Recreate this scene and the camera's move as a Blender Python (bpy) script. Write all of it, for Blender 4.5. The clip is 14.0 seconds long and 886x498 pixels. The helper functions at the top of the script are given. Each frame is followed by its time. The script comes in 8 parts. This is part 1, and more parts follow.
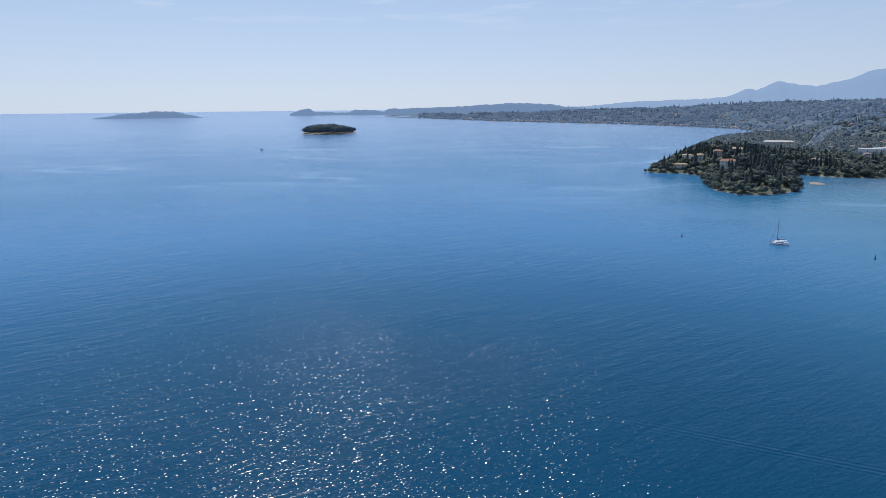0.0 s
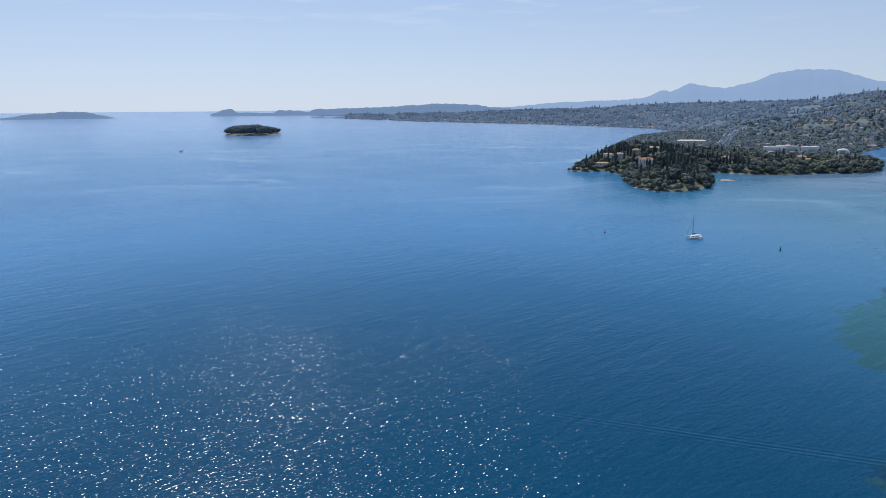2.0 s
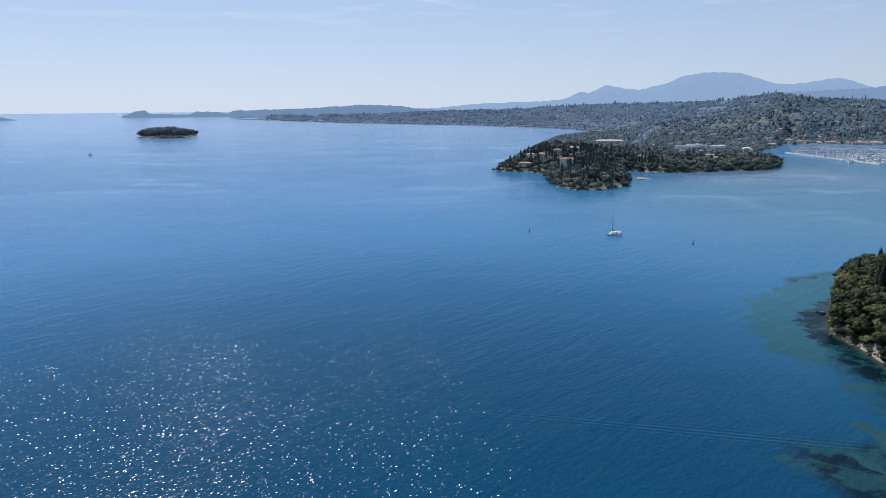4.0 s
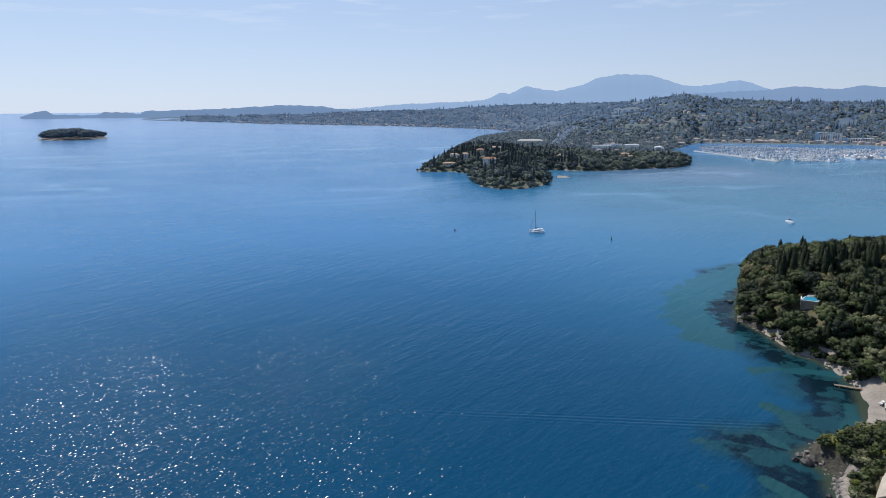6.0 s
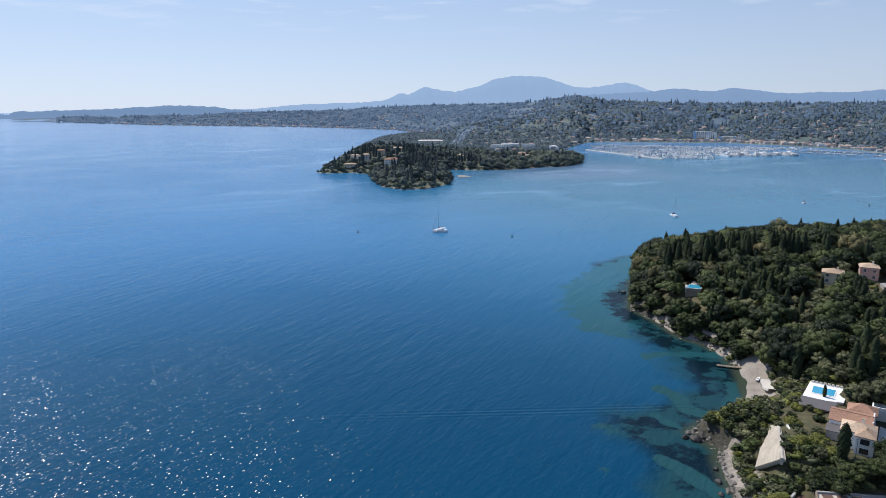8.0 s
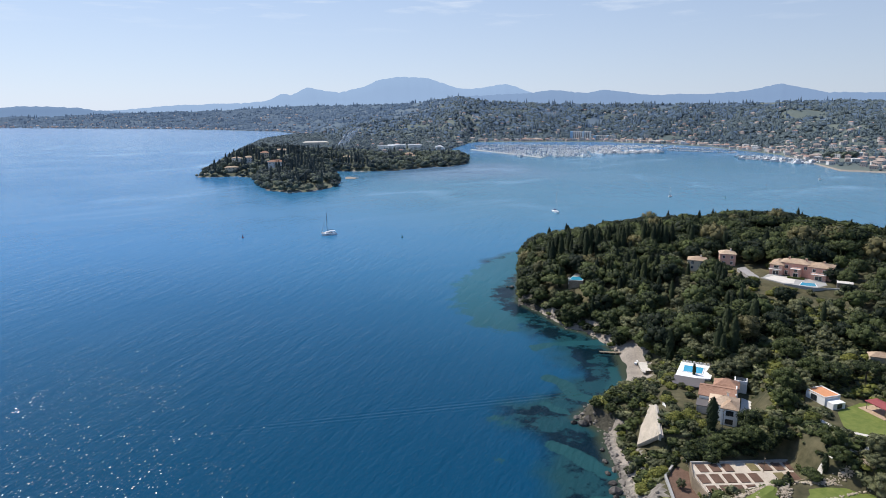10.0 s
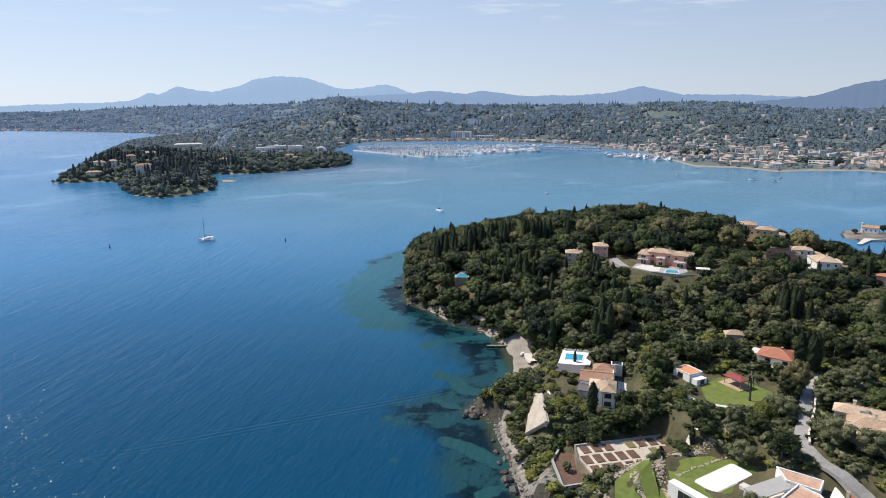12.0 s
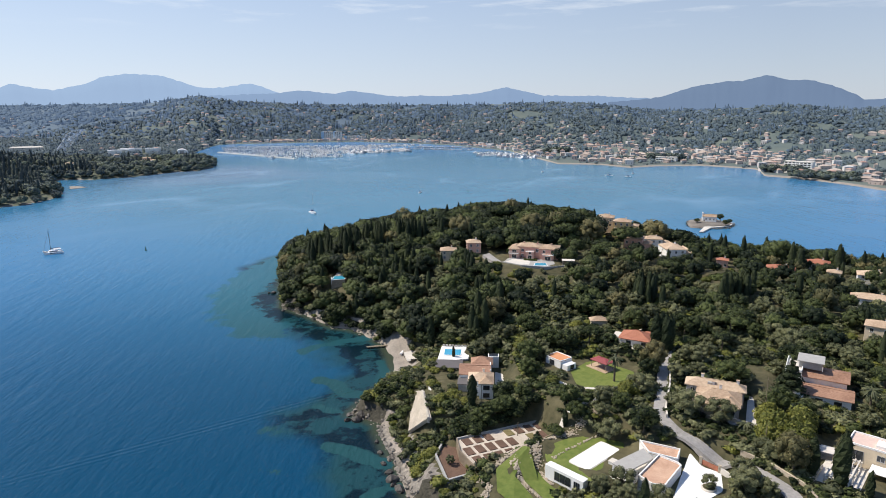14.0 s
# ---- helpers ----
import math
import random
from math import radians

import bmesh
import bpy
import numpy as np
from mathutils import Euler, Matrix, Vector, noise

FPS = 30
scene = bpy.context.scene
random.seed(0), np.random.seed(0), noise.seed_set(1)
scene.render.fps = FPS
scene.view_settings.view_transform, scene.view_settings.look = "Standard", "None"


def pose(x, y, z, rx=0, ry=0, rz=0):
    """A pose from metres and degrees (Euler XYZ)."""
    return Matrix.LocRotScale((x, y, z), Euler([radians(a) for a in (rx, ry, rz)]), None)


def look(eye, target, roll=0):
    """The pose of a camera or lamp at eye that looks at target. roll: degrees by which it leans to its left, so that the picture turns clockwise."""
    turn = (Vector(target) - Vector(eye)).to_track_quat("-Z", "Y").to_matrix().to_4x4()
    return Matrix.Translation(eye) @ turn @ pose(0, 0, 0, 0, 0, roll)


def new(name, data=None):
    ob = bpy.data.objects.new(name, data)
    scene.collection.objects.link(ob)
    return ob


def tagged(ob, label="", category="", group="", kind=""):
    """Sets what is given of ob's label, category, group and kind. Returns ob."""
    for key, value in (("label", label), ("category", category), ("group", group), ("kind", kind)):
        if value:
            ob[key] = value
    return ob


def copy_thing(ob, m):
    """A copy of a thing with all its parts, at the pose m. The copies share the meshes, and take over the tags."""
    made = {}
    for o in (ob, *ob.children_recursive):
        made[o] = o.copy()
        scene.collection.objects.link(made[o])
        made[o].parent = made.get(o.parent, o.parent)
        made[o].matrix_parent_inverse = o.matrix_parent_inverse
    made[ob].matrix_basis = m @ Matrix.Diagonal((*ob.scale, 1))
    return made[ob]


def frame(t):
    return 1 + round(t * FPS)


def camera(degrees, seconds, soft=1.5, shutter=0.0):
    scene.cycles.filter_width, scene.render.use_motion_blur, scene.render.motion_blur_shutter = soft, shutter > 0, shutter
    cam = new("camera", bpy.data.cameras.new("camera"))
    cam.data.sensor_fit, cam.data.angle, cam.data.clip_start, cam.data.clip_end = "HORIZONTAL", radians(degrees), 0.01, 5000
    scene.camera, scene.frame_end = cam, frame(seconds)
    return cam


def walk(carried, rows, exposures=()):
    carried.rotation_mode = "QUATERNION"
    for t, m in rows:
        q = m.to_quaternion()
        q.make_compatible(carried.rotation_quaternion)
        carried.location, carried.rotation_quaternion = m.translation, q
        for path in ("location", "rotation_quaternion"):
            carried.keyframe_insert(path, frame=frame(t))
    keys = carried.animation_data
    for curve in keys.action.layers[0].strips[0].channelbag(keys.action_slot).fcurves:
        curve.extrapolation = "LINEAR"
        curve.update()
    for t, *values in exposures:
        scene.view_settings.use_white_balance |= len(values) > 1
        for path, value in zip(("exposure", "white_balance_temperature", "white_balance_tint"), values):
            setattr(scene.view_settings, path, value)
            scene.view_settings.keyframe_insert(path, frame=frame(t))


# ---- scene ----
# ---------------------------------------------------------------- camera
# A drone hovers over the sea and pans to the right.
EYE, LENS = 110.0, 69.04
cam = camera(LENS, 14.0, soft=0.7)
# seconds, bearing, tilt and lean in degrees
PAN = [
    (0.0, -0.01, -12.50, -0.52), (0.5, -1.48, -12.51, -0.50), (1.0, -3.18, -12.52, -0.46), (1.5, -4.78, -12.52, -0.46), (2.0, -6.38, -12.51, -0.44), (2.5, -8.02, -12.49, -0.44), (3.0, -9.66, -12.48, -0.45),
    (5.5, -17.96, -12.46, -0.44), (6.0, -19.66, -12.47, -0.42), (6.5, -21.44, -12.46, -0.43), (7.0, -23.53, -12.47, -0.41), (7.5, -25.92, -12.47, -0.39), (8.0, -28.38, -12.48, -0.36),
    (10.5, -40.82, -12.48, -0.36), (11.0, -43.30, -12.50, -0.32), (11.5, -45.79, -12.50, -0.28), (12.0, -48.64, -12.49, -0.26), (12.5, -51.48, -12.49, -0.24), (13.0, -54.32, -12.51, -0.21),
    (13.5, -57.13, -12.51, -0.18), (14.0, -59.92, -12.51, -0.14),
]
EXPOSURES = [(0.0, -0.12, 6400, 10), (3.0, -0.1, 6380, 10), (7.0, 0.0, 6380, 10), (11.0, 0.17, 6750, 10), (14.0, 0.22, 6950, 10)]
walk(cam, [(t, pose(0, 0, EYE, 90 + tilt, 0, yaw) @ pose(0, 0, 0, 0, 0, lean)) for t, yaw, tilt, lean in PAN], EXPOSURES)

# ---------------------------------------------------------------- light
SUN_AZ, SUN_EL = -14.0, 51.0
world = bpy.data.worlds.new("world")
scene.world = world
world.use_nodes = True
wn, wl = world.node_tree.nodes, world.node_tree.links
sky = wn.new("ShaderNodeTexSky")
sky.sky_type, sky.sun_disc = "NISHITA", False
sky.sun_elevation, sky.sun_rotation = radians(SUN_EL), radians(SUN_AZ)
sky.altitude, sky.air_density, sky.dust_density, sky.ozone_density = 100, 1.0, 0.35, 3.0
# a pale summer haze lies over the lower sky, with a few wisps of cirrus
coord, split = wn.new("ShaderNodeTexCoord"), wn.new("ShaderNodeSeparateXYZ")
wl.new(coord.outputs["Generated"], split.inputs[0])
haze = wn.new("ShaderNodeValToRGB")
for k, (at, colour) in enumerate(((0.0, (0.62, 0.735, 0.92)), (0.16, (0.46, 0.605, 0.87)), (0.45, (0.19, 0.355, 0.74)), (1.0, (0.09, 0.21, 0.56)))):
    stop = haze.color_ramp.elements[k] if k < 1 else haze.color_ramp.elements.new(at) if k < 3 else haze.color_ramp.elements[-1]
    stop.position, stop.color = at, (*colour, 1)
wl.new(split.outputs["Z"], haze.inputs[0])
gain = wn.new("ShaderNodeVectorMath")
gain.operation = "SCALE"
wl.new(haze.outputs[0], gain.inputs[0])
# the hazy air is paler towards the sun than away from it
sunward, fade = wn.new("ShaderNodeVectorMath"), wn.new("ShaderNodeMapRange")
sunward.operation = "DOT_PRODUCT"
sunward.inputs[1].default_value = (math.sin(radians(SUN_AZ)), math.cos(radians(SUN_AZ)), 0)
fade.inputs["From Min"].default_value, fade.inputs["To Min"].default_value, fade.inputs["To Max"].default_value = -0.2, 7.4, 10.4
wl.new(coord.outputs["Generated"], sunward.inputs[0]), wl.new(sunward.outputs["Value"], fade.inputs["Value"]), wl.new(fade.outputs[0], gain.inputs["Scale"])
air = wn.new("ShaderNodeMix")
air.data_type = "RGBA"
air.inputs["Factor"].default_value = 0.82
wl.new(sky.outputs[0], air.inputs["A"]), wl.new(gain.outputs[0], air.inputs["B"])
stretch, wisp, veil = wn.new("ShaderNodeMapping"), wn.new("ShaderNodeTexNoise"), wn.new("ShaderNodeMapRange")
stretch.inputs["Scale"].default_value = (7, 7, 60)
wisp.inputs["Scale"].default_value, wisp.inputs["Detail"].default_value, wisp.inputs["Roughness"].default_value = 1.0, 5, 0.6
wl.new(coord.outputs["Generated"], stretch.inputs[0]), wl.new(stretch.outputs[0], wisp.inputs["Vector"])
veil.inputs["From Min"].default_value, veil.inputs["From Max"].default_value, veil.inputs["To Max"].default_value = 0.53, 0.76, 0.85
wl.new(wisp.outputs[0], veil.inputs["Value"])
high = wn.new("ShaderNodeMapRange")
high.inputs["From Min"].default_value, high.inputs["From Max"].default_value = 0.10, 0.17
wl.new(split.outputs["Z"], high.inputs["Value"])
both = wn.new("ShaderNodeMath")
both.operation = "MULTIPLY"
wl.new(veil.outputs[0], both.inputs[0]), wl.new(high.outputs[0], both.inputs[1])
cloud = wn.new("ShaderNodeMix")
cloud.data_type = "RGBA"
cloud.inputs["B"].default_value = (8.2, 8.8, 9.6, 1)
wl.new(both.outputs[0], cloud.inputs["Factor"]), wl.new(air.outputs["Result"], cloud.inputs["A"])
wl.new(cloud.outputs["Result"], wn["Background"].inputs[0])
wn["Background"].inputs[1].default_value = 0.1
sun_data = bpy.data.lights.new("sun", "SUN")
sun_data.energy, sun_data.angle, sun_data.color = 4.7, radians(0.53), (1.0, 0.95, 0.88)
sun = new("sun", sun_data)
sun_dir = Vector((math.sin(radians(SUN_AZ)) * math.cos(radians(SUN_EL)), math.cos(radians(SUN_AZ)) * math.cos(radians(SUN_EL)), math.sin(radians(SUN_EL))))
sun.matrix_world = look(sun_dir * 900, (0, 0, 0))


# ---------------------------------------------------------------- materials
def material(name, dark, light, rough=0.7, scale=1.0, metal=0.0, bump=0.0, coarse=0.12, where="position", spread=0.0, spec=0.3, attribute=""):
    """Two colours mixed by fine and coarse noise; spread: how far each object or tree differs from the next."""
    m = bpy.data.materials.new(name)
    m.use_nodes = True
    n, l = m.node_tree.nodes, m.node_tree.links
    b = n["Principled BSDF"]
    b.inputs["Roughness"].default_value, b.inputs["Metallic"].default_value = rough, metal
    b.inputs["Specular IOR Level"].default_value = spec
    if where == "position":
        place = n.new("ShaderNodeNewGeometry").outputs["Position"]
    else:
        place = n.new("ShaderNodeTexCoord").outputs["Object"]
    fine, big = n.new("ShaderNodeTexNoise"), n.new("ShaderNodeTexNoise")
    for tex, s in ((fine, scale), (big, scale * coarse)):
        tex.inputs["Scale"].default_value, tex.inputs["Detail"].default_value = s, 4
        l.new(place, tex.inputs["Vector"])
    mean = n.new("ShaderNodeMath")
    mean.operation = "ADD"
    l.new(fine.outputs[0], mean.inputs[0]), l.new(big.outputs[0], mean.inputs[1])
    value = mean.outputs[0]
    if spread:
        own = n.new("ShaderNodeAttribute") if attribute else n.new("ShaderNodeObjectInfo")
        if attribute:
            own.attribute_name = attribute
        out = own.outputs["Fac"] if attribute else own.outputs["Random"]
        mul = n.new("ShaderNodeMath")
        mul.operation = "MULTIPLY_ADD"
        mul.inputs[1].default_value, mul.inputs[2].default_value = spread, -spread / 2
        l.new(out, mul.inputs[0])
        add = n.new("ShaderNodeMath")
        l.new(value, add.inputs[0]), l.new(mul.outputs[0], add.inputs[1])
        value = add.outputs[0]
    fit = n.new("ShaderNodeMapRange")
    fit.inputs["From Min"].default_value, fit.inputs["From Max"].default_value = 0.6, 1.4
    l.new(value, fit.inputs["Value"])
    mix = n.new("ShaderNodeMix")
    mix.data_type = "RGBA"
    mix.inputs["A"].default_value, mix.inputs["B"].default_value = (*dark, 1), (*light, 1)
    l.new(fit.outputs[0], mix.inputs["Factor"])
    l.new(mix.outputs["Result"], b.inputs["Base Color"])
    if bump:
        bp = n.new("ShaderNodeBump")
        bp.inputs["Strength"].default_value, bp.inputs["Distance"].default_value = min(1, bump), 0.6 / scale
        l.new(fine.outputs[0], bp.inputs["Height"]), l.new(bp.outputs[0], b.inputs["Normal"])
    return m


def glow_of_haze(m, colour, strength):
    """Farthest woods, a backdrop: emission stands in for kilometres of lit air."""
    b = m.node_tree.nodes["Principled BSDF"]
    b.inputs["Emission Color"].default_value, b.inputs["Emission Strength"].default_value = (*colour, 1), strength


def plain(name, colour, rough=0.5, metal=0.0, spec=0.4):
    return material(name, [c * 0.86 for c in colour], [min(1, c * 1.08) for c in colour], rough, 2.5, metal, 0.0, 0.2, "object", 0.15, spec)


LEAF_PINE = material("leaves of pine and oak", (0.008, 0.015, 0.007), (0.084, 0.104, 0.034), 0.65, 0.9, coarse=0.1, spread=0.9, attribute="tint", spec=0.15)
LEAF_CYPRESS = material("leaves of cypress", (0.010, 0.018, 0.009), (0.042, 0.054, 0.022), 0.7, 0.9, coarse=0.1, spread=0.5, attribute="tint", spec=0.15)
LEAF_OLIVE = material("leaves of olive", (0.044, 0.052, 0.025), (0.178, 0.182, 0.088), 0.6, 1.2, coarse=0.1, spread=0.6, attribute="tint", spec=0.2)
LEAF_BRIGHT = material("leaves of lime green shrubs", (0.045, 0.060, 0.012), (0.19, 0.19, 0.040), 0.6, 1.0, coarse=0.1, spread=0.6, attribute="tint", spec=0.2)
LEAF_RUST = material("leaves of brownish eucalyptus", (0.06, 0.062, 0.028), (0.18, 0.155, 0.07), 0.65, 1.0, coarse=0.1, spread=0.6, attribute="tint", spec=0.15)
BARK = material("bark", (0.05, 0.04, 0.03), (0.16, 0.13, 0.10), 0.85, 3.0)
# The blue haze in between is mixed into this leaf colour.
FAR_LEAF = material("distant woodland leaves tinted with haze", (0.062, 0.094, 0.124), (0.120, 0.152, 0.152), 0.8, 0.02, coarse=0.15, spread=0.6, attribute="tint", spec=0.1)
# Peninsula leaves: dark tones lifted and blued to paint in the thinner haze.
HAZY_LEAF = material("peninsula leaves tinted with haze", (0.062, 0.085, 0.090), (0.165, 0.190, 0.128), 0.7, 0.2, coarse=0.1, spread=0.9, attribute="tint", spec=0.1)
HAZY_CYPRESS = material("peninsula cypress leaves tinted with haze", (0.046, 0.063, 0.067), (0.095, 0.115, 0.100), 0.7, 0.2, coarse=0.1, spread=0.6, attribute="tint", spec=0.1)
# Hazier copy for the farthest woods: bluer colour plus an emission of haze.
FAR_LEAF_HAZE = material("farthest woodland leaves in the haze", (0.050, 0.078, 0.118), (0.100, 0.132, 0.162), 0.9, 0.01, coarse=0.15, spread=0.7, attribute="tint", spec=0.0)
glow_of_haze(FAR_LEAF_HAZE, (0.19, 0.29, 0.47), 0.20)
SOIL = material("dry soil and grass", (0.026, 0.030, 0.012), (0.125, 0.108, 0.058), 0.9, 0.4, bump=0.3)
# The far field colours are blued to imitate haze too.
FAR_SOIL = material("distant fields and scrub tinted with haze", (0.075, 0.105, 0.108), (0.150, 0.172, 0.140), 0.9, 0.012, coarse=0.3)
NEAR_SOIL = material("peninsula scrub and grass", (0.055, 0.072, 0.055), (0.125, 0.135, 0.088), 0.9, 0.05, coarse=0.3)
FAR_SOIL_HAZE = material("farthest fields in the haze", (0.065, 0.095, 0.125), (0.135, 0.16, 0.17), 0.9, 0.008, coarse=0.3, spec=0.0)
glow_of_haze(FAR_SOIL_HAZE, (0.19, 0.29, 0.47), 0.20)
LAWN = material("mown lawn", (0.075, 0.115, 0.018), (0.18, 0.205, 0.050), 0.8, 0.6, bump=0.2)
SAND = material("pebble beach", (0.18, 0.155, 0.13), (0.36, 0.315, 0.265), 0.9, 1.6, bump=0.4)
ROCK = material("shore rock", (0.06, 0.053, 0.046), (0.30, 0.27, 0.23), 0.85, 0.9, bump=0.8)
CLIFF = material("dark overgrown cliff rock", (0.018, 0.018, 0.013), (0.090, 0.082, 0.060), 0.9, 0.7, bump=0.8)
WALL_STONE = material("beige coursed stone", (0.36, 0.32, 0.26), (0.56, 0.50, 0.42), 0.9, 2.2, bump=0.5)
STONE = material("pale boulders", (0.27, 0.22, 0.165), (0.52, 0.45, 0.35), 0.85, 1.5, bump=0.5, spread=0.4)
WHITE = plain("white painted plaster", (0.80, 0.79, 0.76), 0.7)
CREAM = plain("cream plaster", (0.70, 0.58, 0.42), 0.75)
PINK = plain("salmon pink plaster", (0.62, 0.37, 0.29), 0.75)
YELLOW = plain("ochre yellow plaster", (0.68, 0.50, 0.24), 0.75)
GREY = plain("grey concrete", (0.36, 0.35, 0.33), 0.85)
PALE = plain("pale paving", (0.60, 0.56, 0.50), 0.8)
TILE_TAN = material("weathered tan roof tiles", (0.30, 0.20, 0.13), (0.55, 0.42, 0.30), 0.85, 1.6, bump=0.4, spread=0.4)
TILE_RED = material("brick red roof tiles", (0.27, 0.095, 0.055), (0.45, 0.19, 0.12), 0.8, 1.6, bump=0.4, spread=0.3)
TILE_BROWN = material("brown roof tiles", (0.22, 0.118, 0.078), (0.42, 0.25, 0.17), 0.85, 1.6, bump=0.4, spread=0.4)
GLASS = plain("dark window glass", (0.025, 0.03, 0.035), 0.12, spec=0.6)
POOL = plain("turquoise pool water", (0.05, 0.33, 0.50), 0.06, spec=0.6)
ASPHALT = material("worn pale asphalt", (0.22, 0.21, 0.20), (0.38, 0.36, 0.34), 0.9, 1.2, bump=0.2)
WOOD = material("grey-brown timber", (0.14, 0.11, 0.08), (0.30, 0.24, 0.17), 0.8, 2.0)
HULL = plain("white gelcoat", (0.82, 0.82, 0.81), 0.25)
NAVY = plain("navy blue canvas", (0.03, 0.05, 0.13), 0.7)
METAL = plain("grey aluminium", (0.5, 0.5, 0.5), 0.4, 0.8)
DARK = plain("dark rubber and iron", (0.03, 0.03, 0.032), 0.6)


# ---------------------------------------------------------------- mesh helpers
def mesh_object(name, verts, faces, mats, parent=None, label="", smooth=False, tint=None, pick=None, normals=None):
    """Vertices (n, 3) and faces (lists, or an (m, k) array) as one mesh object; normals: one a vertex, for soft leaf masses."""
    me = bpy.data.meshes.new(name)
    verts = np.asarray(verts, dtype=np.float32)
    if isinstance(faces, np.ndarray):
        k = faces.shape[1]
        me.vertices.add(len(verts)), me.loops.add(faces.size), me.polygons.add(len(faces))
        me.vertices.foreach_set("co", verts.ravel())
        me.loops.foreach_set("vertex_index", faces.ravel().astype(np.int32))
        me.polygons.foreach_set("loop_start", np.arange(0, faces.size, k, dtype=np.int32))
        me.polygons.foreach_set("loop_total", np.full(len(faces), k, dtype=np.int32))
        me.update(calc_edges=True)
    else:
        me.from_pydata(verts.tolist(), [], faces)
    for m in mats if isinstance(mats, (list, tuple)) else [mats]:
        me.materials.append(m)
    if pick is not None:
        me.polygons.foreach_set("material_index", np.asarray(pick, dtype=np.int32))
    me.polygons.foreach_set("use_smooth", np.full(len(me.polygons), smooth))
    if tint is not None:
        me.attributes.new("tint", "FLOAT", "POINT").data.foreach_set("value", np.asarray(tint, dtype=np.float32))
    if normals is not None:
        me.attributes.new("custom_normal", "FLOAT_VECTOR", "POINT").data.foreach_set("vector", np.asarray(normals, dtype=np.float32).ravel())
    me.update()
    ob = new(name, me)
    if parent:
        ob.parent = parent
    if label:
        tagged(ob, label)
    return ob


def part(name, bm, mat, parent, label=""):
    me = bpy.data.meshes.new(name)
    bm.to_mesh(me), bm.free()
    me.materials.append(mat)
    ob = new(name, me)
    ob.parent = parent
    return tagged(ob, label)


def thing(name, m, label, category, group="", kind=""):
    ob = new(name)
    ob.matrix_world = m
    return tagged(ob, label, category, group, kind)


def box(bm, x0, y0, z0, x1, y1, z1, bevel=0.0):
    made = bmesh.ops.create_cube(bm, size=1, matrix=Matrix.LocRotScale(((x0 + x1) / 2, (y0 + y1) / 2, (z0 + z1) / 2), None, (abs(x1 - x0), abs(y1 - y0), abs(z1 - z0))))
    if bevel:
        edges = list({e for v in made["verts"] for e in v.link_edges})
        bmesh.ops.bevel(bm, geom=edges, offset=bevel, segments=1, affect="EDGES")
    return bm


def boxed(*args):
    return box(bmesh.new(), *args)


def rod(bm, a, b, r0, r1, n=6):
    a, b = Vector(a), Vector(b)
    m = Matrix.Translation((a + b) / 2) @ (b - a).to_track_quat("Z", "Y").to_matrix().to_4x4()
    bmesh.ops.create_cone(bm, cap_ends=True, segments=n, radius1=r0, radius2=r1, depth=(b - a).length, matrix=m)
    return bm


def prism(bm, outline, z0, z1):
    """An upright prism over an outline that runs counter-clockwise."""
    low, top = [bm.verts.new((x, y, z0)) for x, y in outline], [bm.verts.new((x, y, z1)) for x, y in outline]
    n = len(outline)
    for i in range(n):
        bm.faces.new((low[i], low[(i + 1) % n], top[(i + 1) % n], top[i]))
    bm.faces.new(top), bm.faces.new(low[::-1])
    return bm


def ground_noise(x, y, size, seed=0.0):
    """Smooth noise of about -1 to 1 made of a few turned waves."""
    x, y = np.asarray(x, float) / size, np.asarray(y, float) / size
    total = 0.0
    for k, (a, f) in enumerate(((0.3, 1.0), (1.7, 1.37), (2.9, 1.93), (4.4, 2.61), (5.3, 3.7))):
        total = total + np.sin((x * math.cos(a + seed) + y * math.sin(a + seed)) * f * 6.28 + 1.7 * k + seed * 3 + 1.3 * np.sin((y * math.cos(a) - x * math.sin(a)) * f * 3.1 + k)) / (1 + 0.5 * k)
    return total / 2.2
# ---------------------------------------------------------------- the lie of the land
R0, R1, HORIZON = 2450.0, 4880.0, 0.28


def far_distance(el):
    """How far off, on the sea, a place lies that is seen el degrees below the horizontal; beyond R0 the distance is drawn together, to end at R1."""
    e0 = math.degrees(math.atan(EYE / R0))
    if el >= e0:
        return EYE / math.tan(radians(el))
    return R0 + (R1 - R0) * (e0 - max(el, HORIZON)) / (e0 - HORIZON)


def sea_level(r):
    """The height of the sea sheet at the distance r: flat, then rising a little with the drawn-together distance."""
    r = np.asarray(r, float)
    e0 = math.degrees(math.atan(EYE / R0))
    el = e0 - (r - R0) / (R1 - R0) * (e0 - HORIZON)
    return np.where(r <= R0, 0.0, EYE - r * np.tan(np.radians(el)))


def polar(az, r):
    return r * math.sin(radians(az)), r * math.cos(radians(az))


# coast lines, counter-clockwise round the land
HEADLAND = [(90, -200), (96, -60), (102, -10), (112, 40), (128, 76), (139, 91), (145, 98), (149, 103), (154, 108), (160, 115), (165, 121), (170, 125), (171, 131), (171, 138), (177, 139), (190, 141),
            (206, 143), (215, 149.5), (225, 158), (233, 166), (242, 184), (244, 195), (242, 205), (250, 229), (254, 251), (276, 272), (303, 300), (330, 326), (352, 326),
            (400, 318), (470, 298), (520, 268), (540, 220), (535, 170), (505, 120), (478, 60), (470, 0), (480, -80), (520, -200)][::-1]
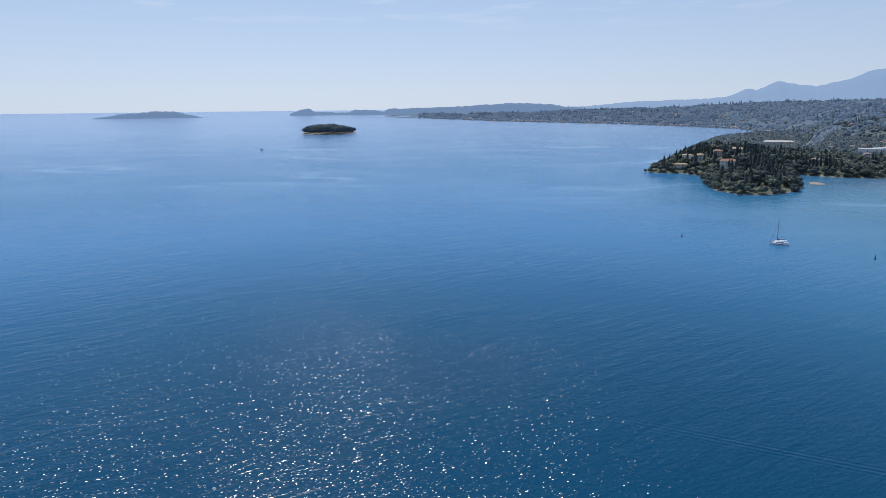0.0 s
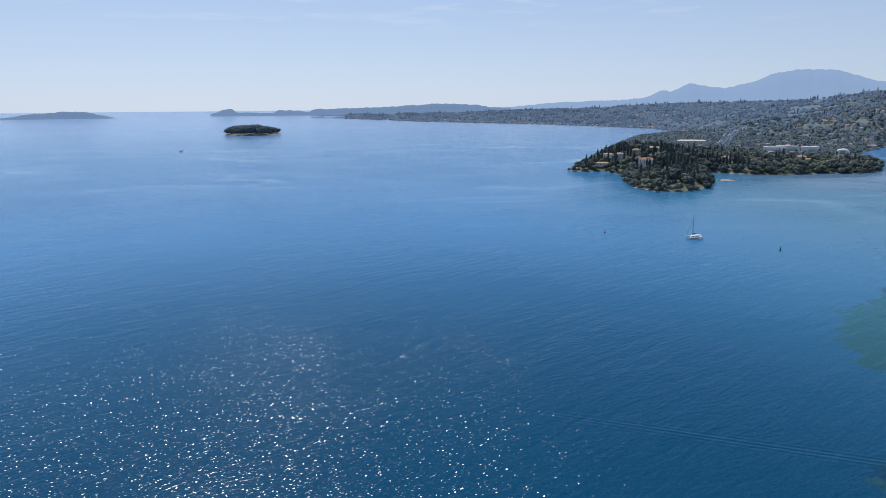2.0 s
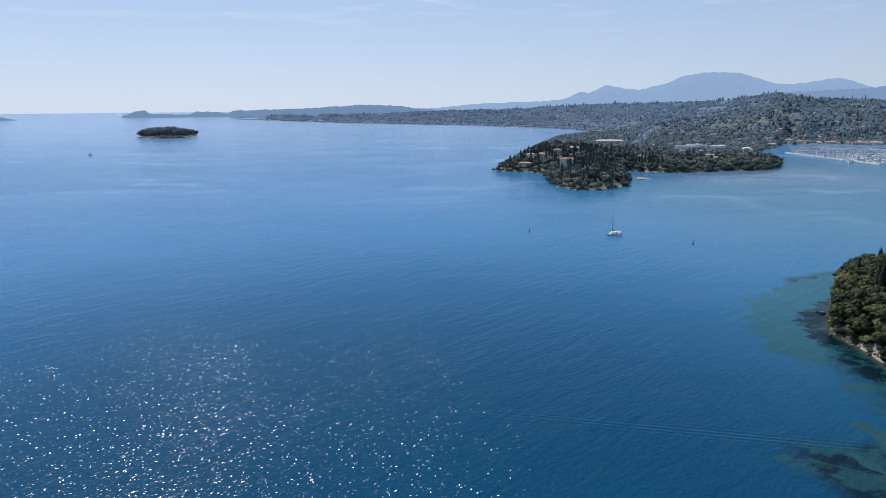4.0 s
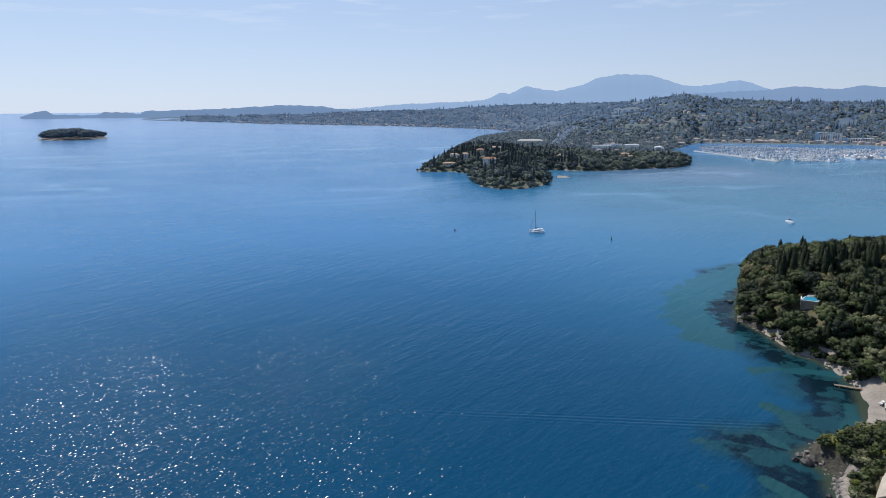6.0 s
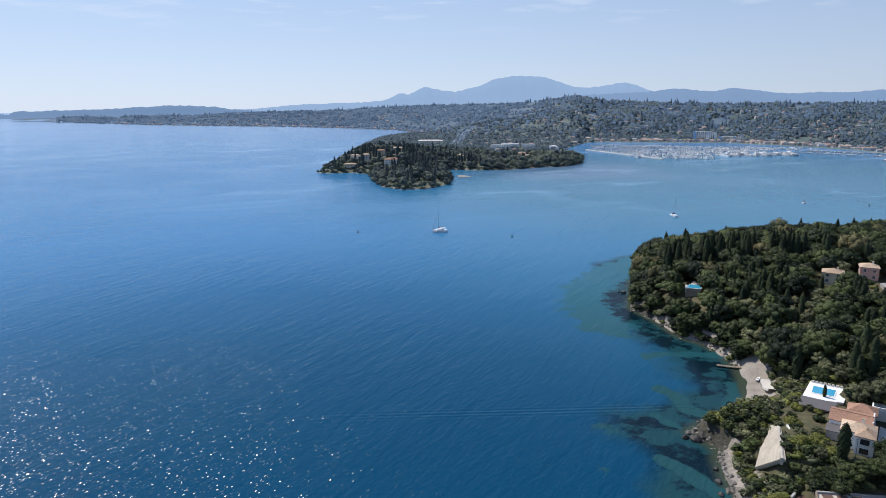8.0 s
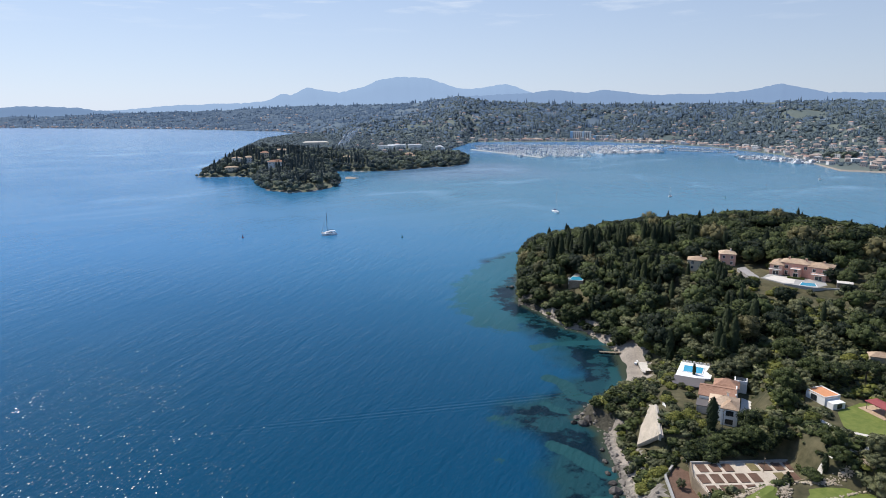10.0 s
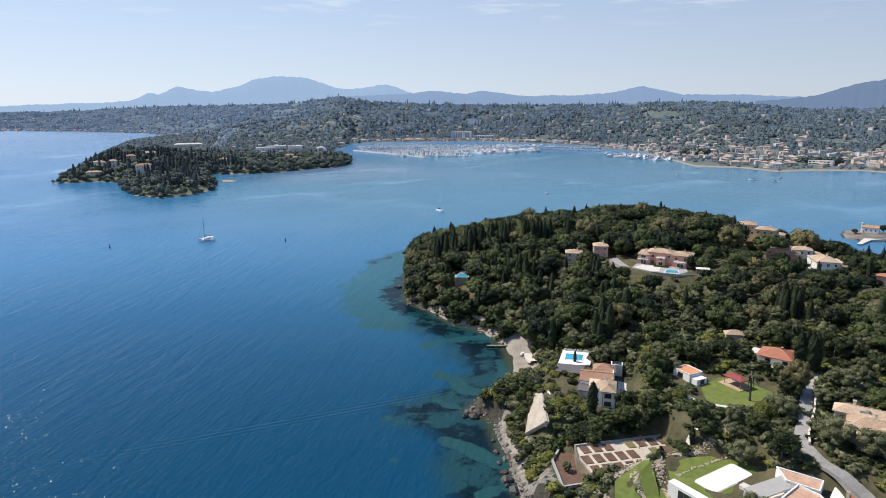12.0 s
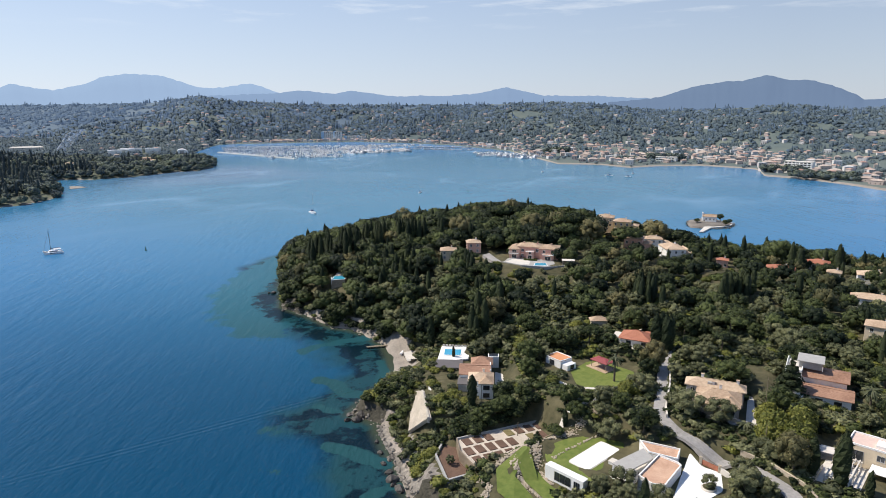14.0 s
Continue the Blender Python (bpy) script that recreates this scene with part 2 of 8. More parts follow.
PENINSULA = [(330, 1072), (357, 1047), (387, 1043), (398, 1005), (366, 908), (349, 838), (362, 782), (395, 779), (448, 803), (481, 850), (514, 915), (560, 1000), (590, 962),
             (644, 944), (721, 951), (764, 941), (825, 961), (900, 1037), (957, 1125), (1033, 1245), (1090, 1400), (1300, 1900), (1180, 2450), (900, 2150), (620, 1650), (420, 1230)]
CHAPEL_ISLET = [(619, 95), (640, 101), (656, 103), (676, 93), (668, 76), (660, 62), (642, 63), (628, 74)][::-1]


def inside_distance(outline, x, y):
    """Metres from the outline, positive inside it."""
    x, y = np.asarray(x, float), np.asarray(y, float)
    best, odd = np.full(x.shape, 1e9), np.zeros(x.shape, bool)
    n = len(outline)
    for i in range(n):
        (ax, ay), (bx, by) = outline[i], outline[(i + 1) % n]
        dx, dy = bx - ax, by - ay
        u = np.clip(((x - ax) * dx + (y - ay) * dy) / (dx * dx + dy * dy), 0, 1)
        best = np.minimum(best, np.hypot(x - ax - u * dx, y - ay - u * dy))
        crosses = (ay > y) != (by > y)
        with np.errstate(divide="ignore", invalid="ignore"):
            odd ^= crosses & (x < (bx - ax) * (y - ay) / (by - ay if by != ay else 1e-9) + ax)
    return np.where(odd, best, -best)


# building plots on the headland: x, y, z and turn of each plot's own axes (x to the right, y away from the drone's hover)
SITES = {
    "white_villa": (182.1, 88.7, 13.0, -64.0), "retaining_wall": (172.8, 109.0, 6.0, -57.8), "garden": (162.6, 77.2, 10.0, -64.6), "pool_house": (156.3, 42.9, 14.0, -74.7),
    "patio_house": (158.9, 30.0, 14.3, -79.3), "court": (164.0, 15.5, 16.0, -84.6), "tan_house": (198.9, 19.4, 19.5, -84.4), "red_house": (237.6, 53.4, 20.0, -77.3),
    "pavilion": (210.3, 59.4, 19.0, -74.2), "slope_house": (219.2, -7.1, 21.0, -91.9), "corner_house": (192.6, -15.6, 19.0, -94.6), "pink_villa": (318.8, 130.3, 25.5, -67.8)}
# level ground on the plots: centre and half sizes on the plot, turn, height above the plot
PADS = [("retaining_wall", 8, -1, 4, 9, 0, 5.5), ("white_villa", -5, 15, 11, 19, 0, 0), ("garden", 3.4, 1, 14.5, 7.5, 24, 0), ("garden", -11, -8, 5, 9, -10, -3), ("pool_house", -2, 9, 10, 9, 0, 0), ("pool_house", -11.6, -9.2, 8.5, 6.0, -31, -4.2), ("patio_house", 0, 1, 8, 9, 0, 0),
        ("court", -2, 0, 6, 10, 0, 0), ("tan_house", 0, 2, 10, 9, 0, 0), ("red_house", 0, 4, 8, 8, 0, 0), ("pavilion", 1, -4, 12, 12, 0, 0), ("slope_house", 1, 4, 10, 10, 0, 0),
        ("corner_house", 2, -10, 8, 12, 0, 0), ("pink_villa", 0, 15, 16, 18, 0, 0)]


def on_site(site, u, v):
    x, y, z, turn = SITES[site]
    c, s = math.cos(radians(turn)), math.sin(radians(turn))
    return x + u * c - v * s, y + u * s + v * c


def site_pose(site, u=0.0, v=0.0, w=0.0, turn=0.0):
    return pose(*on_site(site, u, v), SITES[site][2] + w, 0, 0, SITES[site][3] + turn)


def headland_height(x, y):
    x, y = np.asarray(x, float), np.asarray(y, float)
    h = bare_headland(x, y)
    for site, u, v, a, b, turn, up in PADS:
        cx, cy = on_site(site, u, v)
        t = radians(SITES[site][3] + turn)
        p, q = (x - cx) * math.cos(t) + (y - cy) * math.sin(t), -(x - cx) * math.sin(t) + (y - cy) * math.cos(t)
        out = np.hypot(np.maximum(np.abs(p) - a, 0), np.maximum(np.abs(q) - b, 0))
        w = np.clip(1 - out / 5.0, 0, 1)
        w = w * w * (3 - 2 * w)
        h = h * (1 - w) + (SITES[site][2] + up) * w
    return h


def bare_headland(x, y):
    x, y = np.asarray(x, float), np.asarray(y, float)
    d = inside_distance(HEADLAND, x, y) + 1.2 * ground_noise(x, y, 30)
    beach = np.exp(-(((x - 218) / 16) ** 2 + ((y - 151) / 15) ** 2))
    foot = np.exp(-(((x - 166) / 9) ** 2 + ((y - 113) / 8) ** 2))
    d2 = np.maximum(d - 10 * beach - 8 * foot, 0)
    h = 20.5 * (1 - np.exp(-d2 / 40)) + 5 * np.exp(-(((x - 400) / 110) ** 2 + ((y - 190) / 90) ** 2)) * np.clip(d2 / 50, 0, 1)
    return np.where(d > 0, h + np.clip(d * 1.1, 0, 3.2) * (1 - 0.85 * beach) * np.clip((np.hypot(x - 154, y - 106) - 14) / 14, 0.3, 1) + np.clip(d / 60, 0, 1) * 0.8 * ground_noise(x, y, 90, 2), np.maximum(d * 0.25, -6))


def peninsula_height(x, y):
    x, y = np.asarray(x, float), np.asarray(y, float)
    d = inside_distance(PENINSULA, x, y) - 7 + 3 * ground_noise(x, y, 60, 1)
    h = 4 * (1 - np.exp(-np.maximum(d, 0) / 25)) + 24 * np.exp(-(((x - 470) / 120) ** 2 + ((y - 1090) / 170) ** 2)) * np.clip(d / 70, 0, 1) + 10 * np.exp(-(((x - 620) / 160) ** 2 + ((y - 1350) / 200) ** 2)) * np.clip(d / 70, 0, 1)
    return np.where(d > 0, h + np.clip(d * 0.1, 0, 1), np.maximum(d * 0.15, -6))


# the mainland seen from the drone: how far off its shore lies and how high its wooded skyline stands, by bearing
SHORE = [(-5, 0.86), (2, 1.18), (4.8, 1.33), (10.6, 1.49), (15.3, 1.63), (19.9, 1.80), (24.1, 2.0), (26.6, 2.26), (28.5, 3.4), (30, 4.9), (33, 5.2), (37, 4.3), (40.9, 3.08), (46.2, 3.05),
         (51.9, 3.02), (56.9, 3.18), (60.8, 3.36), (65.8, 3.86), (68.1, 4.44), (70, 4.92), (73.6, 4.93), (76, 5.13), (78.3, 4.94), (81.8, 4.81), (84.4, 4.9), (86, 4.98), (86.4, 5.45), (89.3, 5.57), (92.3, 5.84), (94.7, 6.11), (100, 6.6)]
SKYLINE = [(-5, -0.45), (2, -0.45), (8, -0.42), (12.2, -0.42), (19.5, -0.22), (26.8, 0.08), (31.1, 0.14), (35.5, 0.24), (38.8, 0.62), (39.9, 0.78), (42.7, 0.33), (49.2, 0.05), (55.9, 0.0), (60.9, 0.0), (65.8, 0.2), (72.5, 0.17),
           (76, -0.3), (79.3, -0.45), (82.3, -0.3), (87.9, -0.05), (91.7, -0.38), (94, -0.2), (100, -0.2)]


def mainland_place(az, u):
    """A point of the mainland: u runs from the shore (0) over the skyline (1) to the far side (1.3)."""
    az, u = np.asarray(az, float), np.asarray(u, float)
    el = np.interp(az, [a for a, _ in SHORE], [e for _, e in SHORE])
    rc = np.vectorize(far_distance)(el) + 25 * ground_noise(az, az * 0, 1.7, 3) * np.clip((3.5 - el) / 2, 0, 1)
    top = np.interp(az, [a for a, _ in SKYLINE], [e for _, e in SKYLINE])
    rt = np.maximum(np.interp(az, [-5, 10, 27, 40, 60, 100], [4750, 4600, 3900, 2650, 2600, 2500]), rc + 90)
    r = rc + (rt - rc) * u
    z0, zt = sea_level(rc) + 1.5, EYE + rt * np.tan(np.radians(top))
    x, y = r * np.sin(np.radians(az)), r * np.cos(np.radians(az))
    flat = np.interp(az, [24, 30, 38, 42, 58, 68, 100], [0.05, 0.40, 0.42, 0.22, 0.16, 0.34, 0.36])
    rise = np.clip((u - flat) / (1 - flat), 0, 1)
    rise = rise ** 1.25 * (1.0 - 0.15 * rise) / 0.85
    bumps = ground_noise(x, y, 520, 5) * 13 * np.sin(np.clip(u, 0, 1) * math.pi) + ground_noise(x, y, 210, 6) * 5 * np.clip(u * 3, 0, 1) * np.clip((1 - u) * 5, 0, 1)
    z = z0 + (zt - z0) * rise + bumps * np.clip((zt - z0) / 80, 0.1, 1) - np.clip(u - 1, 0, 1) * 400
    return x, y, np.maximum(z, z0 - 3 * (u <= 0))


# ---------------------------------------------------------------- sea
def sea_material():
    m = bpy.data.materials.new("sea water")
    m.use_nodes = True
    n, l = m.node_tree.nodes, m.node_tree.links
    b = n["Principled BSDF"]
    b.inputs["IOR"].default_value, b.inputs["Roughness"].default_value = 1.33, 0.05
    b.inputs["Specular IOR Level"].default_value = 0.07
    place = n.new("ShaderNodeNewGeometry").outputs["Position"]

    def noise_of(scale, detail=3, stretch=(1, 1, 1), turn=0.0, rough=0.5):
        mp = n.new("ShaderNodeMapping")
        mp.inputs["Scale"].default_value, mp.inputs["Rotation"].default_value = stretch, (0, 0, turn)
        l.new(place, mp.inputs["Vector"])
        t = n.new("ShaderNodeTexNoise")
        t.inputs["Scale"].default_value, t.inputs["Detail"].default_value, t.inputs["Roughness"].default_value = scale, detail, rough
        l.new(mp.outputs[0], t.inputs["Vector"])
        return t.outputs[0]

    def math_of(op, a, b_, clamp=False):
        t = n.new("ShaderNodeMath")
        t.operation, t.use_clamp = op, clamp
        for i, v in enumerate((a, b_)):
            if isinstance(v, (int, float)):
                t.inputs[i].default_value = v
            else:
                l.new(v, t.inputs[i])
        return t.outputs[0]

    def ramp(value, lo, hi):
        t = n.new("ShaderNodeMapRange")
        t.interpolation_type = "SMOOTHSTEP"
        t.inputs["From Min"].default_value, t.inputs["From Max"].default_value = lo, hi
        l.new(value, t.inputs["Value"])
        return t.outputs[0]

    def mixed(f, a, b_):
        t = n.new("ShaderNodeMix")
        t.data_type = "RGBA"
        l.new(f, t.inputs["Factor"])
        for key, v in (("A", a), ("B", b_)):
            if isinstance(v, tuple):
                t.inputs[key].default_value = (*v, 1)
            else:
                l.new(v, t.inputs[key])
        return t.outputs["Result"]

    shelf = n.new("ShaderNodeAttribute")
    shelf.attribute_name = "tint"
    # shelf: 0 in deep water to 1 at the shore; sand and seagrass patches show through
    patch = noise_of(0.035, 4)
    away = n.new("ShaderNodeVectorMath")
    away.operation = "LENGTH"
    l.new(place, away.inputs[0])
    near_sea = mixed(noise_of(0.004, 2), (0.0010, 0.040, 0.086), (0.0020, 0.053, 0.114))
    # Eastward teal, away from the sun: the sun-side colour shift is painted in.
    eastward = n.new("ShaderNodeSeparateXYZ")
    l.new(place, eastward.inputs[0])
    near_sea = mixed(ramp(eastward.outputs["X"], 120, 320), near_sea, (0.002, 0.062, 0.104))
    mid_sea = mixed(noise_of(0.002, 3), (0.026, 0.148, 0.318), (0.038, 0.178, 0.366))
    # Sky reflection and haze are painted in: paler with distance from the hover.
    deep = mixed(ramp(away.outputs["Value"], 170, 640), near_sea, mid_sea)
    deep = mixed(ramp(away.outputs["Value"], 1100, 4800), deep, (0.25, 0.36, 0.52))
    level = math_of("ADD", shelf.outputs["Fac"], math_of("MULTIPLY", math_of("SUBTRACT", patch, 0.5), 0.55))
    bed = mixed(ramp(noise_of(0.055, 5, rough=0.65), 0.46, 0.54), (0.002, 0.012, 0.019), (0.010, 0.048, 0.058))
    near = mixed(ramp(shelf.outputs["Fac"], 0.80, 0.97), bed, (0.042, 0.056, 0.038))
    # the sheltered bay is shallower and more turquoise than the open sea
    bay = n.new("ShaderNodeVectorMath")
    bay.operation = "DISTANCE"
    bay.inputs[1].default_value = (880, 570, 0)
    l.new(place, bay.inputs[0])
    water = mixed(ramp(bay.outputs["Value"], 820, 320), deep, (0.038, 0.152, 0.240))
    murk = n.new("ShaderNodeVectorMath")
    murk.operation = "DISTANCE"
    murk.inputs[1].default_value = (735, 880, 0)
    l.new(place, murk.inputs[0])
    cloudy = math_of("ADD", murk.outputs["Value"], math_of("MULTIPLY", noise_of(0.008, 3), 120))
    water = mixed(math_of("MULTIPLY", ramp(cloudy, 290, 110), 0.5), water, (0.16, 0.205, 0.30))
    lanes = noise_of(0.0035, 5, (0.35, 1.6, 1), 0.15, 0.6)
    # smooth slicks wind over the open sea in thin pale lines, their sheen painted in
    thread = math_of("SUBTRACT", 1.0, math_of("MULTIPLY", math_of("ABSOLUTE", math_of("SUBTRACT", noise_of(0.0022, 3, (0.55, 1.2, 1), 0.5, 0.55), 0.5), 0), 34.0), True)
    slick = math_of("MULTIPLY", math_of("MULTIPLY", thread, ramp(lanes, 0.42, 0.60)), math_of("MULTIPLY", ramp(away.outputs["Value"], 500, 1100), ramp(away.outputs["Value"], 3600, 2200)))
    water = mixed(math_of("MULTIPLY", slick, 0.42), water, (0.26, 0.42, 0.58))
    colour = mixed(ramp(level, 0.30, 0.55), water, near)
    # pale sand lanes between the seagrass
    sand = n.new("ShaderNodeAttribute")
    sand.attribute_name = "sand"
    ragged = math_of("ADD", sand.outputs["Fac"], math_of("MULTIPLY", math_of("SUBTRACT", noise_of(0.09, 6, rough=0.70), 0.5), 1.4))
    sandy = mixed(ramp(away.outputs["Value"], 250, 420), (0.014, 0.062, 0.068), (0.018, 0.105, 0.148))
    colour = mixed(math_of("MULTIPLY", ramp(ragged, 0.34, 0.52), math_of("MINIMUM", math_of("MULTIPLY", sand.outputs["Fac"], 2.2), 1.0)), colour, sandy)
    b.inputs["Roughness"].default_value = 0.16
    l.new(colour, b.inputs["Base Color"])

    # low wind waves, their crests drawn out along one way, with ripples on them
    def crests(scale, along, turn, detail=2):
        mp = n.new("ShaderNodeMapping")
        mp.vector_type = "TEXTURE"
        mp.inputs["Scale"].default_value, mp.inputs["Rotation"].default_value = (along, 1, 1), (0, 0, radians(turn))
        l.new(place, mp.inputs["Vector"])
        t = n.new("ShaderNodeTexNoise")
        t.inputs["Scale"].default_value, t.inputs["Detail"].default_value, t.inputs["Distortion"].default_value = scale, detail, 0.3
        l.new(mp.outputs[0], t.inputs["Vector"])
        return t.outputs[0]

    ruffled = math_of("ADD", 0.45, math_of("MULTIPLY", ramp(noise_of(0.006, 3, (1, 1, 1), 0.4), 0.36, 0.60), 0.75))
    wave = math_of("ADD", math_of("MULTIPLY", crests(0.20, 4.0, 34), 0.42), math_of("MULTIPLY", crests(0.62, 2.6, 26), 0.19))
    wave = math_of("MULTIPLY", math_of("ADD", wave, math_of("MULTIPLY", crests(0.05, 3.0, 40, 1), 0.35)), ruffled)
    # the spreading wash of a boat that has passed: a train of small crests along one line
    across = n.new("ShaderNodeVectorMath")
    across.operation = "DOT_PRODUCT"
    across.inputs[1].default_value = (0.436, 0.90, 0)
    l.new(place, across.inputs[0])
    off = math_of("SUBTRACT", across.outputs["Value"], 217.2)
    along = n.new("ShaderNodeVectorMath")
    along.operation = "DOT_PRODUCT"
    along.inputs[1].default_value = (0.90, -0.436, 0)
    l.new(place, along.inputs[0])
    train = math_of("MULTIPLY", math_of("SINE", math_of("MULTIPLY", off, 2.6), 0), math_of("POWER", 2.718, math_of("MULTIPLY", math_of("MULTIPLY", off, off), -0.07)))
    reach = math_of("MULTIPLY", ramp(along.outputs["Value"], -80, 20), ramp(along.outputs["Value"], 118, 96))
    wave = math_of("ADD", wave, math_of("MULTIPLY", math_of("MULTIPLY", train, reach), 0.055))
    bp = n.new("ShaderNodeBump")
    bp.inputs["Distance"].default_value = 1.0
    bp.inputs["Strength"].default_value = 1.0
    l.new(wave, bp.inputs["Height"]), l.new(bp.outputs[0], b.inputs["Normal"])
    # small smooth facets on the ripples, each tilted its own way, that catch the sun one by one
    mp = n.new("ShaderNodeMapping")
    mp.vector_type = "TEXTURE"
    mp.inputs["Scale"].default_value, mp.inputs["Rotation"].default_value = (1.45, 0.85, 1), (0, 0, radians(30))
    l.new(place, mp.inputs["Vector"])
    facet = n.new("ShaderNodeTexVoronoi")
    facet.voronoi_dimensions, facet.inputs["Scale"].default_value = "2D", 3.0
    l.new(mp.outputs[0], facet.inputs["Vector"])

    def vector_of(op, a, b_):
        t = n.new("ShaderNodeVectorMath")
        t.operation = op
        for i, v in enumerate((a, b_)):
            if isinstance(v, tuple):
                t.inputs[i].default_value = v
            elif v is not None:
                l.new(v, t.inputs[i])
        return t.outputs[0]

    tilt = vector_of("SUBTRACT", facet.outputs["Color"], (0.5, 0.5, 0.5))
    tilt = vector_of("MULTIPLY", vector_of("MULTIPLY", tilt, vector_of("ADD", vector_of("ABSOLUTE", tilt, None), (0.20, 0.20, 0.20))), (0.92, 0.92, 0))
    face = vector_of("NORMALIZE", vector_of("ADD", tilt, bp.outputs[0]), None)
    l.new(face, b.inputs["Coat Normal"])
    l.new(math_of("SUBTRACT", 0.27, math_of("MULTIPLY", ramp(away.outputs["Value"], 190, 400), 0.21)), b.inputs["Coat Weight"])
    b.inputs["Coat Roughness"].default_value, b.inputs["Coat IOR"].default_value = 0.16, 1.33
    return m


SEA = sea_material()
azs = np.radians(np.concatenate([np.arange(-180, 25, 1.5), np.arange(25, 100, 0.3), np.arange(100, 180, 1.5)]))
rs = np.concatenate([[0.001, 30, 60], np.geomspace(80, 700, 150), np.geomspace(715, R1, 90)])
ga, gr = np.meshgrid(azs, rs)
sx, sy = gr * np.sin(ga), gr * np.cos(ga)
d = np.maximum(inside_distance(HEADLAND, sx, sy), inside_distance(CHAPEL_ISLET, sx, sy) * 4 - 16)
shelf = np.exp(np.minimum(d, 0) / 26) * (gr < 720)
shelf = np.clip(shelf, 0, 1)
# sand lanes on the sea bed: way, half width, strength
SAND_LANES = [
    ([(221, 232), (232, 262), (256, 293), (298, 318), (342, 334)], 15, 0.72),
    ([(268, 292), (296, 306), (325, 328)], 10, 0.7),
    ([(209.0, 196.0), (219.0, 193.0), (231.0, 186.0), (240.0, 178.0)], 3.0, 0.9),
    ([(188.0, 168.0), (189.0, 161.0), (184.0, 151.0), (186.0, 143.0), (190.0, 142.0)], 3.2, 0.95),
    ([(170.0, 154.0), (169.0, 147.0), (171.0, 143.0)], 2.4, 0.7),
    ([(149.0, 130.0), (150.0, 123.0), (149.0, 115.0), (149.0, 108.0)], 3.4, 0.8),
    ([(132.0, 102.0), (138.0, 100.0), (141.0, 97.0)], 3.0, 0.7),
    ([(148.0, 155.0), (148.0, 151.0)], 5, 0.6),
    ([(129.0, 138.0), (128.0, 135.0)], 4, 0.5),
    ([(217.0, 158.0), (208.0, 149.0), (199.0, 146.0)], 3.5, 0.55),
]
sand = np.zeros_like(sx)
for way, half, strength in SAND_LANES:
    for (ax, ay), (bx, by) in zip(way, way[1:]):
        t = np.clip(((sx - ax) * (bx - ax) + (sy - ay) * (by - ay)) / ((bx - ax) ** 2 + (by - ay) ** 2), 0, 1)
        off = np.hypot(sx - ax - t * (bx - ax), sy - ay - t * (by - ay)) / half
        sand = np.maximum(sand, strength * np.clip(1.25 - 0.75 * off, 0, 1) * (off < 1.66))
na = len(azs)
i, j = np.meshgrid(np.arange(len(rs) - 1), np.arange(na), indexing="ij")
quads = np.stack([i * na + j, i * na + (j + 1) % na, (i + 1) * na + (j + 1) % na, (i + 1) * na + j], -1).reshape(-1, 4)[:, ::-1]
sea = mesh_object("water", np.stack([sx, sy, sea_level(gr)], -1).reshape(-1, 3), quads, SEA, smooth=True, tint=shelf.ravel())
sea.data.attributes.new("sand", "FLOAT", "POINT").data.foreach_set("value", sand.ravel().astype(np.float32))
tagged(sea, "calm blue sea with fine ripples and sun glitter", "sea", kind="structure")


# ---------------------------------------------------------------- land
def land_grid(name, height, x0, x1, y0, y1, step, mats, pick, label):
    xs, ys = np.arange(x0, x1, step), np.arange(y0, y1, step)
    gx, gy = np.meshgrid(xs, ys)
    z = height(gx, gy)
    nx = len(xs)
    i, j = np.meshgrid(np.arange(len(ys) - 1), np.arange(nx - 1), indexing="ij")
    q = np.stack([i * nx + j, i * nx + j + 1, (i + 1) * nx + j + 1, (i + 1) * nx + j], -1).reshape(-1, 4)
    zq = z.ravel()[q].max(axis=1)
    q = q[zq > -3]
    mid = np.stack([gx.ravel()[q].mean(1), gy.ravel()[q].mean(1), z.ravel()[q].mean(1)], -1)
    ob = mesh_object(name, np.stack([gx, gy, z], -1).reshape(-1, 3), q, mats, smooth=True, pick=pick(mid))
    return tagged(ob, label, "ground", kind="structure")


def headland_cover(p):
    d = inside_distance(HEADLAND, p[:, 0], p[:, 1])
    beach = (np.hypot((p[:, 0] - 218) / 24, (p[:, 1] - 153) / 28) < 1) & (d < 10) | (p[:, 1] > 150) & (p[:, 1] < 232) & (p[:, 0] < 262) & (d < 4.0 + 1.2 * ground_noise(p[:, 0], p[:, 1], 20))
    return np.where(beach, 1, np.where((np.hypot(p[:, 0] - 158, p[:, 1] - 110) < 20) & (d > 1.5) & (d < 7), 1, np.where((np.hypot(p[:, 0] - 154, p[:, 1] - 106) < 24) & (d < 8), 2, np.where(d < 5 + 2 * ground_noise(p[:, 0], p[:, 1], 15), 3, 0))))


land_grid("ground", headland_height, 90, 600, -120, 345, 2.0, [SOIL, SAND, ROCK, CLIFF], headland_cover, "wooded headland with dry soil and a rocky shore")
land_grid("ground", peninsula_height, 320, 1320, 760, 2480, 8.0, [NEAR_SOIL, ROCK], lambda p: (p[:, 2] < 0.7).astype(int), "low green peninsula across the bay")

ma, mu = np.meshgrid(np.arange(-4.9, 100, 0.35), np.concatenate([[-0.014, 0, 0.005], np.linspace(0.02, 1, 60), [1.06, 1.15, 1.3]]))
mx, my, mz = mainland_place(ma, mu)
mz[0] -= 4
na = ma.shape[1]
i, j = np.meshgrid(np.arange(ma.shape[0] - 1), np.arange(na - 1), indexing="ij")
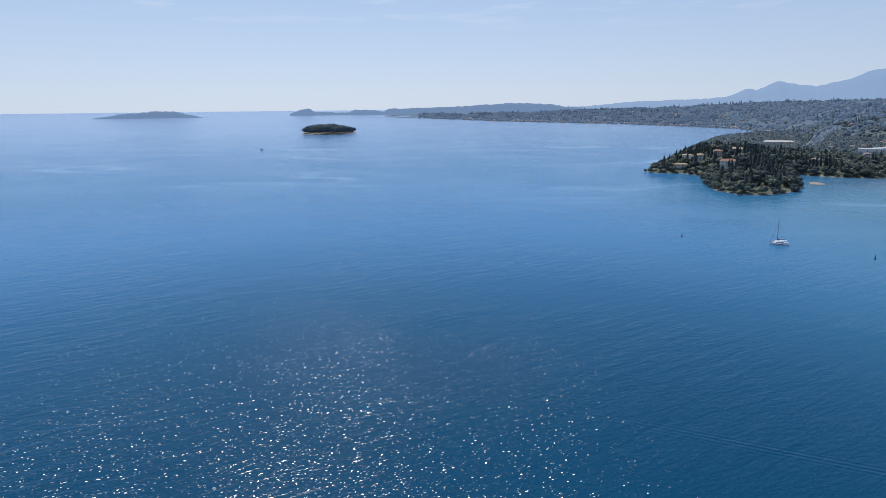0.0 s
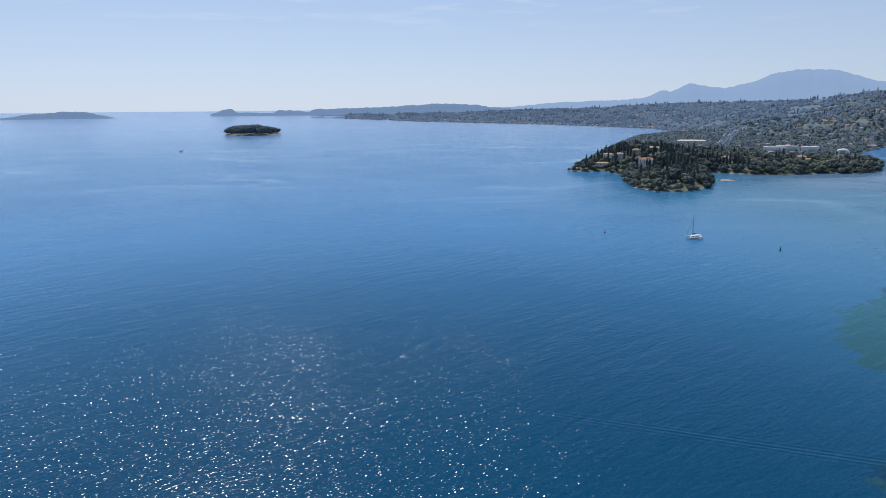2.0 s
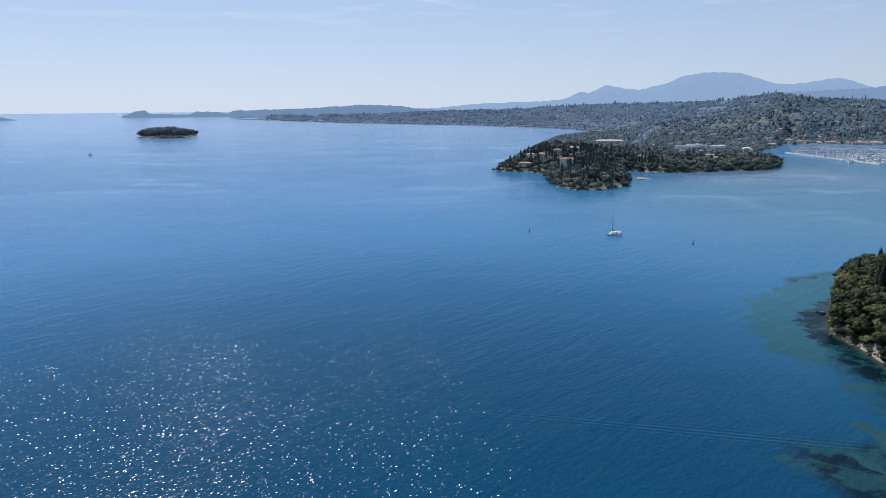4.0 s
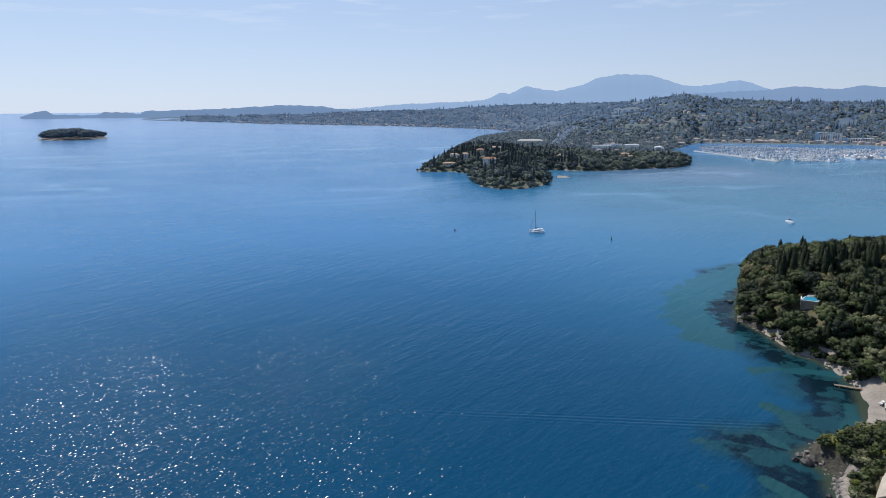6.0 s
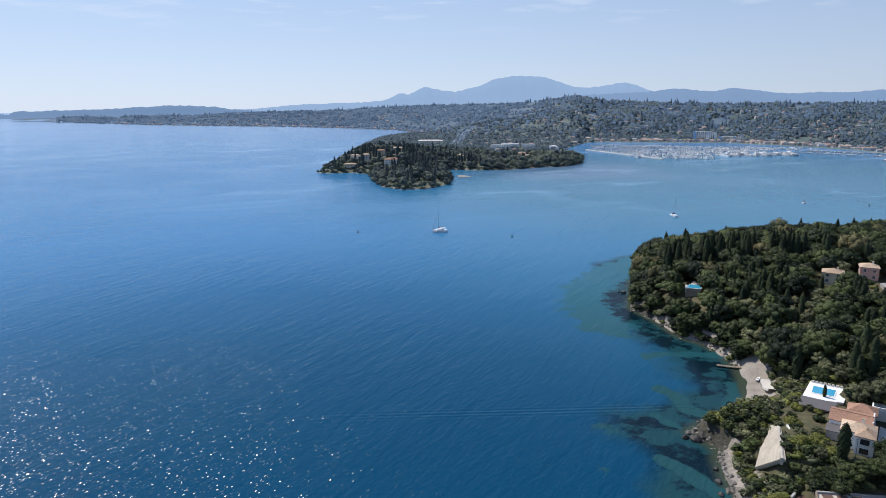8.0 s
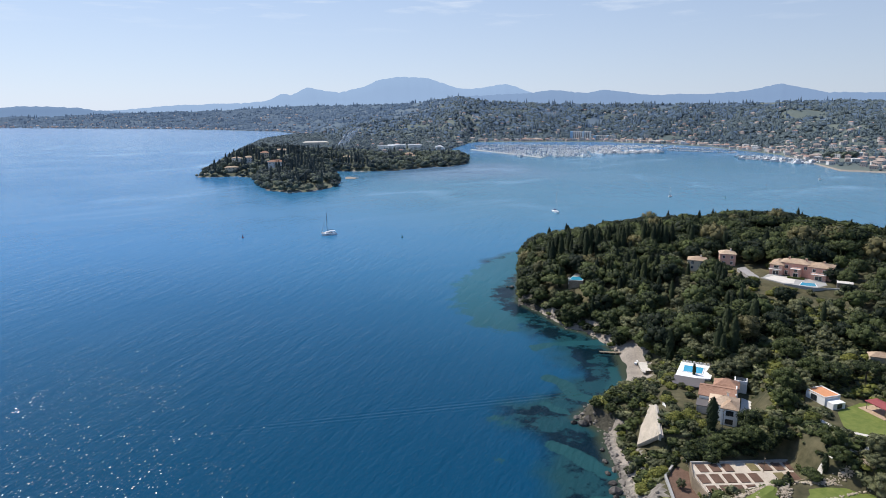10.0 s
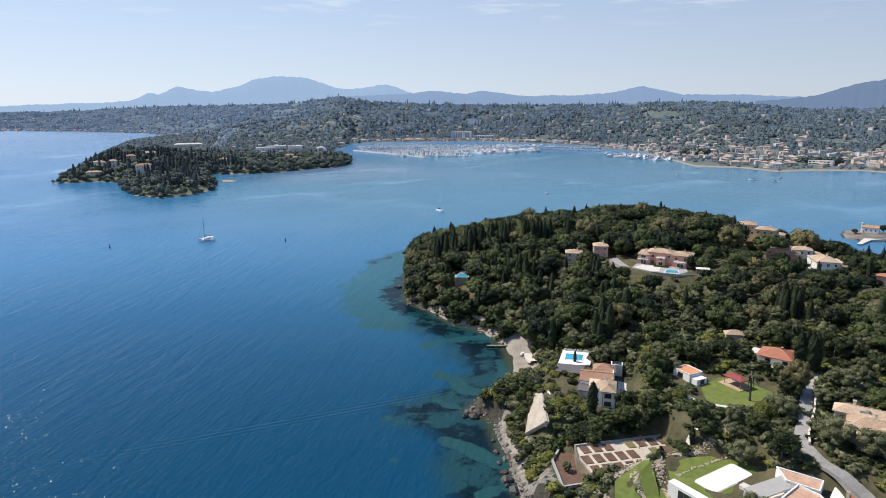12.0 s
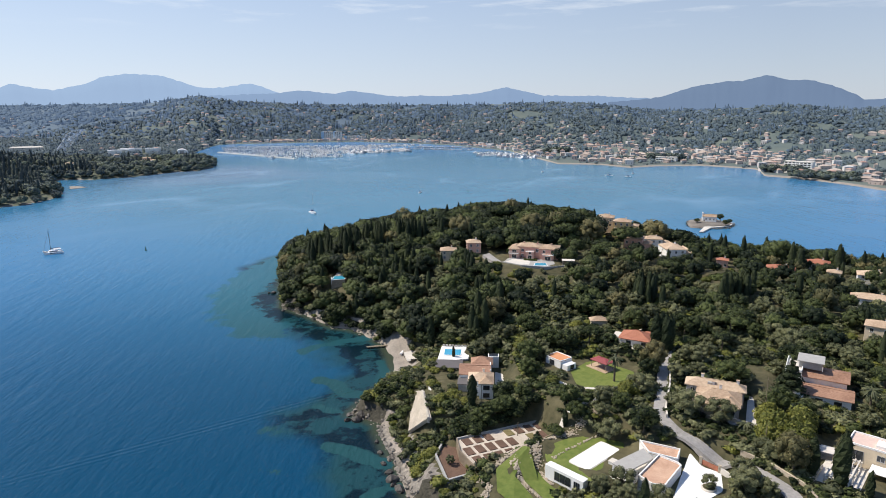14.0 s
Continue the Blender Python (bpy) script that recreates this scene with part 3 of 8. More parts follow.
quads = np.stack([i * na + j, i * na + j + 1, (i + 1) * na + j + 1, (i + 1) * na + j], -1).reshape(-1, 4)[:, ::-1]
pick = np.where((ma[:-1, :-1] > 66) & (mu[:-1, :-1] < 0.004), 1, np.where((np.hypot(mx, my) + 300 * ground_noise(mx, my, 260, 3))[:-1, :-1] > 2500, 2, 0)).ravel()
mainland = mesh_object("ground", np.stack([mx, my, mz], -1).reshape(-1, 3), quads, [FAR_SOIL, SAND, FAR_SOIL_HAZE], smooth=True, pick=pick)
tagged(mainland, "wooded hilly mainland behind the bay", "ground", kind="structure")


def backdrop_ridge(name, profile, r, depth, mat, label, foot=None, rough=0.05):
    """A long hill seen far off: its crest follows bearings and elevations in degrees."""
    az = np.arange(profile[0][0], profile[-1][0], 0.12)
    el = np.interp(az, [p[0] for p in profile], [p[1] for p in profile])
    el = el + rough * ground_noise(az, az * 0, 1.1, 1) * np.minimum(1, np.minimum(az - az[0], az[-1] - az))
    zt = EYE + r * np.tan(np.radians(el))
    zb = sea_level(r - depth) if foot is None else EYE + (r - depth) * math.tan(radians(foot))
    rows = []
    for s, lift in ((-1.0, 0.0), (-0.62, 0.30), (-0.3, 0.68), (0.0, 1.0), (0.25, 0.6)):
        rr = r + s * depth
        wob = 1 + 0.22 * ground_noise(az, az * 0 + s * 3, 2.3, 4) * (1 - lift)
        z = zb + (zt - zb) * min(1, lift) * wob if s < 0 else (zt if s == 0 else zb + (zt - zb) * lift)
        rows.append(np.stack([rr * np.sin(np.radians(az)), rr * np.cos(np.radians(az)), z * np.ones_like(az)], -1))
    v = np.concatenate(rows)
    na = len(az)
    i, j = np.meshgrid(np.arange(len(rows) - 1), np.arange(na - 1), indexing="ij")
    q = np.stack([i * na + j, i * na + j + 1, (i + 1) * na + j + 1, (i + 1) * na + j], -1).reshape(-1, 4)[:, ::-1]
    ob = mesh_object(name, v, q, mat, smooth=True)
    return tagged(ob, label, "mountain", kind="structure")


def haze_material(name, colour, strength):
    """A plain far backdrop, mostly emission that stands for the lit air before it."""
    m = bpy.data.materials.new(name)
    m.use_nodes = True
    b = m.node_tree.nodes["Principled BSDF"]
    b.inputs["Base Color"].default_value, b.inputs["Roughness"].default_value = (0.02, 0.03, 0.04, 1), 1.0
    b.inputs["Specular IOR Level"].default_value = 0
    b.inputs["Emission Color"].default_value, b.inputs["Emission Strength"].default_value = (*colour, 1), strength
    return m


MOUNTAIN = [(10, -0.28), (13.7, 0.02), (16.6, 0.24), (21.4, 0.40), (23.4, 0.53), (24.8, 1.14), (25.4, 1.0), (26.8, 1.65), (28.3, 1.37), (29.6, 1.26), (31.7, 1.73), (32.9, 2.24), (34.3, 2.51), (37.1, 2.42), (38.1, 2.08),
            (39.7, 1.56), (40.6, 1.43), (43.7, 1.84), (44.6, 1.66), (46, 1.11), (48, 0.9), (56, 0.6)]
LOW_RIDGE = [(38, 0.5), (41, 0.9), (44, 1.0), (46, 1.1), (47.4, 1.34), (50.7, 1.05), (52.1, 1.28), (54, 1.04), (56.4, 0.79), (57.9, 0.92), (59.9, 0.82), (62.3, 0.99), (63.8, 1.22), (65.4, 1.58), (67.2, 1.19), (68.6, 0.85), (73.4, 0.8), (77.5, 0.58), (80, 0.4), (100, 0.3)]
RIGHT_PEAK = [(74, 0.3), (77.5, 0.58), (78.4, 0.75), (79.6, 1.19), (80.9, 1.52), (83, 1.88), (84.2, 1.9), (85.9, 2.28), (87.4, 1.91), (88.9, 1.83), (90.4, 1.42), (91.9, 0.79), (92.5, 0.4), (96, 0.55), (100, 0.5)]
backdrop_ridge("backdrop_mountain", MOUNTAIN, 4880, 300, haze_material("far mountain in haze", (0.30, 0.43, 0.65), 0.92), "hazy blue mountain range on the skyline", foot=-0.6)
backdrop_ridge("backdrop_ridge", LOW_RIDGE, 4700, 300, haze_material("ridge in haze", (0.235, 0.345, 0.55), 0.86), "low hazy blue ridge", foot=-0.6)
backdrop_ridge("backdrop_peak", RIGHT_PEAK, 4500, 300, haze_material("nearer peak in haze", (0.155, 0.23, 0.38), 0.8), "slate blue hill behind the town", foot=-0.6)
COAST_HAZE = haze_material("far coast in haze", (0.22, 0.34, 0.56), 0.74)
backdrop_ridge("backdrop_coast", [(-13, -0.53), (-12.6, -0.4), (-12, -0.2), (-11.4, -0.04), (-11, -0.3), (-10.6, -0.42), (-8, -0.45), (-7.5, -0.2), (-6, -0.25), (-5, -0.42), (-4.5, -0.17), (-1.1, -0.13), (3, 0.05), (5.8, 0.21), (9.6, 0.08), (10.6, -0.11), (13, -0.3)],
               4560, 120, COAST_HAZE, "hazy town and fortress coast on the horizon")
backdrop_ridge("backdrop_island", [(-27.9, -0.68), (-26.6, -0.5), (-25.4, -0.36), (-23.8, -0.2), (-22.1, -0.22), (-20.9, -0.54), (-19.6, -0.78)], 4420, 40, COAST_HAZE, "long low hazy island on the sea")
# ---------------------------------------------------------------- vegetation
rng = np.random.default_rng(7)


def ico(level):
    bm = bmesh.new()
    bmesh.ops.create_icosphere(bm, subdivisions=level, radius=1)
    v, f = np.array([p.co[:] for p in bm.verts]), np.array([[q.index for q in p.verts] for p in bm.faces])
    bm.free()
    return v, f


ICO1 = ico(1)


def lobes_of(kind, g):
    """The lobes of a crown of a tree about one unit high: centre and radii."""
    out = []
    if kind == "umbrella":
        for k in range(11):
            a, r = k * 2.4 + g.uniform(0, 0.4), 0.44 * math.sqrt(k / 11)
            s = g.uniform(0.15, 0.20)
            out.append(((r * math.cos(a), r * math.sin(a), 0.76 + g.normal(0, 0.02) - 0.42 * r * r), (s, s, s * 0.75)))
    elif kind == "conifer":
        for k in range(6):
            u = k / 5
            for a in range(4 if k < 5 else 1):
                w = 0.26 * (1 - u)
                b = a * 1.57 + k * 0.7
                out.append(((w * 0.8 * math.cos(b), w * 0.8 * math.sin(b), 0.22 + 0.70 * u), (0.05 + 0.55 * w, 0.05 + 0.55 * w, 0.08)))
    elif kind == "bush":
        for k in range(6):
            a, r = k * 2.4 + g.uniform(), 0.42 * math.sqrt(k / 6)
            out.append(((r * math.cos(a), r * math.sin(a), 0.45 + g.normal(0, 0.08) - 0.4 * r), (0.30, 0.30, 0.34)))
    else:
        # a dome of boughs, uneven in height and reach
        low, count = (0.30, 14) if kind == "olive" else (0.32, 18)
        for k in range(count):
            t = (k + 0.5) / count
            a = k * 2.4 + g.uniform(0, 0.7)
            r = 0.35 * math.sin(math.pi * min(1, 0.08 + 0.80 * t)) ** 0.8 * g.uniform(0.8, 1.2)
            s = g.uniform(0.12, 0.185)
            out.append(((r * math.cos(a), r * math.sin(a), 0.86 - (0.86 - low) * t * g.uniform(0.85, 1.1)), (s * 1.05, s * 1.05, s)))
    return out


def leaf_cards(p, d, size, g):
    """A triangle of leaves at each place p, lying roughly across the way d."""
    n = len(p)
    a = np.cross(d, g.normal(size=(n, 3)))
    a /= np.linalg.norm(a, axis=1)[:, None] + 1e-9
    b = np.cross(d, a) + 0.5 * g.normal(size=(n, 3))
    s = size * g.uniform(0.55, 1.35, (n, 1))
    return np.stack([p - a * s, p + a * s * 0.7 - b * s * 0.5, p + b * s + d * s * 0.35], 1).reshape(-1, 3)


def unit(v):
    return v / (np.linalg.norm(v, axis=1)[:, None] + 1e-9)


def spire(g, cards, size):
    """The narrow pointed crown of a cypress."""
    rings, around = 9, 8
    u = np.linspace(0, 1, rings)
    w = 0.098 * np.sin(np.pi * np.clip(0.10 + 0.90 * u, 0, 1)) ** 0.62 + 0.004
    ang = np.arange(around) * 2 * np.pi / around
    v = np.stack([np.stack([w[i] * np.cos(ang + 0.4 * i), w[i] * np.sin(ang + 0.4 * i), np.full(around, 0.03 + 0.95 * u[i])], -1) for i in range(rings)]).reshape(-1, 3)
    v[:, :2] *= 1 + g.normal(0, 0.16, (len(v), 1))
    i, j = np.meshgrid(np.arange(rings - 1), np.arange(around), indexing="ij")
    q = np.stack([i * around + j, i * around + (j + 1) % around, (i + 1) * around + (j + 1) % around, (i + 1) * around + j], -1).reshape(-1, 4)
    f = np.concatenate([q[:, :3], q[:, [0, 2, 3]]])
    out = unit(np.stack([v[:, 0], v[:, 1], 0.03 + 0 * v[:, 2]], -1))
    t, a = g.uniform(0, 1, cards) ** 0.85, g.uniform(0, 2 * np.pi, cards)
    r = np.interp(t, u, w) * g.uniform(0.85, 1.22, cards)
    d = unit(np.stack([np.cos(a), np.sin(a), np.full(cards, 0.35)], -1))
    tri = leaf_cards(np.stack([r * np.cos(a), r * np.sin(a), 0.03 + 0.97 * t], -1), d, size, g)
    # random tint for each clump; the inner core is darkened to look shaded
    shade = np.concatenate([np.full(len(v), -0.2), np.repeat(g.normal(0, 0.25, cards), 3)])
    return np.concatenate([v, tri]), np.concatenate([f, np.arange(3 * cards).reshape(-1, 3) + len(v)]), np.concatenate([out, unit(np.repeat(d + g.normal(0, 0.3, (cards, 3)), 3, 0))]), shade


def crown(kind, g, cards, size):
    """Leaf clumps on the lobes, over a rough core: vertices, triangles, the normals of the leaf mass and how each clump
    differs in tint, the core painted darker as if shaded.
    """
    if kind == "cypress":
        return spire(g, max(40, int(cards * 0.6)), size * 0.62)
    vs, fs, ns, js, n0 = [], [], [], [], 0
    lobes = lobes_of(kind, g)
    cs, rs_ = np.array([c for c, r in lobes]), np.array([r for c, r in lobes])
    middle = np.array([0, 0, cs[:, 2].mean() - 0.12])
    per = max(2, cards // len(lobes))
    cv, cf = ICO1
    for q, (c, r) in enumerate(zip(cs, rs_)):
        v = cv * (r * 0.86) * (1 + g.normal(0, 0.10, (len(cv), 1))) + c
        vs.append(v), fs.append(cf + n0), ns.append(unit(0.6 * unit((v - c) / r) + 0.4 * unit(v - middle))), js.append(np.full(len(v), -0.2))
        n0 += len(v)
        d = g.normal(size=(per * 3, 3))
        d[:, 2] = np.where(d[:, 2] < -0.25, -d[:, 2], d[:, 2])
        d = unit(d)
        p = c + d * r * g.uniform(0.88, 1.14, (len(d), 1))
        hidden = (np.linalg.norm((p[:, None] - cs[None]) / rs_[None], axis=2) < 0.84).any(1)
        d, p = d[~hidden][:per], p[~hidden][:per]
        k = len(d)
        if k:
            vs.append(leaf_cards(p, d, size, g)), fs.append(np.arange(3 * k).reshape(-1, 3) + n0)
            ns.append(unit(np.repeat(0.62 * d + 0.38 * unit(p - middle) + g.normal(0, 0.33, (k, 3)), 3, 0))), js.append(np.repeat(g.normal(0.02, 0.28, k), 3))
            n0 += 3 * k
    return np.concatenate(vs), np.concatenate(fs), np.concatenate(ns), np.concatenate(js)


def trunk(kind, g):
    bm = bmesh.new()
    if kind == "cypress":
        rod(bm, (0, 0, -0.03), (0, 0, 0.5), 0.022, 0.010, 6)
    elif kind == "bush":
        for k in range(3):
            rod(bm, (0, 0, -0.04), (0.12 * math.cos(k * 2.1), 0.12 * math.sin(k * 2.1), 0.4), 0.03, 0.012, 5)
    else:
        lean = g.normal(0, 0.03, 2)
        fork = (lean[0], lean[1], 0.62 if kind == "umbrella" else 0.34)
        rod(bm, (0, 0, -0.04), fork, 0.035, 0.024, 7)
        for k in range(4):
            a = k * 1.6 + g.uniform(0, 0.5)
            rod(bm, fork, (fork[0] + 0.2 * math.cos(a), fork[1] + 0.2 * math.sin(a), fork[2] + 0.24), 0.018, 0.007, 5)
    v, f = [p.co[:] for p in bm.verts], [[q.index for q in p.verts] for p in bm.faces]
    bm.verts.ensure_lookup_table()
    bm.free()
    return v, f


LEAF_OF = {"oak": LEAF_PINE, "cypress": LEAF_CYPRESS, "umbrella": LEAF_PINE, "conifer": LEAF_CYPRESS, "olive": LEAF_OLIVE, "bush": LEAF_BRIGHT, "rust": LEAF_RUST, "shrub": LEAF_PINE}
SHAPE_OF = {"shrub": "bush", "rust": "oak"}
TREE_WORDS = {
    "oak": ("tree", "dense dark green broadleaf tree", "tree"), "cypress": ("cypress_tree", "tall narrow dark green cypress", "cypress"),
    "umbrella": ("umbrella_pine", "green umbrella pine with a flat spreading crown", "pine tree"), "conifer": ("fir_tree", "dark green conifer with tiered branches", "conifer"),
    "olive": ("olive_tree", "silvery grey-green olive tree", "olive tree"), "bush": ("shrub", "rounded yellow-green shrub", "shrub"),
    "rust": ("eucalyptus_tree", "tall brownish-green eucalyptus tree", "tree"), "shrub": ("shrub", "rounded dark green shrub", "shrub")}
CLOSE = {"oak": (2000, 0.026), "cypress": (1200, 0.020), "umbrella": (1600, 0.026), "conifer": (1200, 0.03), "olive": (2000, 0.026), "bush": (1000, 0.05), "rust": (1900, 0.026), "shrub": (1000, 0.05)}
PROTO = {}


def prototypes(kind):
    if kind not in PROTO:
        made = []
        for k in range(3):
            g = np.random.default_rng(100 * k + len(kind))
            shape = SHAPE_OF.get(kind, kind)
            name, label, category = TREE_WORDS[kind]
            v, f, nn, shade = crown(shape, g, *CLOSE[kind])
            root = thing(name, pose(0, 0, -500), label + " on the headland", category, "trees of the headland")
            tv, tf = trunk(shape, g)
            t_ob = mesh_object("trunk", tv, tf, BARK, root)
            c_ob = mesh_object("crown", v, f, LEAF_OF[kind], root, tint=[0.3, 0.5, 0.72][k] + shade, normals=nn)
            made.append((root, t_ob.data, c_ob.data))
        PROTO[kind] = made
    return PROTO[kind]


USED = set()


def tree(kind, x, y, z, height, turn=0.0, wide=1.0, which=0):
    """One tree with trunk and crown; all of a kind share three sets of meshes."""
    root, t_me, c_me = prototypes(kind)[which % 3]
    m = pose(x, y, z, 0, 0, turn)
    if (kind, which % 3) not in USED:
        USED.add((kind, which % 3))
        ob = root
        ob.matrix_basis = m
    else:
        ob = copy_thing(root, m)
    ob.scale = (height * wide, height * wide, height)
    return ob


def woodland(name, spots, kinds, mats, cards, size, label, low=False, bushy=False):
    """Many trees as one mesh. spots: x, y, z, height, width, tint; kinds: an index into mats for each spot."""
    shapes = ["oak", "cypress", "umbrella", "olive", "bush", "rust"]
    ob_list = []
    for k, mat in enumerate(mats):
        mine = spots[kinds == k]
        if not len(mine):
            continue
        shape = "bush" if bushy else SHAPE_OF.get(shapes[k], shapes[k])
        protos = []
        for s in range(4):
            g = np.random.default_rng(31 * s + k)
            if not low:
                protos.append(crown(shape, g, cards, size))
                continue
            v0, f0 = ICO1
            if shape == "cypress":
                v = v0 * np.array((0.13, 0.13, 0.55)) * (1 + g.normal(0, 0.12, (len(v0), 1))) + np.array([0, 0, 0.5])
                v[:, :2] *= np.clip(1.35 - v[:, 2:] * 1.15, 0.1, 1.25)
                protos.append((v, f0, unit(v0 * np.array((1, 1, 0.3)) + np.array([0, 0, 0.45])), np.zeros(len(v))))
            elif low == 1:
                v = v0 * np.array((0.62, 0.62, 0.40)) * (1 + g.normal(0, 0.17, (len(v0), 1))) + np.array([0, 0, 0.3])
                protos.append((v, f0, unit(v0 * 0.6 + np.array([0, 0, 0.8])), np.zeros(len(v))))
            else:
                # a rough core, toned slightly darker for inner shade, with a few leaf clumps on it
                core = v0 * np.array([0.50, 0.50, 0.42]) * (1 + g.normal(0, 0.2, (len(v0), 1))) + np.array([0, 0, 0.42])
                d = g.normal(size=(22, 3))
                d[:, 2] = np.abs(d[:, 2]) - 0.2
                d = unit(d)
                p0 = d * np.array([0.56, 0.56, 0.46]) * g.uniform(0.85, 1.12, (22, 1)) + np.array([0, 0, 0.44])
                protos.append((np.concatenate([core, leaf_cards(p0, d, 0.14, g)]), np.concatenate([f0, np.arange(66).reshape(-1, 3) + len(v0)]),
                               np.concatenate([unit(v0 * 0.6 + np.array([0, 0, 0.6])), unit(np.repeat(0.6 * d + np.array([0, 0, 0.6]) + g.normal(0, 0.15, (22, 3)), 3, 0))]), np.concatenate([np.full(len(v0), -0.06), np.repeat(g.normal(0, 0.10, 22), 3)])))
        vs, fs, ts, ns, n0 = [], [], [], [], 0
        g = np.random.default_rng(k + 5)
        for q, (x, y, z, h, w, tint) in enumerate(mine):
            v, f, nn, shade = protos[q % 4]
            a = g.uniform(0, 6.28)
            c, s = math.cos(a), math.sin(a)
            p = np.stack([(v[:, 0] * c - v[:, 1] * s) * h * w + x, (v[:, 0] * s + v[:, 1] * c) * h * w + y, v[:, 2] * h + z], -1)
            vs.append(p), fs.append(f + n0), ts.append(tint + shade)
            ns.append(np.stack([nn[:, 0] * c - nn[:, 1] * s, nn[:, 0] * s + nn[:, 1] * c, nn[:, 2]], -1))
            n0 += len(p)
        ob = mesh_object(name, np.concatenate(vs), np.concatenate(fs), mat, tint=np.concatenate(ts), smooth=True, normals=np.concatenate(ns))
        tagged(ob, label, "woodland", kind="stuff")
        ob_list.append(ob)
    return ob_list


# places kept free of trees on the headland: centre, half sizes, turn in degrees
CLEAR, LOW = [], []


def keep_clear(x, y, half_x, half_y, turn=0.0):
    CLEAR.append((x, y, half_x, half_y, radians(turn)))


def keep_low(x, y, half_x, half_y, turn=0.0):
    """Only shrubs grow here, so that the house behind is seen."""
    LOW.append((x, y, half_x, half_y, radians(turn)))


def is_clear(x, y, margin=0.0, zones=None):
    hit = np.zeros(np.shape(x), bool)
    for cx, cy, a, b, t in CLEAR if zones is None else zones:
        u, v = (x - cx) * math.cos(t) + (y - cy) * math.sin(t), -(x - cx) * math.sin(t) + (y - cy) * math.cos(t)
        hit |= (np.abs(u) < a + margin) & (np.abs(v) < b + margin)
    return hit


def spread_points(x0, x1, y0, y1, step, seed):
    g = np.random.default_rng(seed)
    gx, gy = np.meshgrid(np.arange(x0, x1, step), np.arange(y0, y1, step))
    gx = gx + (np.arange(gx.shape[0]) % 2)[:, None] * step / 2
    return (gx + g.uniform(-0.42, 0.42, gx.shape) * step).ravel(), (gy + g.uniform(-0.42, 0.42, gy.shape) * step).ravel(), g


# the wooded skyline of the headland: bearing and elevation
SKY_AZ = [57, 62.3, 64.8, 67.1, 71.7, 74.9, 76.2, 78.3, 80.3, 82.2, 84.3, 86.1, 87.2, 88.2, 89.7, 91.6, 92.8, 97]
SKY_EL = [-9.4, -8.67, -8.4, -8.23, -8.32, -8.99, -9.36, -9.35, -9.65, -10.6, -11.05, -11.28, -10.5, -10.18, -10.9, -10.6, -11.2, -11.2]


def plant_headland():
    x, y, g = spread_points(95, 580, -110, 340, 6.6, 3)
    d, z = inside_distance(HEADLAND, x, y), headland_height(x, y)
    bear = np.degrees(np.arctan2(x, y))
    ok = (d > 1.2) & ~is_clear(x, y, 1.2) & (bear < 108) & (np.hypot(x, y) > 120) & ~((np.hypot((x - 218) / 20, (y - 152) / 22) < 1) & (z < 3))
    x, y, z, d = x[ok], y[ok], z[ok], d[ok]
    n = len(x)
    wood = ground_noise(x, y, 70, 8) + g.normal(0, 0.35, n)
    garden = (np.hypot(x - 190, y - 55) < 95) | (np.hypot(x - 330, y - 20) < 120)
    kind = np.zeros(n, int)
    kind[(wood > 0.55)] = 3
    kind[(wood < -0.9)] = 5
    kind[g.uniform(size=n) < 0.10] = 2
    kind[g.uniform(size=n) < 0.05] = 4
    kind[garden & (g.uniform(size=n) < np.where(np.hypot(x - 190, y - 55) < 95, 0.52, 0.22))] = 3
    kind[garden & (g.uniform(size=n) < 0.12)] = 4
    row = ground_noise(x, y, 45, 11) > 0.62
    kind[row & ~garden & (g.uniform(size=n) < 0.30)] = 1
    kind[g.uniform(size=n) < 0.03] = 1
    keep = ~garden | (g.uniform(size=n) < 0.86) | (kind == 1)
    height = np.choose(kind, [11.0, 14.0, 11.0, 7.6, 4.4, 14.0]) * g.uniform(0.72, 1.25, n) * np.clip(0.72 + d / 40, 0.6, 1.0)
    height *= np.where(garden & (kind != 1), 0.72, 0.95)
    low = is_clear(x, y, 0.5, LOW)
    kind = np.where(low & (kind != 3), np.where(g.uniform(size=n) < 0.5, 4, 3), kind)
    height = np.where(low, g.uniform(2.0, 3.6, n), height)
    tint = np.clip(g.normal(0.45, 0.30, n), 0, 1)
    x, y, z, kind, height, tint = (a[keep] for a in (x, y, z, kind, height, tint))
    wide = np.choose(kind, [1.05, 1.0, 1.15, 1.15, 1.3, 0.85]) * g.uniform(0.9, 1.12, len(kind))
    r = np.hypot(x - 120, y - 40)
    close = np.argsort(r)[:285]
    names = ["oak", "cypress", "umbrella", "olive", "bush", "rust"]
    for q in close:
        tree(names[kind[q]], x[q], y[q], z[q] - 0.1, height[q], g.uniform(0, 360), wide[q], int(tint[q] * 2.99))
    rest = np.ones(len(x), bool)
    rest[close] = False
    spots = np.stack([x, y, z - 0.2, height, wide, tint], -1)[rest]
    # trees that lean over the shore, and the cypress rows on the skyline
    edge, ekind = [], []
    line = HEADLAND[::-1][18:30]
    for (ax, ay), (bx, by) in zip(line, line[1:]):
        for k in range(int(math.hypot(bx - ax, by - ay) / 3.2)):
            t = g.uniform()
            ex, ey = ax + (bx - ax) * t + g.uniform(1.8, 6.0), ay + (by - ay) * t - g.uniform(-2, 2)
            if np.hypot((ex - 218) / 20, (ey - 152) / 22) > 1 and inside_distance(HEADLAND, np.array(ex), np.array(ey)) > 0.8:
                edge.append((ex, ey, float(headland_height(ex, ey)) - 0.5, g.uniform(4.5, 7.5), 1.4, g.uniform(0.1, 0.9)))
                ekind.append(0)
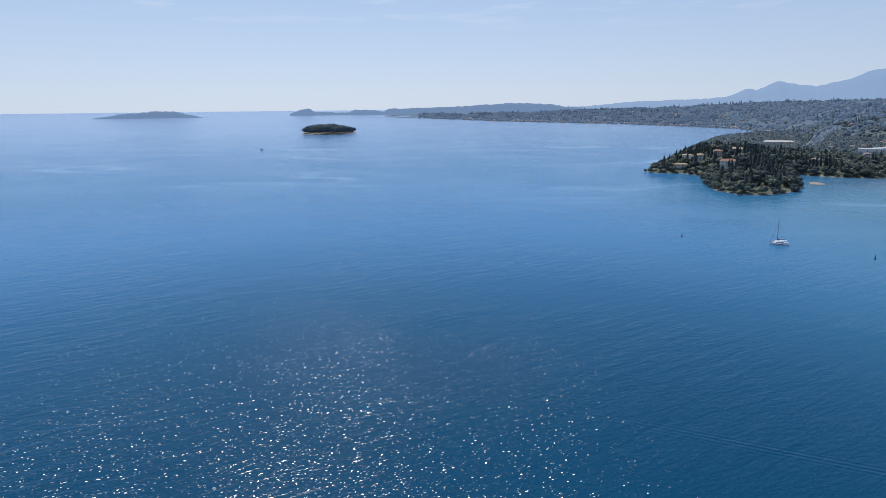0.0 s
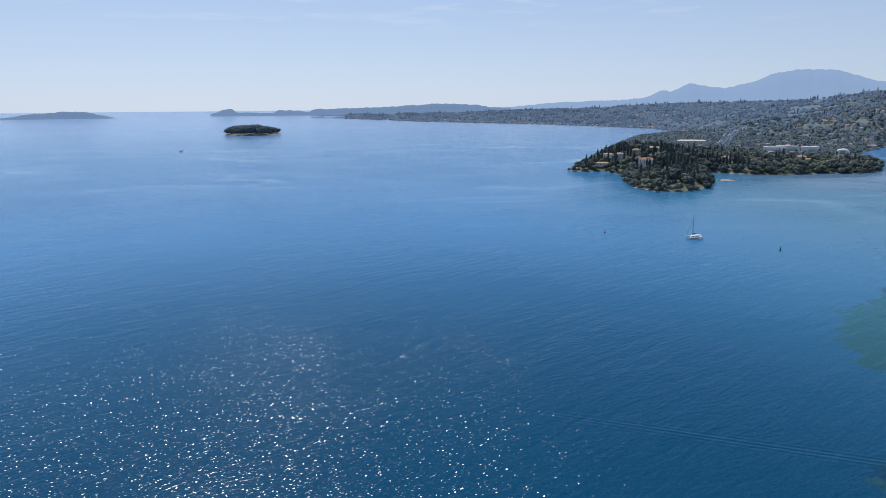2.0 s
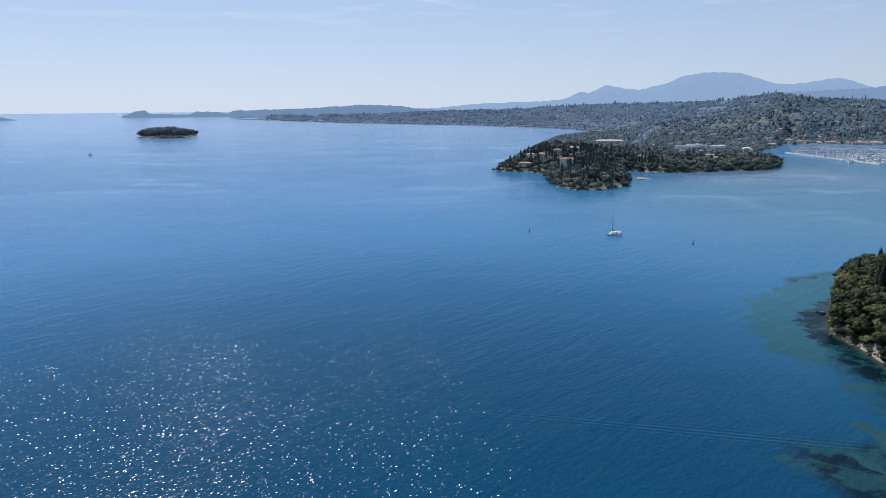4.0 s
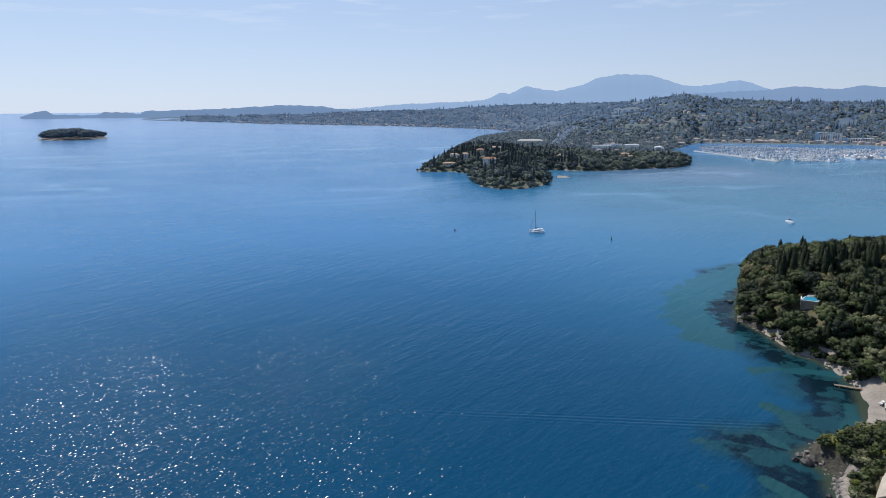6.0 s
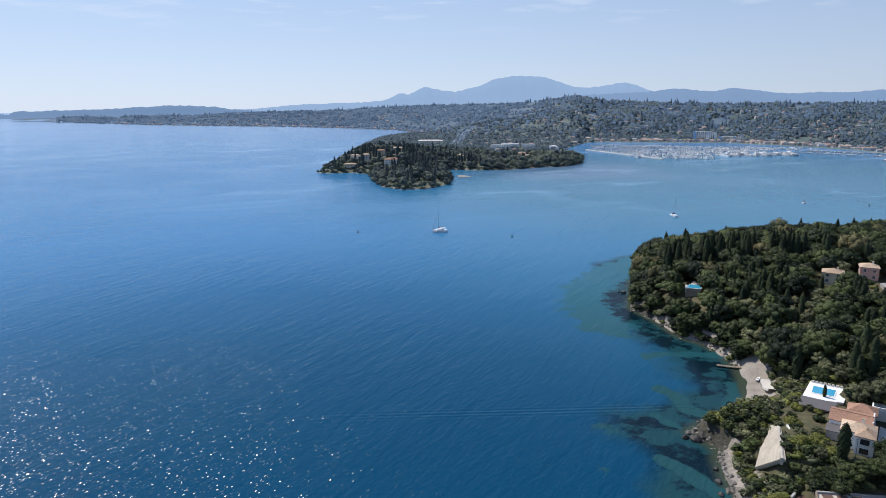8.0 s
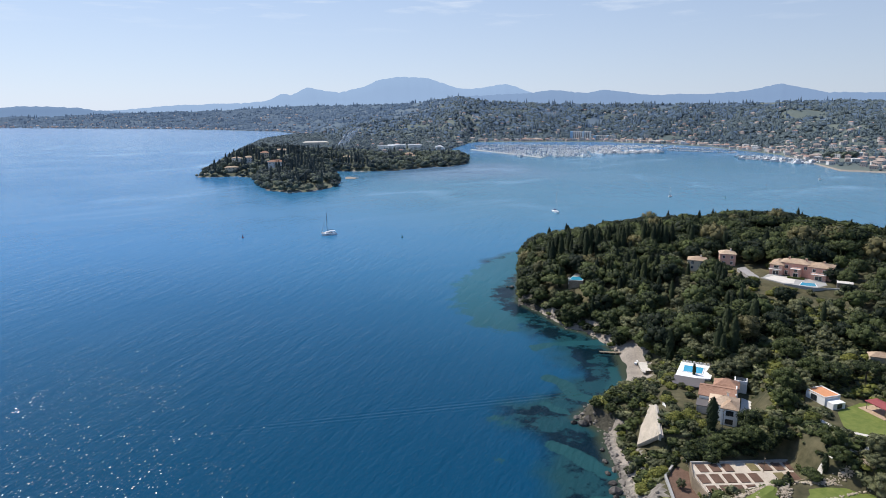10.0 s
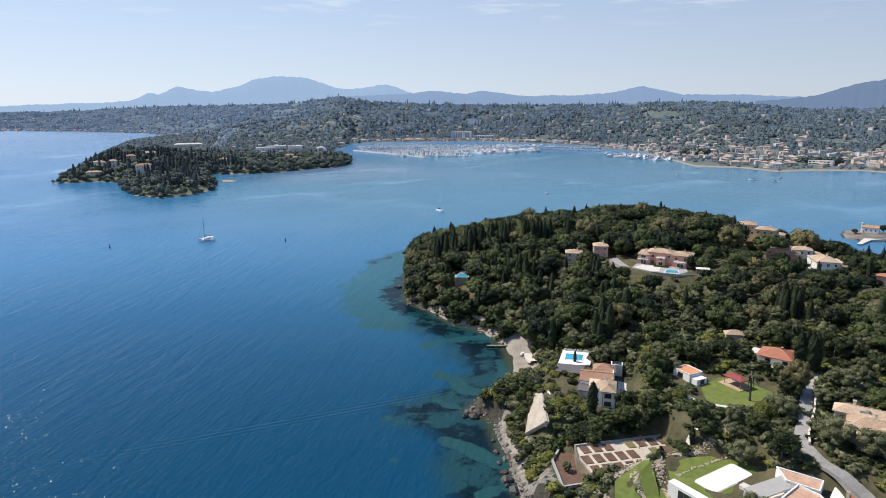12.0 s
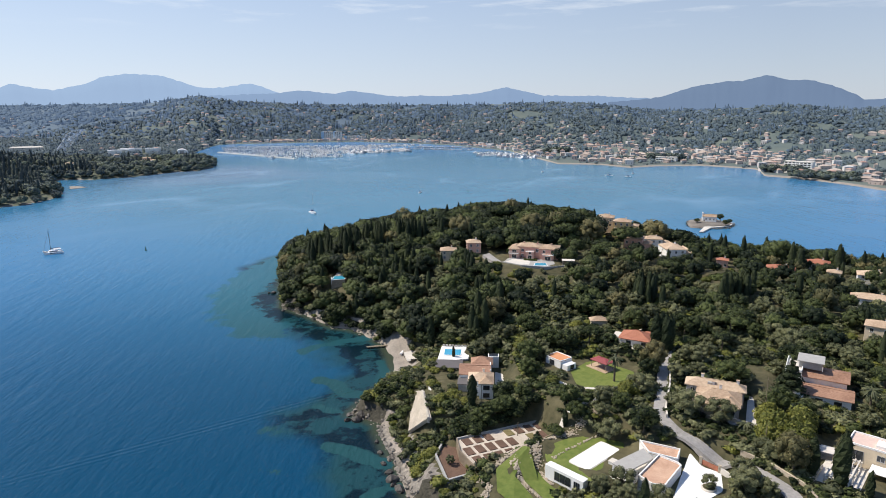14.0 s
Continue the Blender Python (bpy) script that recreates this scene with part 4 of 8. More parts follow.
        for k in range(int(math.hypot(bx - ax, by - ay) / 1.3)):
            t = g.uniform()
            ex, ey = ax + (bx - ax) * t + g.uniform(-1.0, 4.0), ay + (by - ay) * t - g.uniform(-2, 2)
            dd = inside_distance(HEADLAND, np.array(ex), np.array(ey))
            if np.hypot((ex - 218) / 20, (ey - 152) / 22) > 1 and 0.2 < dd < 5:
                edge.append((ex, ey, float(headland_height(ex, ey)) - 0.6, g.uniform(2.0, 4.2), 1.5, g.uniform(0, 0.7)))
                ekind.append(int(g.choice([0, 0, 0, 4])))
    for k in range(70):
        az = g.uniform(47.8, 60)
        r = g.uniform(385, 425)
        ex, ey = polar(az, r)
        ground = float(headland_height(ex, ey)) - 0.3
        top = EYE + r * math.tan(radians(np.interp(az, [47, 49.2, 52, 54, 56, 58, 60], [-11.2, -10.6, -10.1, -9.75, -9.4, -9.4, -9.6]) - abs(g.normal(0, 0.45))))
        if top - ground > 7 and not is_clear(np.array(ex), np.array(ey), 1):
            edge.append((ex, ey, ground, min(top - ground, 22), 0.85, g.uniform(0, 1)))
            ekind.append(1)
    # spreading pines along the eastern skyline
    for k in range(64):
        az, r = g.uniform(58.5, 97), g.uniform(395, 470)
        ex, ey = polar(az, r)
        ground = float(headland_height(ex, ey)) - 0.3
        top = EYE + r * math.tan(radians(np.interp(az, SKY_AZ, SKY_EL) - abs(g.normal(0, 0.25))))
        if 6 < top - ground < 24 and not is_clear(np.array(ex), np.array(ey), 2):
            edge.append((ex, ey, ground, min(top - ground, 17) * 1.0, g.uniform(0.95, 1.3), g.uniform(0.2, 0.9)))
            ekind.append(int(g.choice([2, 2, 0, 5])))
    for a0, a1, r0, r1, k in ((54, 58, 330, 350, 16), (50, 54, 345, 355, 10), (62, 64, 255, 265, 9), (61, 66, 330, 322, 14), (77, 79.5, 300, 290, 18), (84, 86.5, 300, 320, 16), (89, 94, 395, 410, 16)):
        for t in g.uniform(size=k):
            ex, ey = polar(a0 + (a1 - a0) * t, r0 + (r1 - r0) * t + g.normal(0, 6))
            if not is_clear(np.array(ex), np.array(ey), 1) and not is_clear(np.array(ex), np.array(ey), 1, LOW):
                edge.append((ex, ey, float(headland_height(ex, ey)) - 0.3, g.uniform(11, 16.5), 1.05, g.uniform(0, 1)))
                ekind.append(1)
    spots, kind = np.concatenate([spots, np.array(edge)]), np.concatenate([kind[rest], ekind])
    rest = np.ones(len(kind), bool)
    woodland("headland_wood", spots, kind[rest], [LEAF_PINE, LEAF_CYPRESS, LEAF_PINE, LEAF_OLIVE, LEAF_BRIGHT, LEAF_RUST], 560, 0.034, "dense mixed wood of pine, oak, olive and cypress on the headland")


def undergrowth():
    """Shrubs and scrub between the trees of the gardens."""
    x, y, g = spread_points(110, 300, -60, 150, 2.4, 13)
    d, z = inside_distance(HEADLAND, x, y), headland_height(x, y)
    ok = (d > 4) & ~is_clear(x, y, 0.3) & (np.hypot(x, y) < 320) & ~((np.hypot((x - 218) / 22, (y - 152) / 22) < 1) & (z < 3)) & (g.uniform(size=len(x)) < 0.92)
    x, y, z = x[ok], y[ok], z[ok]
    n = len(x)
    kind = np.choose(g.integers(0, 6, n), [0, 3, 4, 0, 3, 0])
    height = g.uniform(0.9, 3.0, n)
    spots = np.stack([x, y, z - 0.3, height, g.uniform(1.2, 1.8, n), g.uniform(0.1, 0.9, n)], -1)
    woodland("undergrowth", spots, kind, [LEAF_PINE, LEAF_CYPRESS, LEAF_PINE, LEAF_OLIVE, LEAF_BRIGHT, LEAF_RUST], 48, 0.14, "scrub and garden shrubs between the trees", bushy=True)


def plant_peninsula():
    x, y, g = spread_points(325, 1320, 770, 2470, 10.6, 5)
    d, z = inside_distance(PENINSULA, x, y), peninsula_height(x, y)
    ok = (d > 4) & ~is_clear(x, y, 3)
    x, y, z, d = x[ok], y[ok], z[ok], d[ok]
    n = len(x)
    kind = np.where(ground_noise(x, y, 120, 3) + g.normal(0, 0.4, n) > 0.1, 1, 0)
    kind[(y > 900) & (x < 600) & (d > 12) & (g.uniform(size=n) < 0.40)] = 1
    kind[(d < 25) | (x > 620) & (g.uniform(size=n) < 0.75)] = 0
    meadow = (ground_noise(x, y, 150, 9) > 0.55) & (x > 560) & (d > 40) | (np.hypot((x - 440) / 60, (y - 815) / 22) < 1) & (g.uniform(size=n) < 0.5)
    keep = ~meadow
    height = np.where(kind == 1, 17.0, 11.5) * g.uniform(0.6, 1.25, n) * np.clip(0.5 + d / 40, 0.5, 1)
    tint = np.clip(g.normal(0.45, 0.30, n), 0, 1)
    low = is_clear(x, y, 0, LOW)
    kind, height = np.where(low, 0, kind), np.where(low, g.uniform(2.5, 4.5, n), height) * np.where(np.hypot(x, y) > 1450, 0.72, 1)
    spots = np.stack([x, y, z - 0.3, height, np.where(kind == 1, 1.0, 1.2), tint], -1)[keep]
    close = np.hypot(spots[:, 0], spots[:, 1]) < 1450
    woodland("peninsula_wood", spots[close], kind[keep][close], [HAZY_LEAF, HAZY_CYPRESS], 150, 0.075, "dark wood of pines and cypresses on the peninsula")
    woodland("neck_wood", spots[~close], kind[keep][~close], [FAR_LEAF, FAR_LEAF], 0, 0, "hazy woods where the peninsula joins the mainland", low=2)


def plant_mainland():
    g = np.random.default_rng(11)
    n = 60000
    az, u = g.uniform(-2, 98, n), g.uniform(0.0, 1.02, n) ** 0.8
    x, y, z = mainland_place(az, u)
    r = np.hypot(x, y)
    thick = ground_noise(x, y, 330, 2) + 0.5 * ground_noise(x, y, 120, 4)
    keep = (thick + g.normal(0, 0.28, n) > -0.45) & ~((u < np.interp(az, [40, 60, 70], [0.08, 0.1, 0.36])) & (az > 40) & (g.uniform(size=n) < 0.6)) & ~((inside_distance(PENINSULA, x, y) > 5) & (r < 1400))
    kind = np.where((ground_noise(x, y, 160, 7) + g.normal(0, 0.22, n)) > 0.62, 1, 0)
    for hx, hy in TOWN_SPOTS:
        q = math.hypot(hx, hy)
        keep &= (x - hx * (1 - 12 / q)) ** 2 + (y - hy * (1 - 12 / q)) ** 2 > 15 ** 2
    height = np.where(kind == 1, 12.0, 7.0) * g.uniform(0.5, 1.35, n) * np.clip(r / 1700, 0.85, 1.35)
    spots = np.stack([x, y, z - 0.5, height, np.where(kind == 1, 1.2, 1.15), np.clip(g.normal(0.45, 0.27, n) + 0.2 * thick, 0, 1)], -1)[keep]
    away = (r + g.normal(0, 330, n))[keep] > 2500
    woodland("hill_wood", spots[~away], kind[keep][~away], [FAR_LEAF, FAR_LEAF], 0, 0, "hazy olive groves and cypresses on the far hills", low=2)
    woodland("far_wood", spots[away], kind[keep][away], [FAR_LEAF_HAZE, FAR_LEAF_HAZE], 0, 0, "woods blue with haze on the farthest hills", low=1)


def plant_town_shore():
    """Clumps of dark trees along the town's beach."""
    g = np.random.default_rng(23)
    spots = []
    for a0, a1, r0, r1, k, h in ((77.5, 80.2, 1372, 1400, 34, 13), (68.8, 70.8, 1530, 1560, 20, 14), (74.2, 77.2, 1350, 1380, 16, 8), (86.2, 89.4, 1190, 1235, 60, 10), (88.2, 93, 1105, 1180, 80, 9)):
        for q in range(k):
            t = g.uniform()
            x, y = polar(a0 + (a1 - a0) * t, r0 + (r1 - r0) * g.uniform())
            spots.append((x, y, 2.0, h * g.uniform(0.6, 1.15), 1.25, g.uniform(0, 0.7)))
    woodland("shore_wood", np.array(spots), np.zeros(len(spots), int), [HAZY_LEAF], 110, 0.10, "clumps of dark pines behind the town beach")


def plant_islet():
    g = np.random.default_rng(4)
    pts = []
    for k in range(170):
        az, el = g.uniform(-12.1, -7.6), g.uniform(2.02, 2.31)
        if ((az + 9.85) / 2.25) ** 2 + ((el - 2.17) / 0.14) ** 2 > 1:
            continue
        r = far_distance(el)
        x, y = polar(az, r)
        edge = 1 - ((az + 9.85) / 2.3) ** 2
        pts.append((x, y, float(sea_level(r)) + 3, 30 * g.uniform(0.55, 1.2) * (0.5 + 0.5 * edge), 0.95, g.uniform(0, 0.5)))
    woodland("islet_wood", np.array(pts), np.zeros(len(pts), int), [FAR_LEAF], 120, 0.08, "dark pine wood that covers the small round island")
    az = np.linspace(0, 2 * math.pi, 40, endpoint=False)
    rows = []
    for s, h in ((1.06, -1.0), (1.0, 1.2), (0.9, 3.5), (0.4, 6)):
        ring = []
        for a in az:
            w = s * (1 + 0.04 * math.sin(3 * a + 1) + 0.03 * math.sin(7 * a))
            r = far_distance(2.17 + 0.145 * w * math.sin(a))
            ring.append((*polar(-9.85 + 2.3 * w * math.cos(a), r), float(sea_level(r)) + h))
        rows += ring
    i, j = np.meshgrid(np.arange(3), np.arange(40), indexing="ij")
    q = np.stack([i * 40 + j, i * 40 + (j + 1) % 40, (i + 1) * 40 + (j + 1) % 40, (i + 1) * 40 + j], -1).reshape(-1, 4).tolist() + [list(range(120, 160))]
    tagged(mesh_object("ground", rows, q, ROCK, smooth=True), "low rocky shore of the small wooded island", "island", kind="structure")
# ---------------------------------------------------------------- houses
def hip(bm, x0, y0, x1, y1, z, rise, over=0.5, thick=0.22, gable=False, along="auto"):
    """A hipped or gabled roof with eaves over a rectangle."""
    x0, y0, x1, y1 = x0 - over, y0 - over, x1 + over, y1 + over
    lx = (x1 - x0) >= (y1 - y0) if along == "auto" else along == "x"
    half = min(x1 - x0, y1 - y0) / 2
    inset = 0.0 if gable else (half if abs((x1 - x0) - (y1 - y0)) > 0.5 else half * 0.98)
    if lx:
        r = [(x0 + inset, (y0 + y1) / 2), (x1 - inset, (y0 + y1) / 2)]
    else:
        r = [((x0 + x1) / 2, y0 + inset), ((x0 + x1) / 2, y1 - inset)]
    base = [(x0, y0), (x1, y0), (x1, y1), (x0, y1)]
    low, top = [bm.verts.new((*p, z - thick)) for p in base], [bm.verts.new((*p, z)) for p in base]
    a, b = bm.verts.new((*r[0], z + rise)), bm.verts.new((*r[1], z + rise))
    bm.faces.new(low[::-1])
    for i in range(4):
        bm.faces.new((low[i], low[(i + 1) % 4], top[(i + 1) % 4], top[i]))
    if lx:
        faces = [(top[0], top[1], b, a), (top[1], top[2], b), (top[2], top[3], a, b), (top[3], top[0], a)]
    else:
        faces = [(top[0], top[1], a), (top[1], top[2], b, a), (top[2], top[3], b), (top[3], top[0], a, b)]
    for f in faces:
        bm.faces.new(f)
    return bm


FACING = {"front": ((1, 0), (0, -1)), "back": ((-1, 0), (0, 1)), "left": ((0, -1), (-1, 0)), "right": ((0, 1), (1, 0))}


def window(root, side, x, y, z, w, h, frame_mat=None, shutter=None, sill=True):
    """A window with frame, dark pane and sill on the wall plane that passes x, y; z is its lower edge."""
    (tx, ty), (nx, ny) = FACING[side]

    def plate(a0, z0, a1, z1, d0, d1, bm=None):
        bm = bm or bmesh.new()
        xs = sorted((x + tx * a0 + nx * d0, x + tx * a1 + nx * d1))
        ys = sorted((y + ty * a0 + ny * d0, y + ty * a1 + ny * d1))
        return box(bm, xs[0], ys[0], z0, xs[1], ys[1], z1)

    bm = bmesh.new()
    for a0, z0, a1, z1 in ((-w / 2 - 0.1, z, -w / 2, z + h), (w / 2, z, w / 2 + 0.1, z + h), (-w / 2 - 0.1, z + h, w / 2 + 0.1, z + h + 0.1), (-0.04, z, 0.04, z + h)):
        plate(a0, z0, a1, z1, -0.05, 0.09, bm)
    fr = part("window", bm, frame_mat or WHITE, root)
    part("pane", plate(-w / 2, z, w / 2, z + h, -0.05, 0.035), GLASS, fr)
    if sill:
        part("sill", plate(-w / 2 - 0.15, z - 0.1, w / 2 + 0.15, z, -0.05, 0.16), frame_mat or WHITE, fr)
    if shutter:
        for sgn in (-1, 1):
            part("shutter", plate(sgn * (w / 2 + 0.12), z, sgn * (w / 2 + 0.12 + w / 2), z + h, 0.01, 0.06), shutter, fr)
    return fr


def block(root, x0, y0, x1, y1, z0, z1, mat, name="wall", bevel=0.05, label=""):
    return part(name, boxed(x0, y0, z0, x1, y1, z1, bevel), mat, root, label)


def roof(root, x0, y0, x1, y1, z, rise, mat, over=0.5, gable=False, along="auto", label=""):
    ob = part("roof", hip(bmesh.new(), x0, y0, x1, y1, z, rise, over, gable=gable, along=along), mat, root, label)
    bm = bmesh.new()
    lx = (x1 - x0) >= (y1 - y0) if along == "auto" else along == "x"
    half = (min(x1 - x0, y1 - y0) / 2 + over) * (0 if gable else 1)
    if lx:
        a, b = (x0 - over + half, (y0 + y1) / 2, z + rise), (x1 + over - half, (y0 + y1) / 2, z + rise)
    else:
        a, b = ((x0 + x1) / 2, y0 - over + half, z + rise), ((x0 + x1) / 2, y1 + over - half, z + rise)
    if (Vector(a) - Vector(b)).length > 0.5:
        part("ridge_cap", rod(bm, a, b, 0.14, 0.14, 6), mat, ob)
    else:
        bm.free()
    return ob


def parapet_roof(root, outline, z, mat, roof_mat, high=0.5, thick=0.3):
    """A flat roof within a low parapet over a convex or L-shaped outline (counter-clockwise)."""
    ob = part("roof", prism(bmesh.new(), outline, z - 0.1, z + 0.06), roof_mat, root)
    n = len(outline)
    for i in range(n):
        a, b = Vector((*outline[i], 0)), Vector((*outline[(i + 1) % n], 0))
        d = (b - a).normalized()
        nrm = Vector((d.y, -d.x, 0))
        p = [a - d * 0.0, b + d * 0.0, b - nrm * thick, a - nrm * thick]
        part("parapet", prism(bmesh.new(), [(q.x, q.y) for q in p], z - 0.05, z + high + 0.004 * i), mat, ob)
    return ob


def chimney(root, x, y, z, h=1.4, w=0.7, mat=None):
    ob = block(root, x - w / 2, y - w / 2, x + w / 2, y + w / 2, z - 1.5, z + h, mat or WHITE, "chimney")
    part("cap", boxed(x - w / 2 - 0.12, y - w / 2 - 0.12, z + h + 0.004, x + w / 2 + 0.12, y + w / 2 + 0.12, z + h + 0.14, 0.03), TILE_TAN, ob)


def pool(root, outline, z, deck=None, deck_mat=None, depth=0.5):
    if deck:
        part("deck", prism(bmesh.new(), deck, z - depth, z + 0.05), deck_mat or PALE, root)
    rim = [(x, y) for x, y in outline]
    cx, cy = sum(p[0] for p in rim) / len(rim), sum(p[1] for p in rim) / len(rim)
    part("coping", prism(bmesh.new(), [(cx + (x - cx) * 1.1, cy + (y - cy) * 1.12) for x, y in rim], z - depth, z + 0.12), WHITE, root)
    part("water", prism(bmesh.new(), rim, z - depth, z + 0.16), POOL, root, "clear turquoise pool water")


def clear_site(site, u, v, a, b, turn=0.0):
    keep_clear(*on_site(site, u, v), a, b, SITES[site][3] + turn)


def low_site(site, u, v, a, b):
    keep_low(*on_site(site, u, v), a, b, SITES[site][3])


def white_villa():
    slate = plain("dark slate slabs", (0.115, 0.105, 0.105), 0.8)
    h = thing("house", site_pose("white_villa"), "white two-storey villa with tan and terracotta roofs above a pool terrace", "house")
    block(h, -2.4, 0.2, 2.3, 9.5, -3, 5.6, WHITE)
    block(h, -6.0, 2.6, -2.4, 10.4, -3, 5.2, WHITE)
    roof(h, -6.0, 2.6, 2.3, 9.6, 5.5, 1.7, TILE_TAN, 0.35, label="weathered tan tile roof")
    roof(h, -2.4, 0.2, 2.3, 6.0, 5.55, 1.5, TILE_TAN, 0.3, along="y", label="weathered tan tile roof")
    block(h, -9.6, 11, 1.2, 20.5, -3, 4.0, WHITE)
    roof(h, -9.6, 11, 1.2, 20.5, 4.1, 1.5, TILE_BROWN, 0.3, gable=True, label="reddish brown tile roof")
    block(h, 1.2, 13, 1.6, 20.8, -3, 5.0, WHITE, "parapet")
    block(h, -5.6, 20.8, 2.0, 27, -3, 3.8, WHITE)
    roof(h, -5.6, 20.8, 2.0, 27, 3.9, 2.0, TILE_BROWN, 0.3, label="reddish brown tile roof")
    block(h, -9.8, 5.5, -6.2, 10.8, -3, 2.6, GREY)
    block(h, -10.1, 5.2, -6.05, 10.9, 2.6, 2.85, slate, "flat_roof")
    block(h, 0.5, 27.2, 4.6, 30.5, -2, 4.4, WHITE)
    block(h, 0.9, 27.5, 4.2, 30.2, 4.42, 4.6, GLASS, "skylight")
    for z in (0.6, 3.4):
        window(h, "front", 0.0, 0.2, z, 2.0, 1.4, DARK)
    window(h, "left", -6.0, 4.5, 2.9, 1.2, 1.5, DARK)
    window(h, "right", 2.3, 5.0, 3.2, 1.2, 1.4, DARK)
    window(h, "left", -9.6, 14, 1.2, 2.2, 2.0, DARK)
    chimney(h, -1.0, 8.2, 6.6, 0.9)
    # pool terrace on a white plinth, with a grey-roofed room below it
    t = thing("pool_terrace", site_pose("white_villa"), "raised white pool terrace with a blue rectangular pool", "pool terrace")
    part("plinth", prism(bmesh.new(), [(-19, 29.5), (-7.4, 33.5), (-6.7, 46), (-18.2, 46)], -6, 0.55), WALL_STONE, t)
    part("deck", prism(bmesh.new(), [(-19.2, 29.3), (-7.2, 33.3), (-6.5, 46.2), (-18.4, 46.2)], 0.555, 0.95), WHITE, t)
    pool(t, [(-16.8, 36.2), (-10.4, 36.4), (-10.2, 42.2), (-16.9, 42.2)], 1.0)
    for k in range(9):
        part("baluster_bay", boxed(-18 + k * 1.25, 45.6, 1.0, -17.1 + k * 1.25, 45.9, 1.75, 0.04), PALE, t)
    r = thing("garden_room", site_pose("white_villa"), "low garden room with a flat dark slate roof", "outbuilding")
    block(r, -18.2, 26.4, -10.8, 29.4, -5, 0.6, WHITE)
    block(r, -19.4, 23.6, -9.0, 31.6, 0.6, 1.06, slate, "flat_roof")
    for k in range(3):
        block(r, -17.6 + k * 3, 24.75, -17.3 + k * 3, 25.0, -4, 0.6, WHITE, "pillar", 0)
    p = thing("terrace", site_pose("white_villa"), "white paved terrace beside the villa", "terrace")
    part("paving", prism(bmesh.new(), [(3, 8), (6.5, 7.5), (11, 12.4), (8, 20), (3.2, 23)], -0.8, 0.12), PALE, p)
    p = thing("terrace", site_pose("white_villa"), "small white terrace on the garden slope", "terrace")
    part("paving", prism(bmesh.new(), [(-21.5, 19), (-19, 12.7), (-16.5, 14), (-15.6, 22), (-19, 23)], -4, -1.9), WHITE, p)
    g = mesh_object("lawn", [(*on_site("white_villa", u, v), 11.25) for u, v in ((-20, 11), (-17, 4), (-11, 0.5), (-10.6, 3), (-15, 11.6))], [[0, 1, 2, 3, 4]], LAWN)
    tagged(g, "small mown lawn below the villa", "lawn", kind="structure")
    w = thing("garden_wall", site_pose("white_villa"), "curved white garden wall round the small lawn", "wall")
    for a, b in (((-20.6, 11.5), (-17.6, 3.6)), ((-17.6, 3.6), (-11, 0.0)), ((-11, 0), (-8.5, 1.6))):
        d = (Vector(b) - Vector(a)).normalized()
        n = Vector((d.y, -d.x)) * 0.25
        part("wall_length", prism(bmesh.new(), [(a[0] + n.x, a[1] + n.y), (b[0] + n.x, b[1] + n.y), (b[0] - n.x, b[1] - n.y), (a[0] - n.x, a[1] - n.y)], -5, -1.2), WHITE, w)
    clear_site("white_villa", -4, 14, 8, 15), clear_site("white_villa", -14, 33, 7, 14), clear_site("white_villa", -15.5, 8, 6, 6), clear_site("white_villa", 7, 15, 4, 7), clear_site("white_villa", 0, -3, 5, 4)
    low_site("white_villa", -6, -10, 16, 11), low_site("white_villa", -16, 24, 9, 9), low_site("white_villa", -17, 8, 9, 9), clear_site("white_villa", -18.5, 18, 4, 5.5)


def retaining_wall():
    """A tall battered wall of pale blocks over the shore, each course set back."""
    w = thing("retaining_wall", pose(165, 107, 3), "tall sloping retaining wall of pale stone courses above the shore", "wall")
    steps = 17
    for k in range(steps):
        s = k / (steps - 1)
        # each course runs from the near end to the far end, the lower ones shorter
        a = Vector((165.5 - 3.5 * s, 109.5 - 9.5 * s, 3.2 + 8.6 * s))
        b = Vector((185.0 - 7.0 * s, 120.0 - 7.5 * s, 7.4 + 4.4 * s))
        back = Vector((0.62, -0.78, 0)) * 1.5
        bm = bmesh.new()
        low = [Vector((p.x, p.y, p.z)) for p in (a, b, b + back, a + back)]
        vs = [bm.verts.new(p - Vector((165, 107, 3)) - Vector((0, 0, 0.45))) for p in low] + [bm.verts.new(p - Vector((165, 107, 3)) + Vector((0, 0, 0.36))) for p in low]
        for q in ((0, 1, 5, 4), (1, 2, 6, 5), (2, 3, 7, 6), (3, 0, 4, 7), (4, 5, 6, 7), (3, 2, 1, 0)):
            bm.faces.new([vs[i] for i in q])
        part("course", bm, WALL_STONE, w)
    cap = thing("garden_wall", pose(165, 107, 3), "low pale coping wall along the top of the retaining wall", "wall")
    part("wall_length", prism(bmesh.new(), [(-3.2, -7.3), (-2.8, -7.9), (13.6, 4.6), (13.2, 5.2)], 7.5, 9.6), WALL_STONE, cap)
    keep_clear(170, 108, 10, 3.5, 34), keep_low(166, 100, 14, 10, 34)


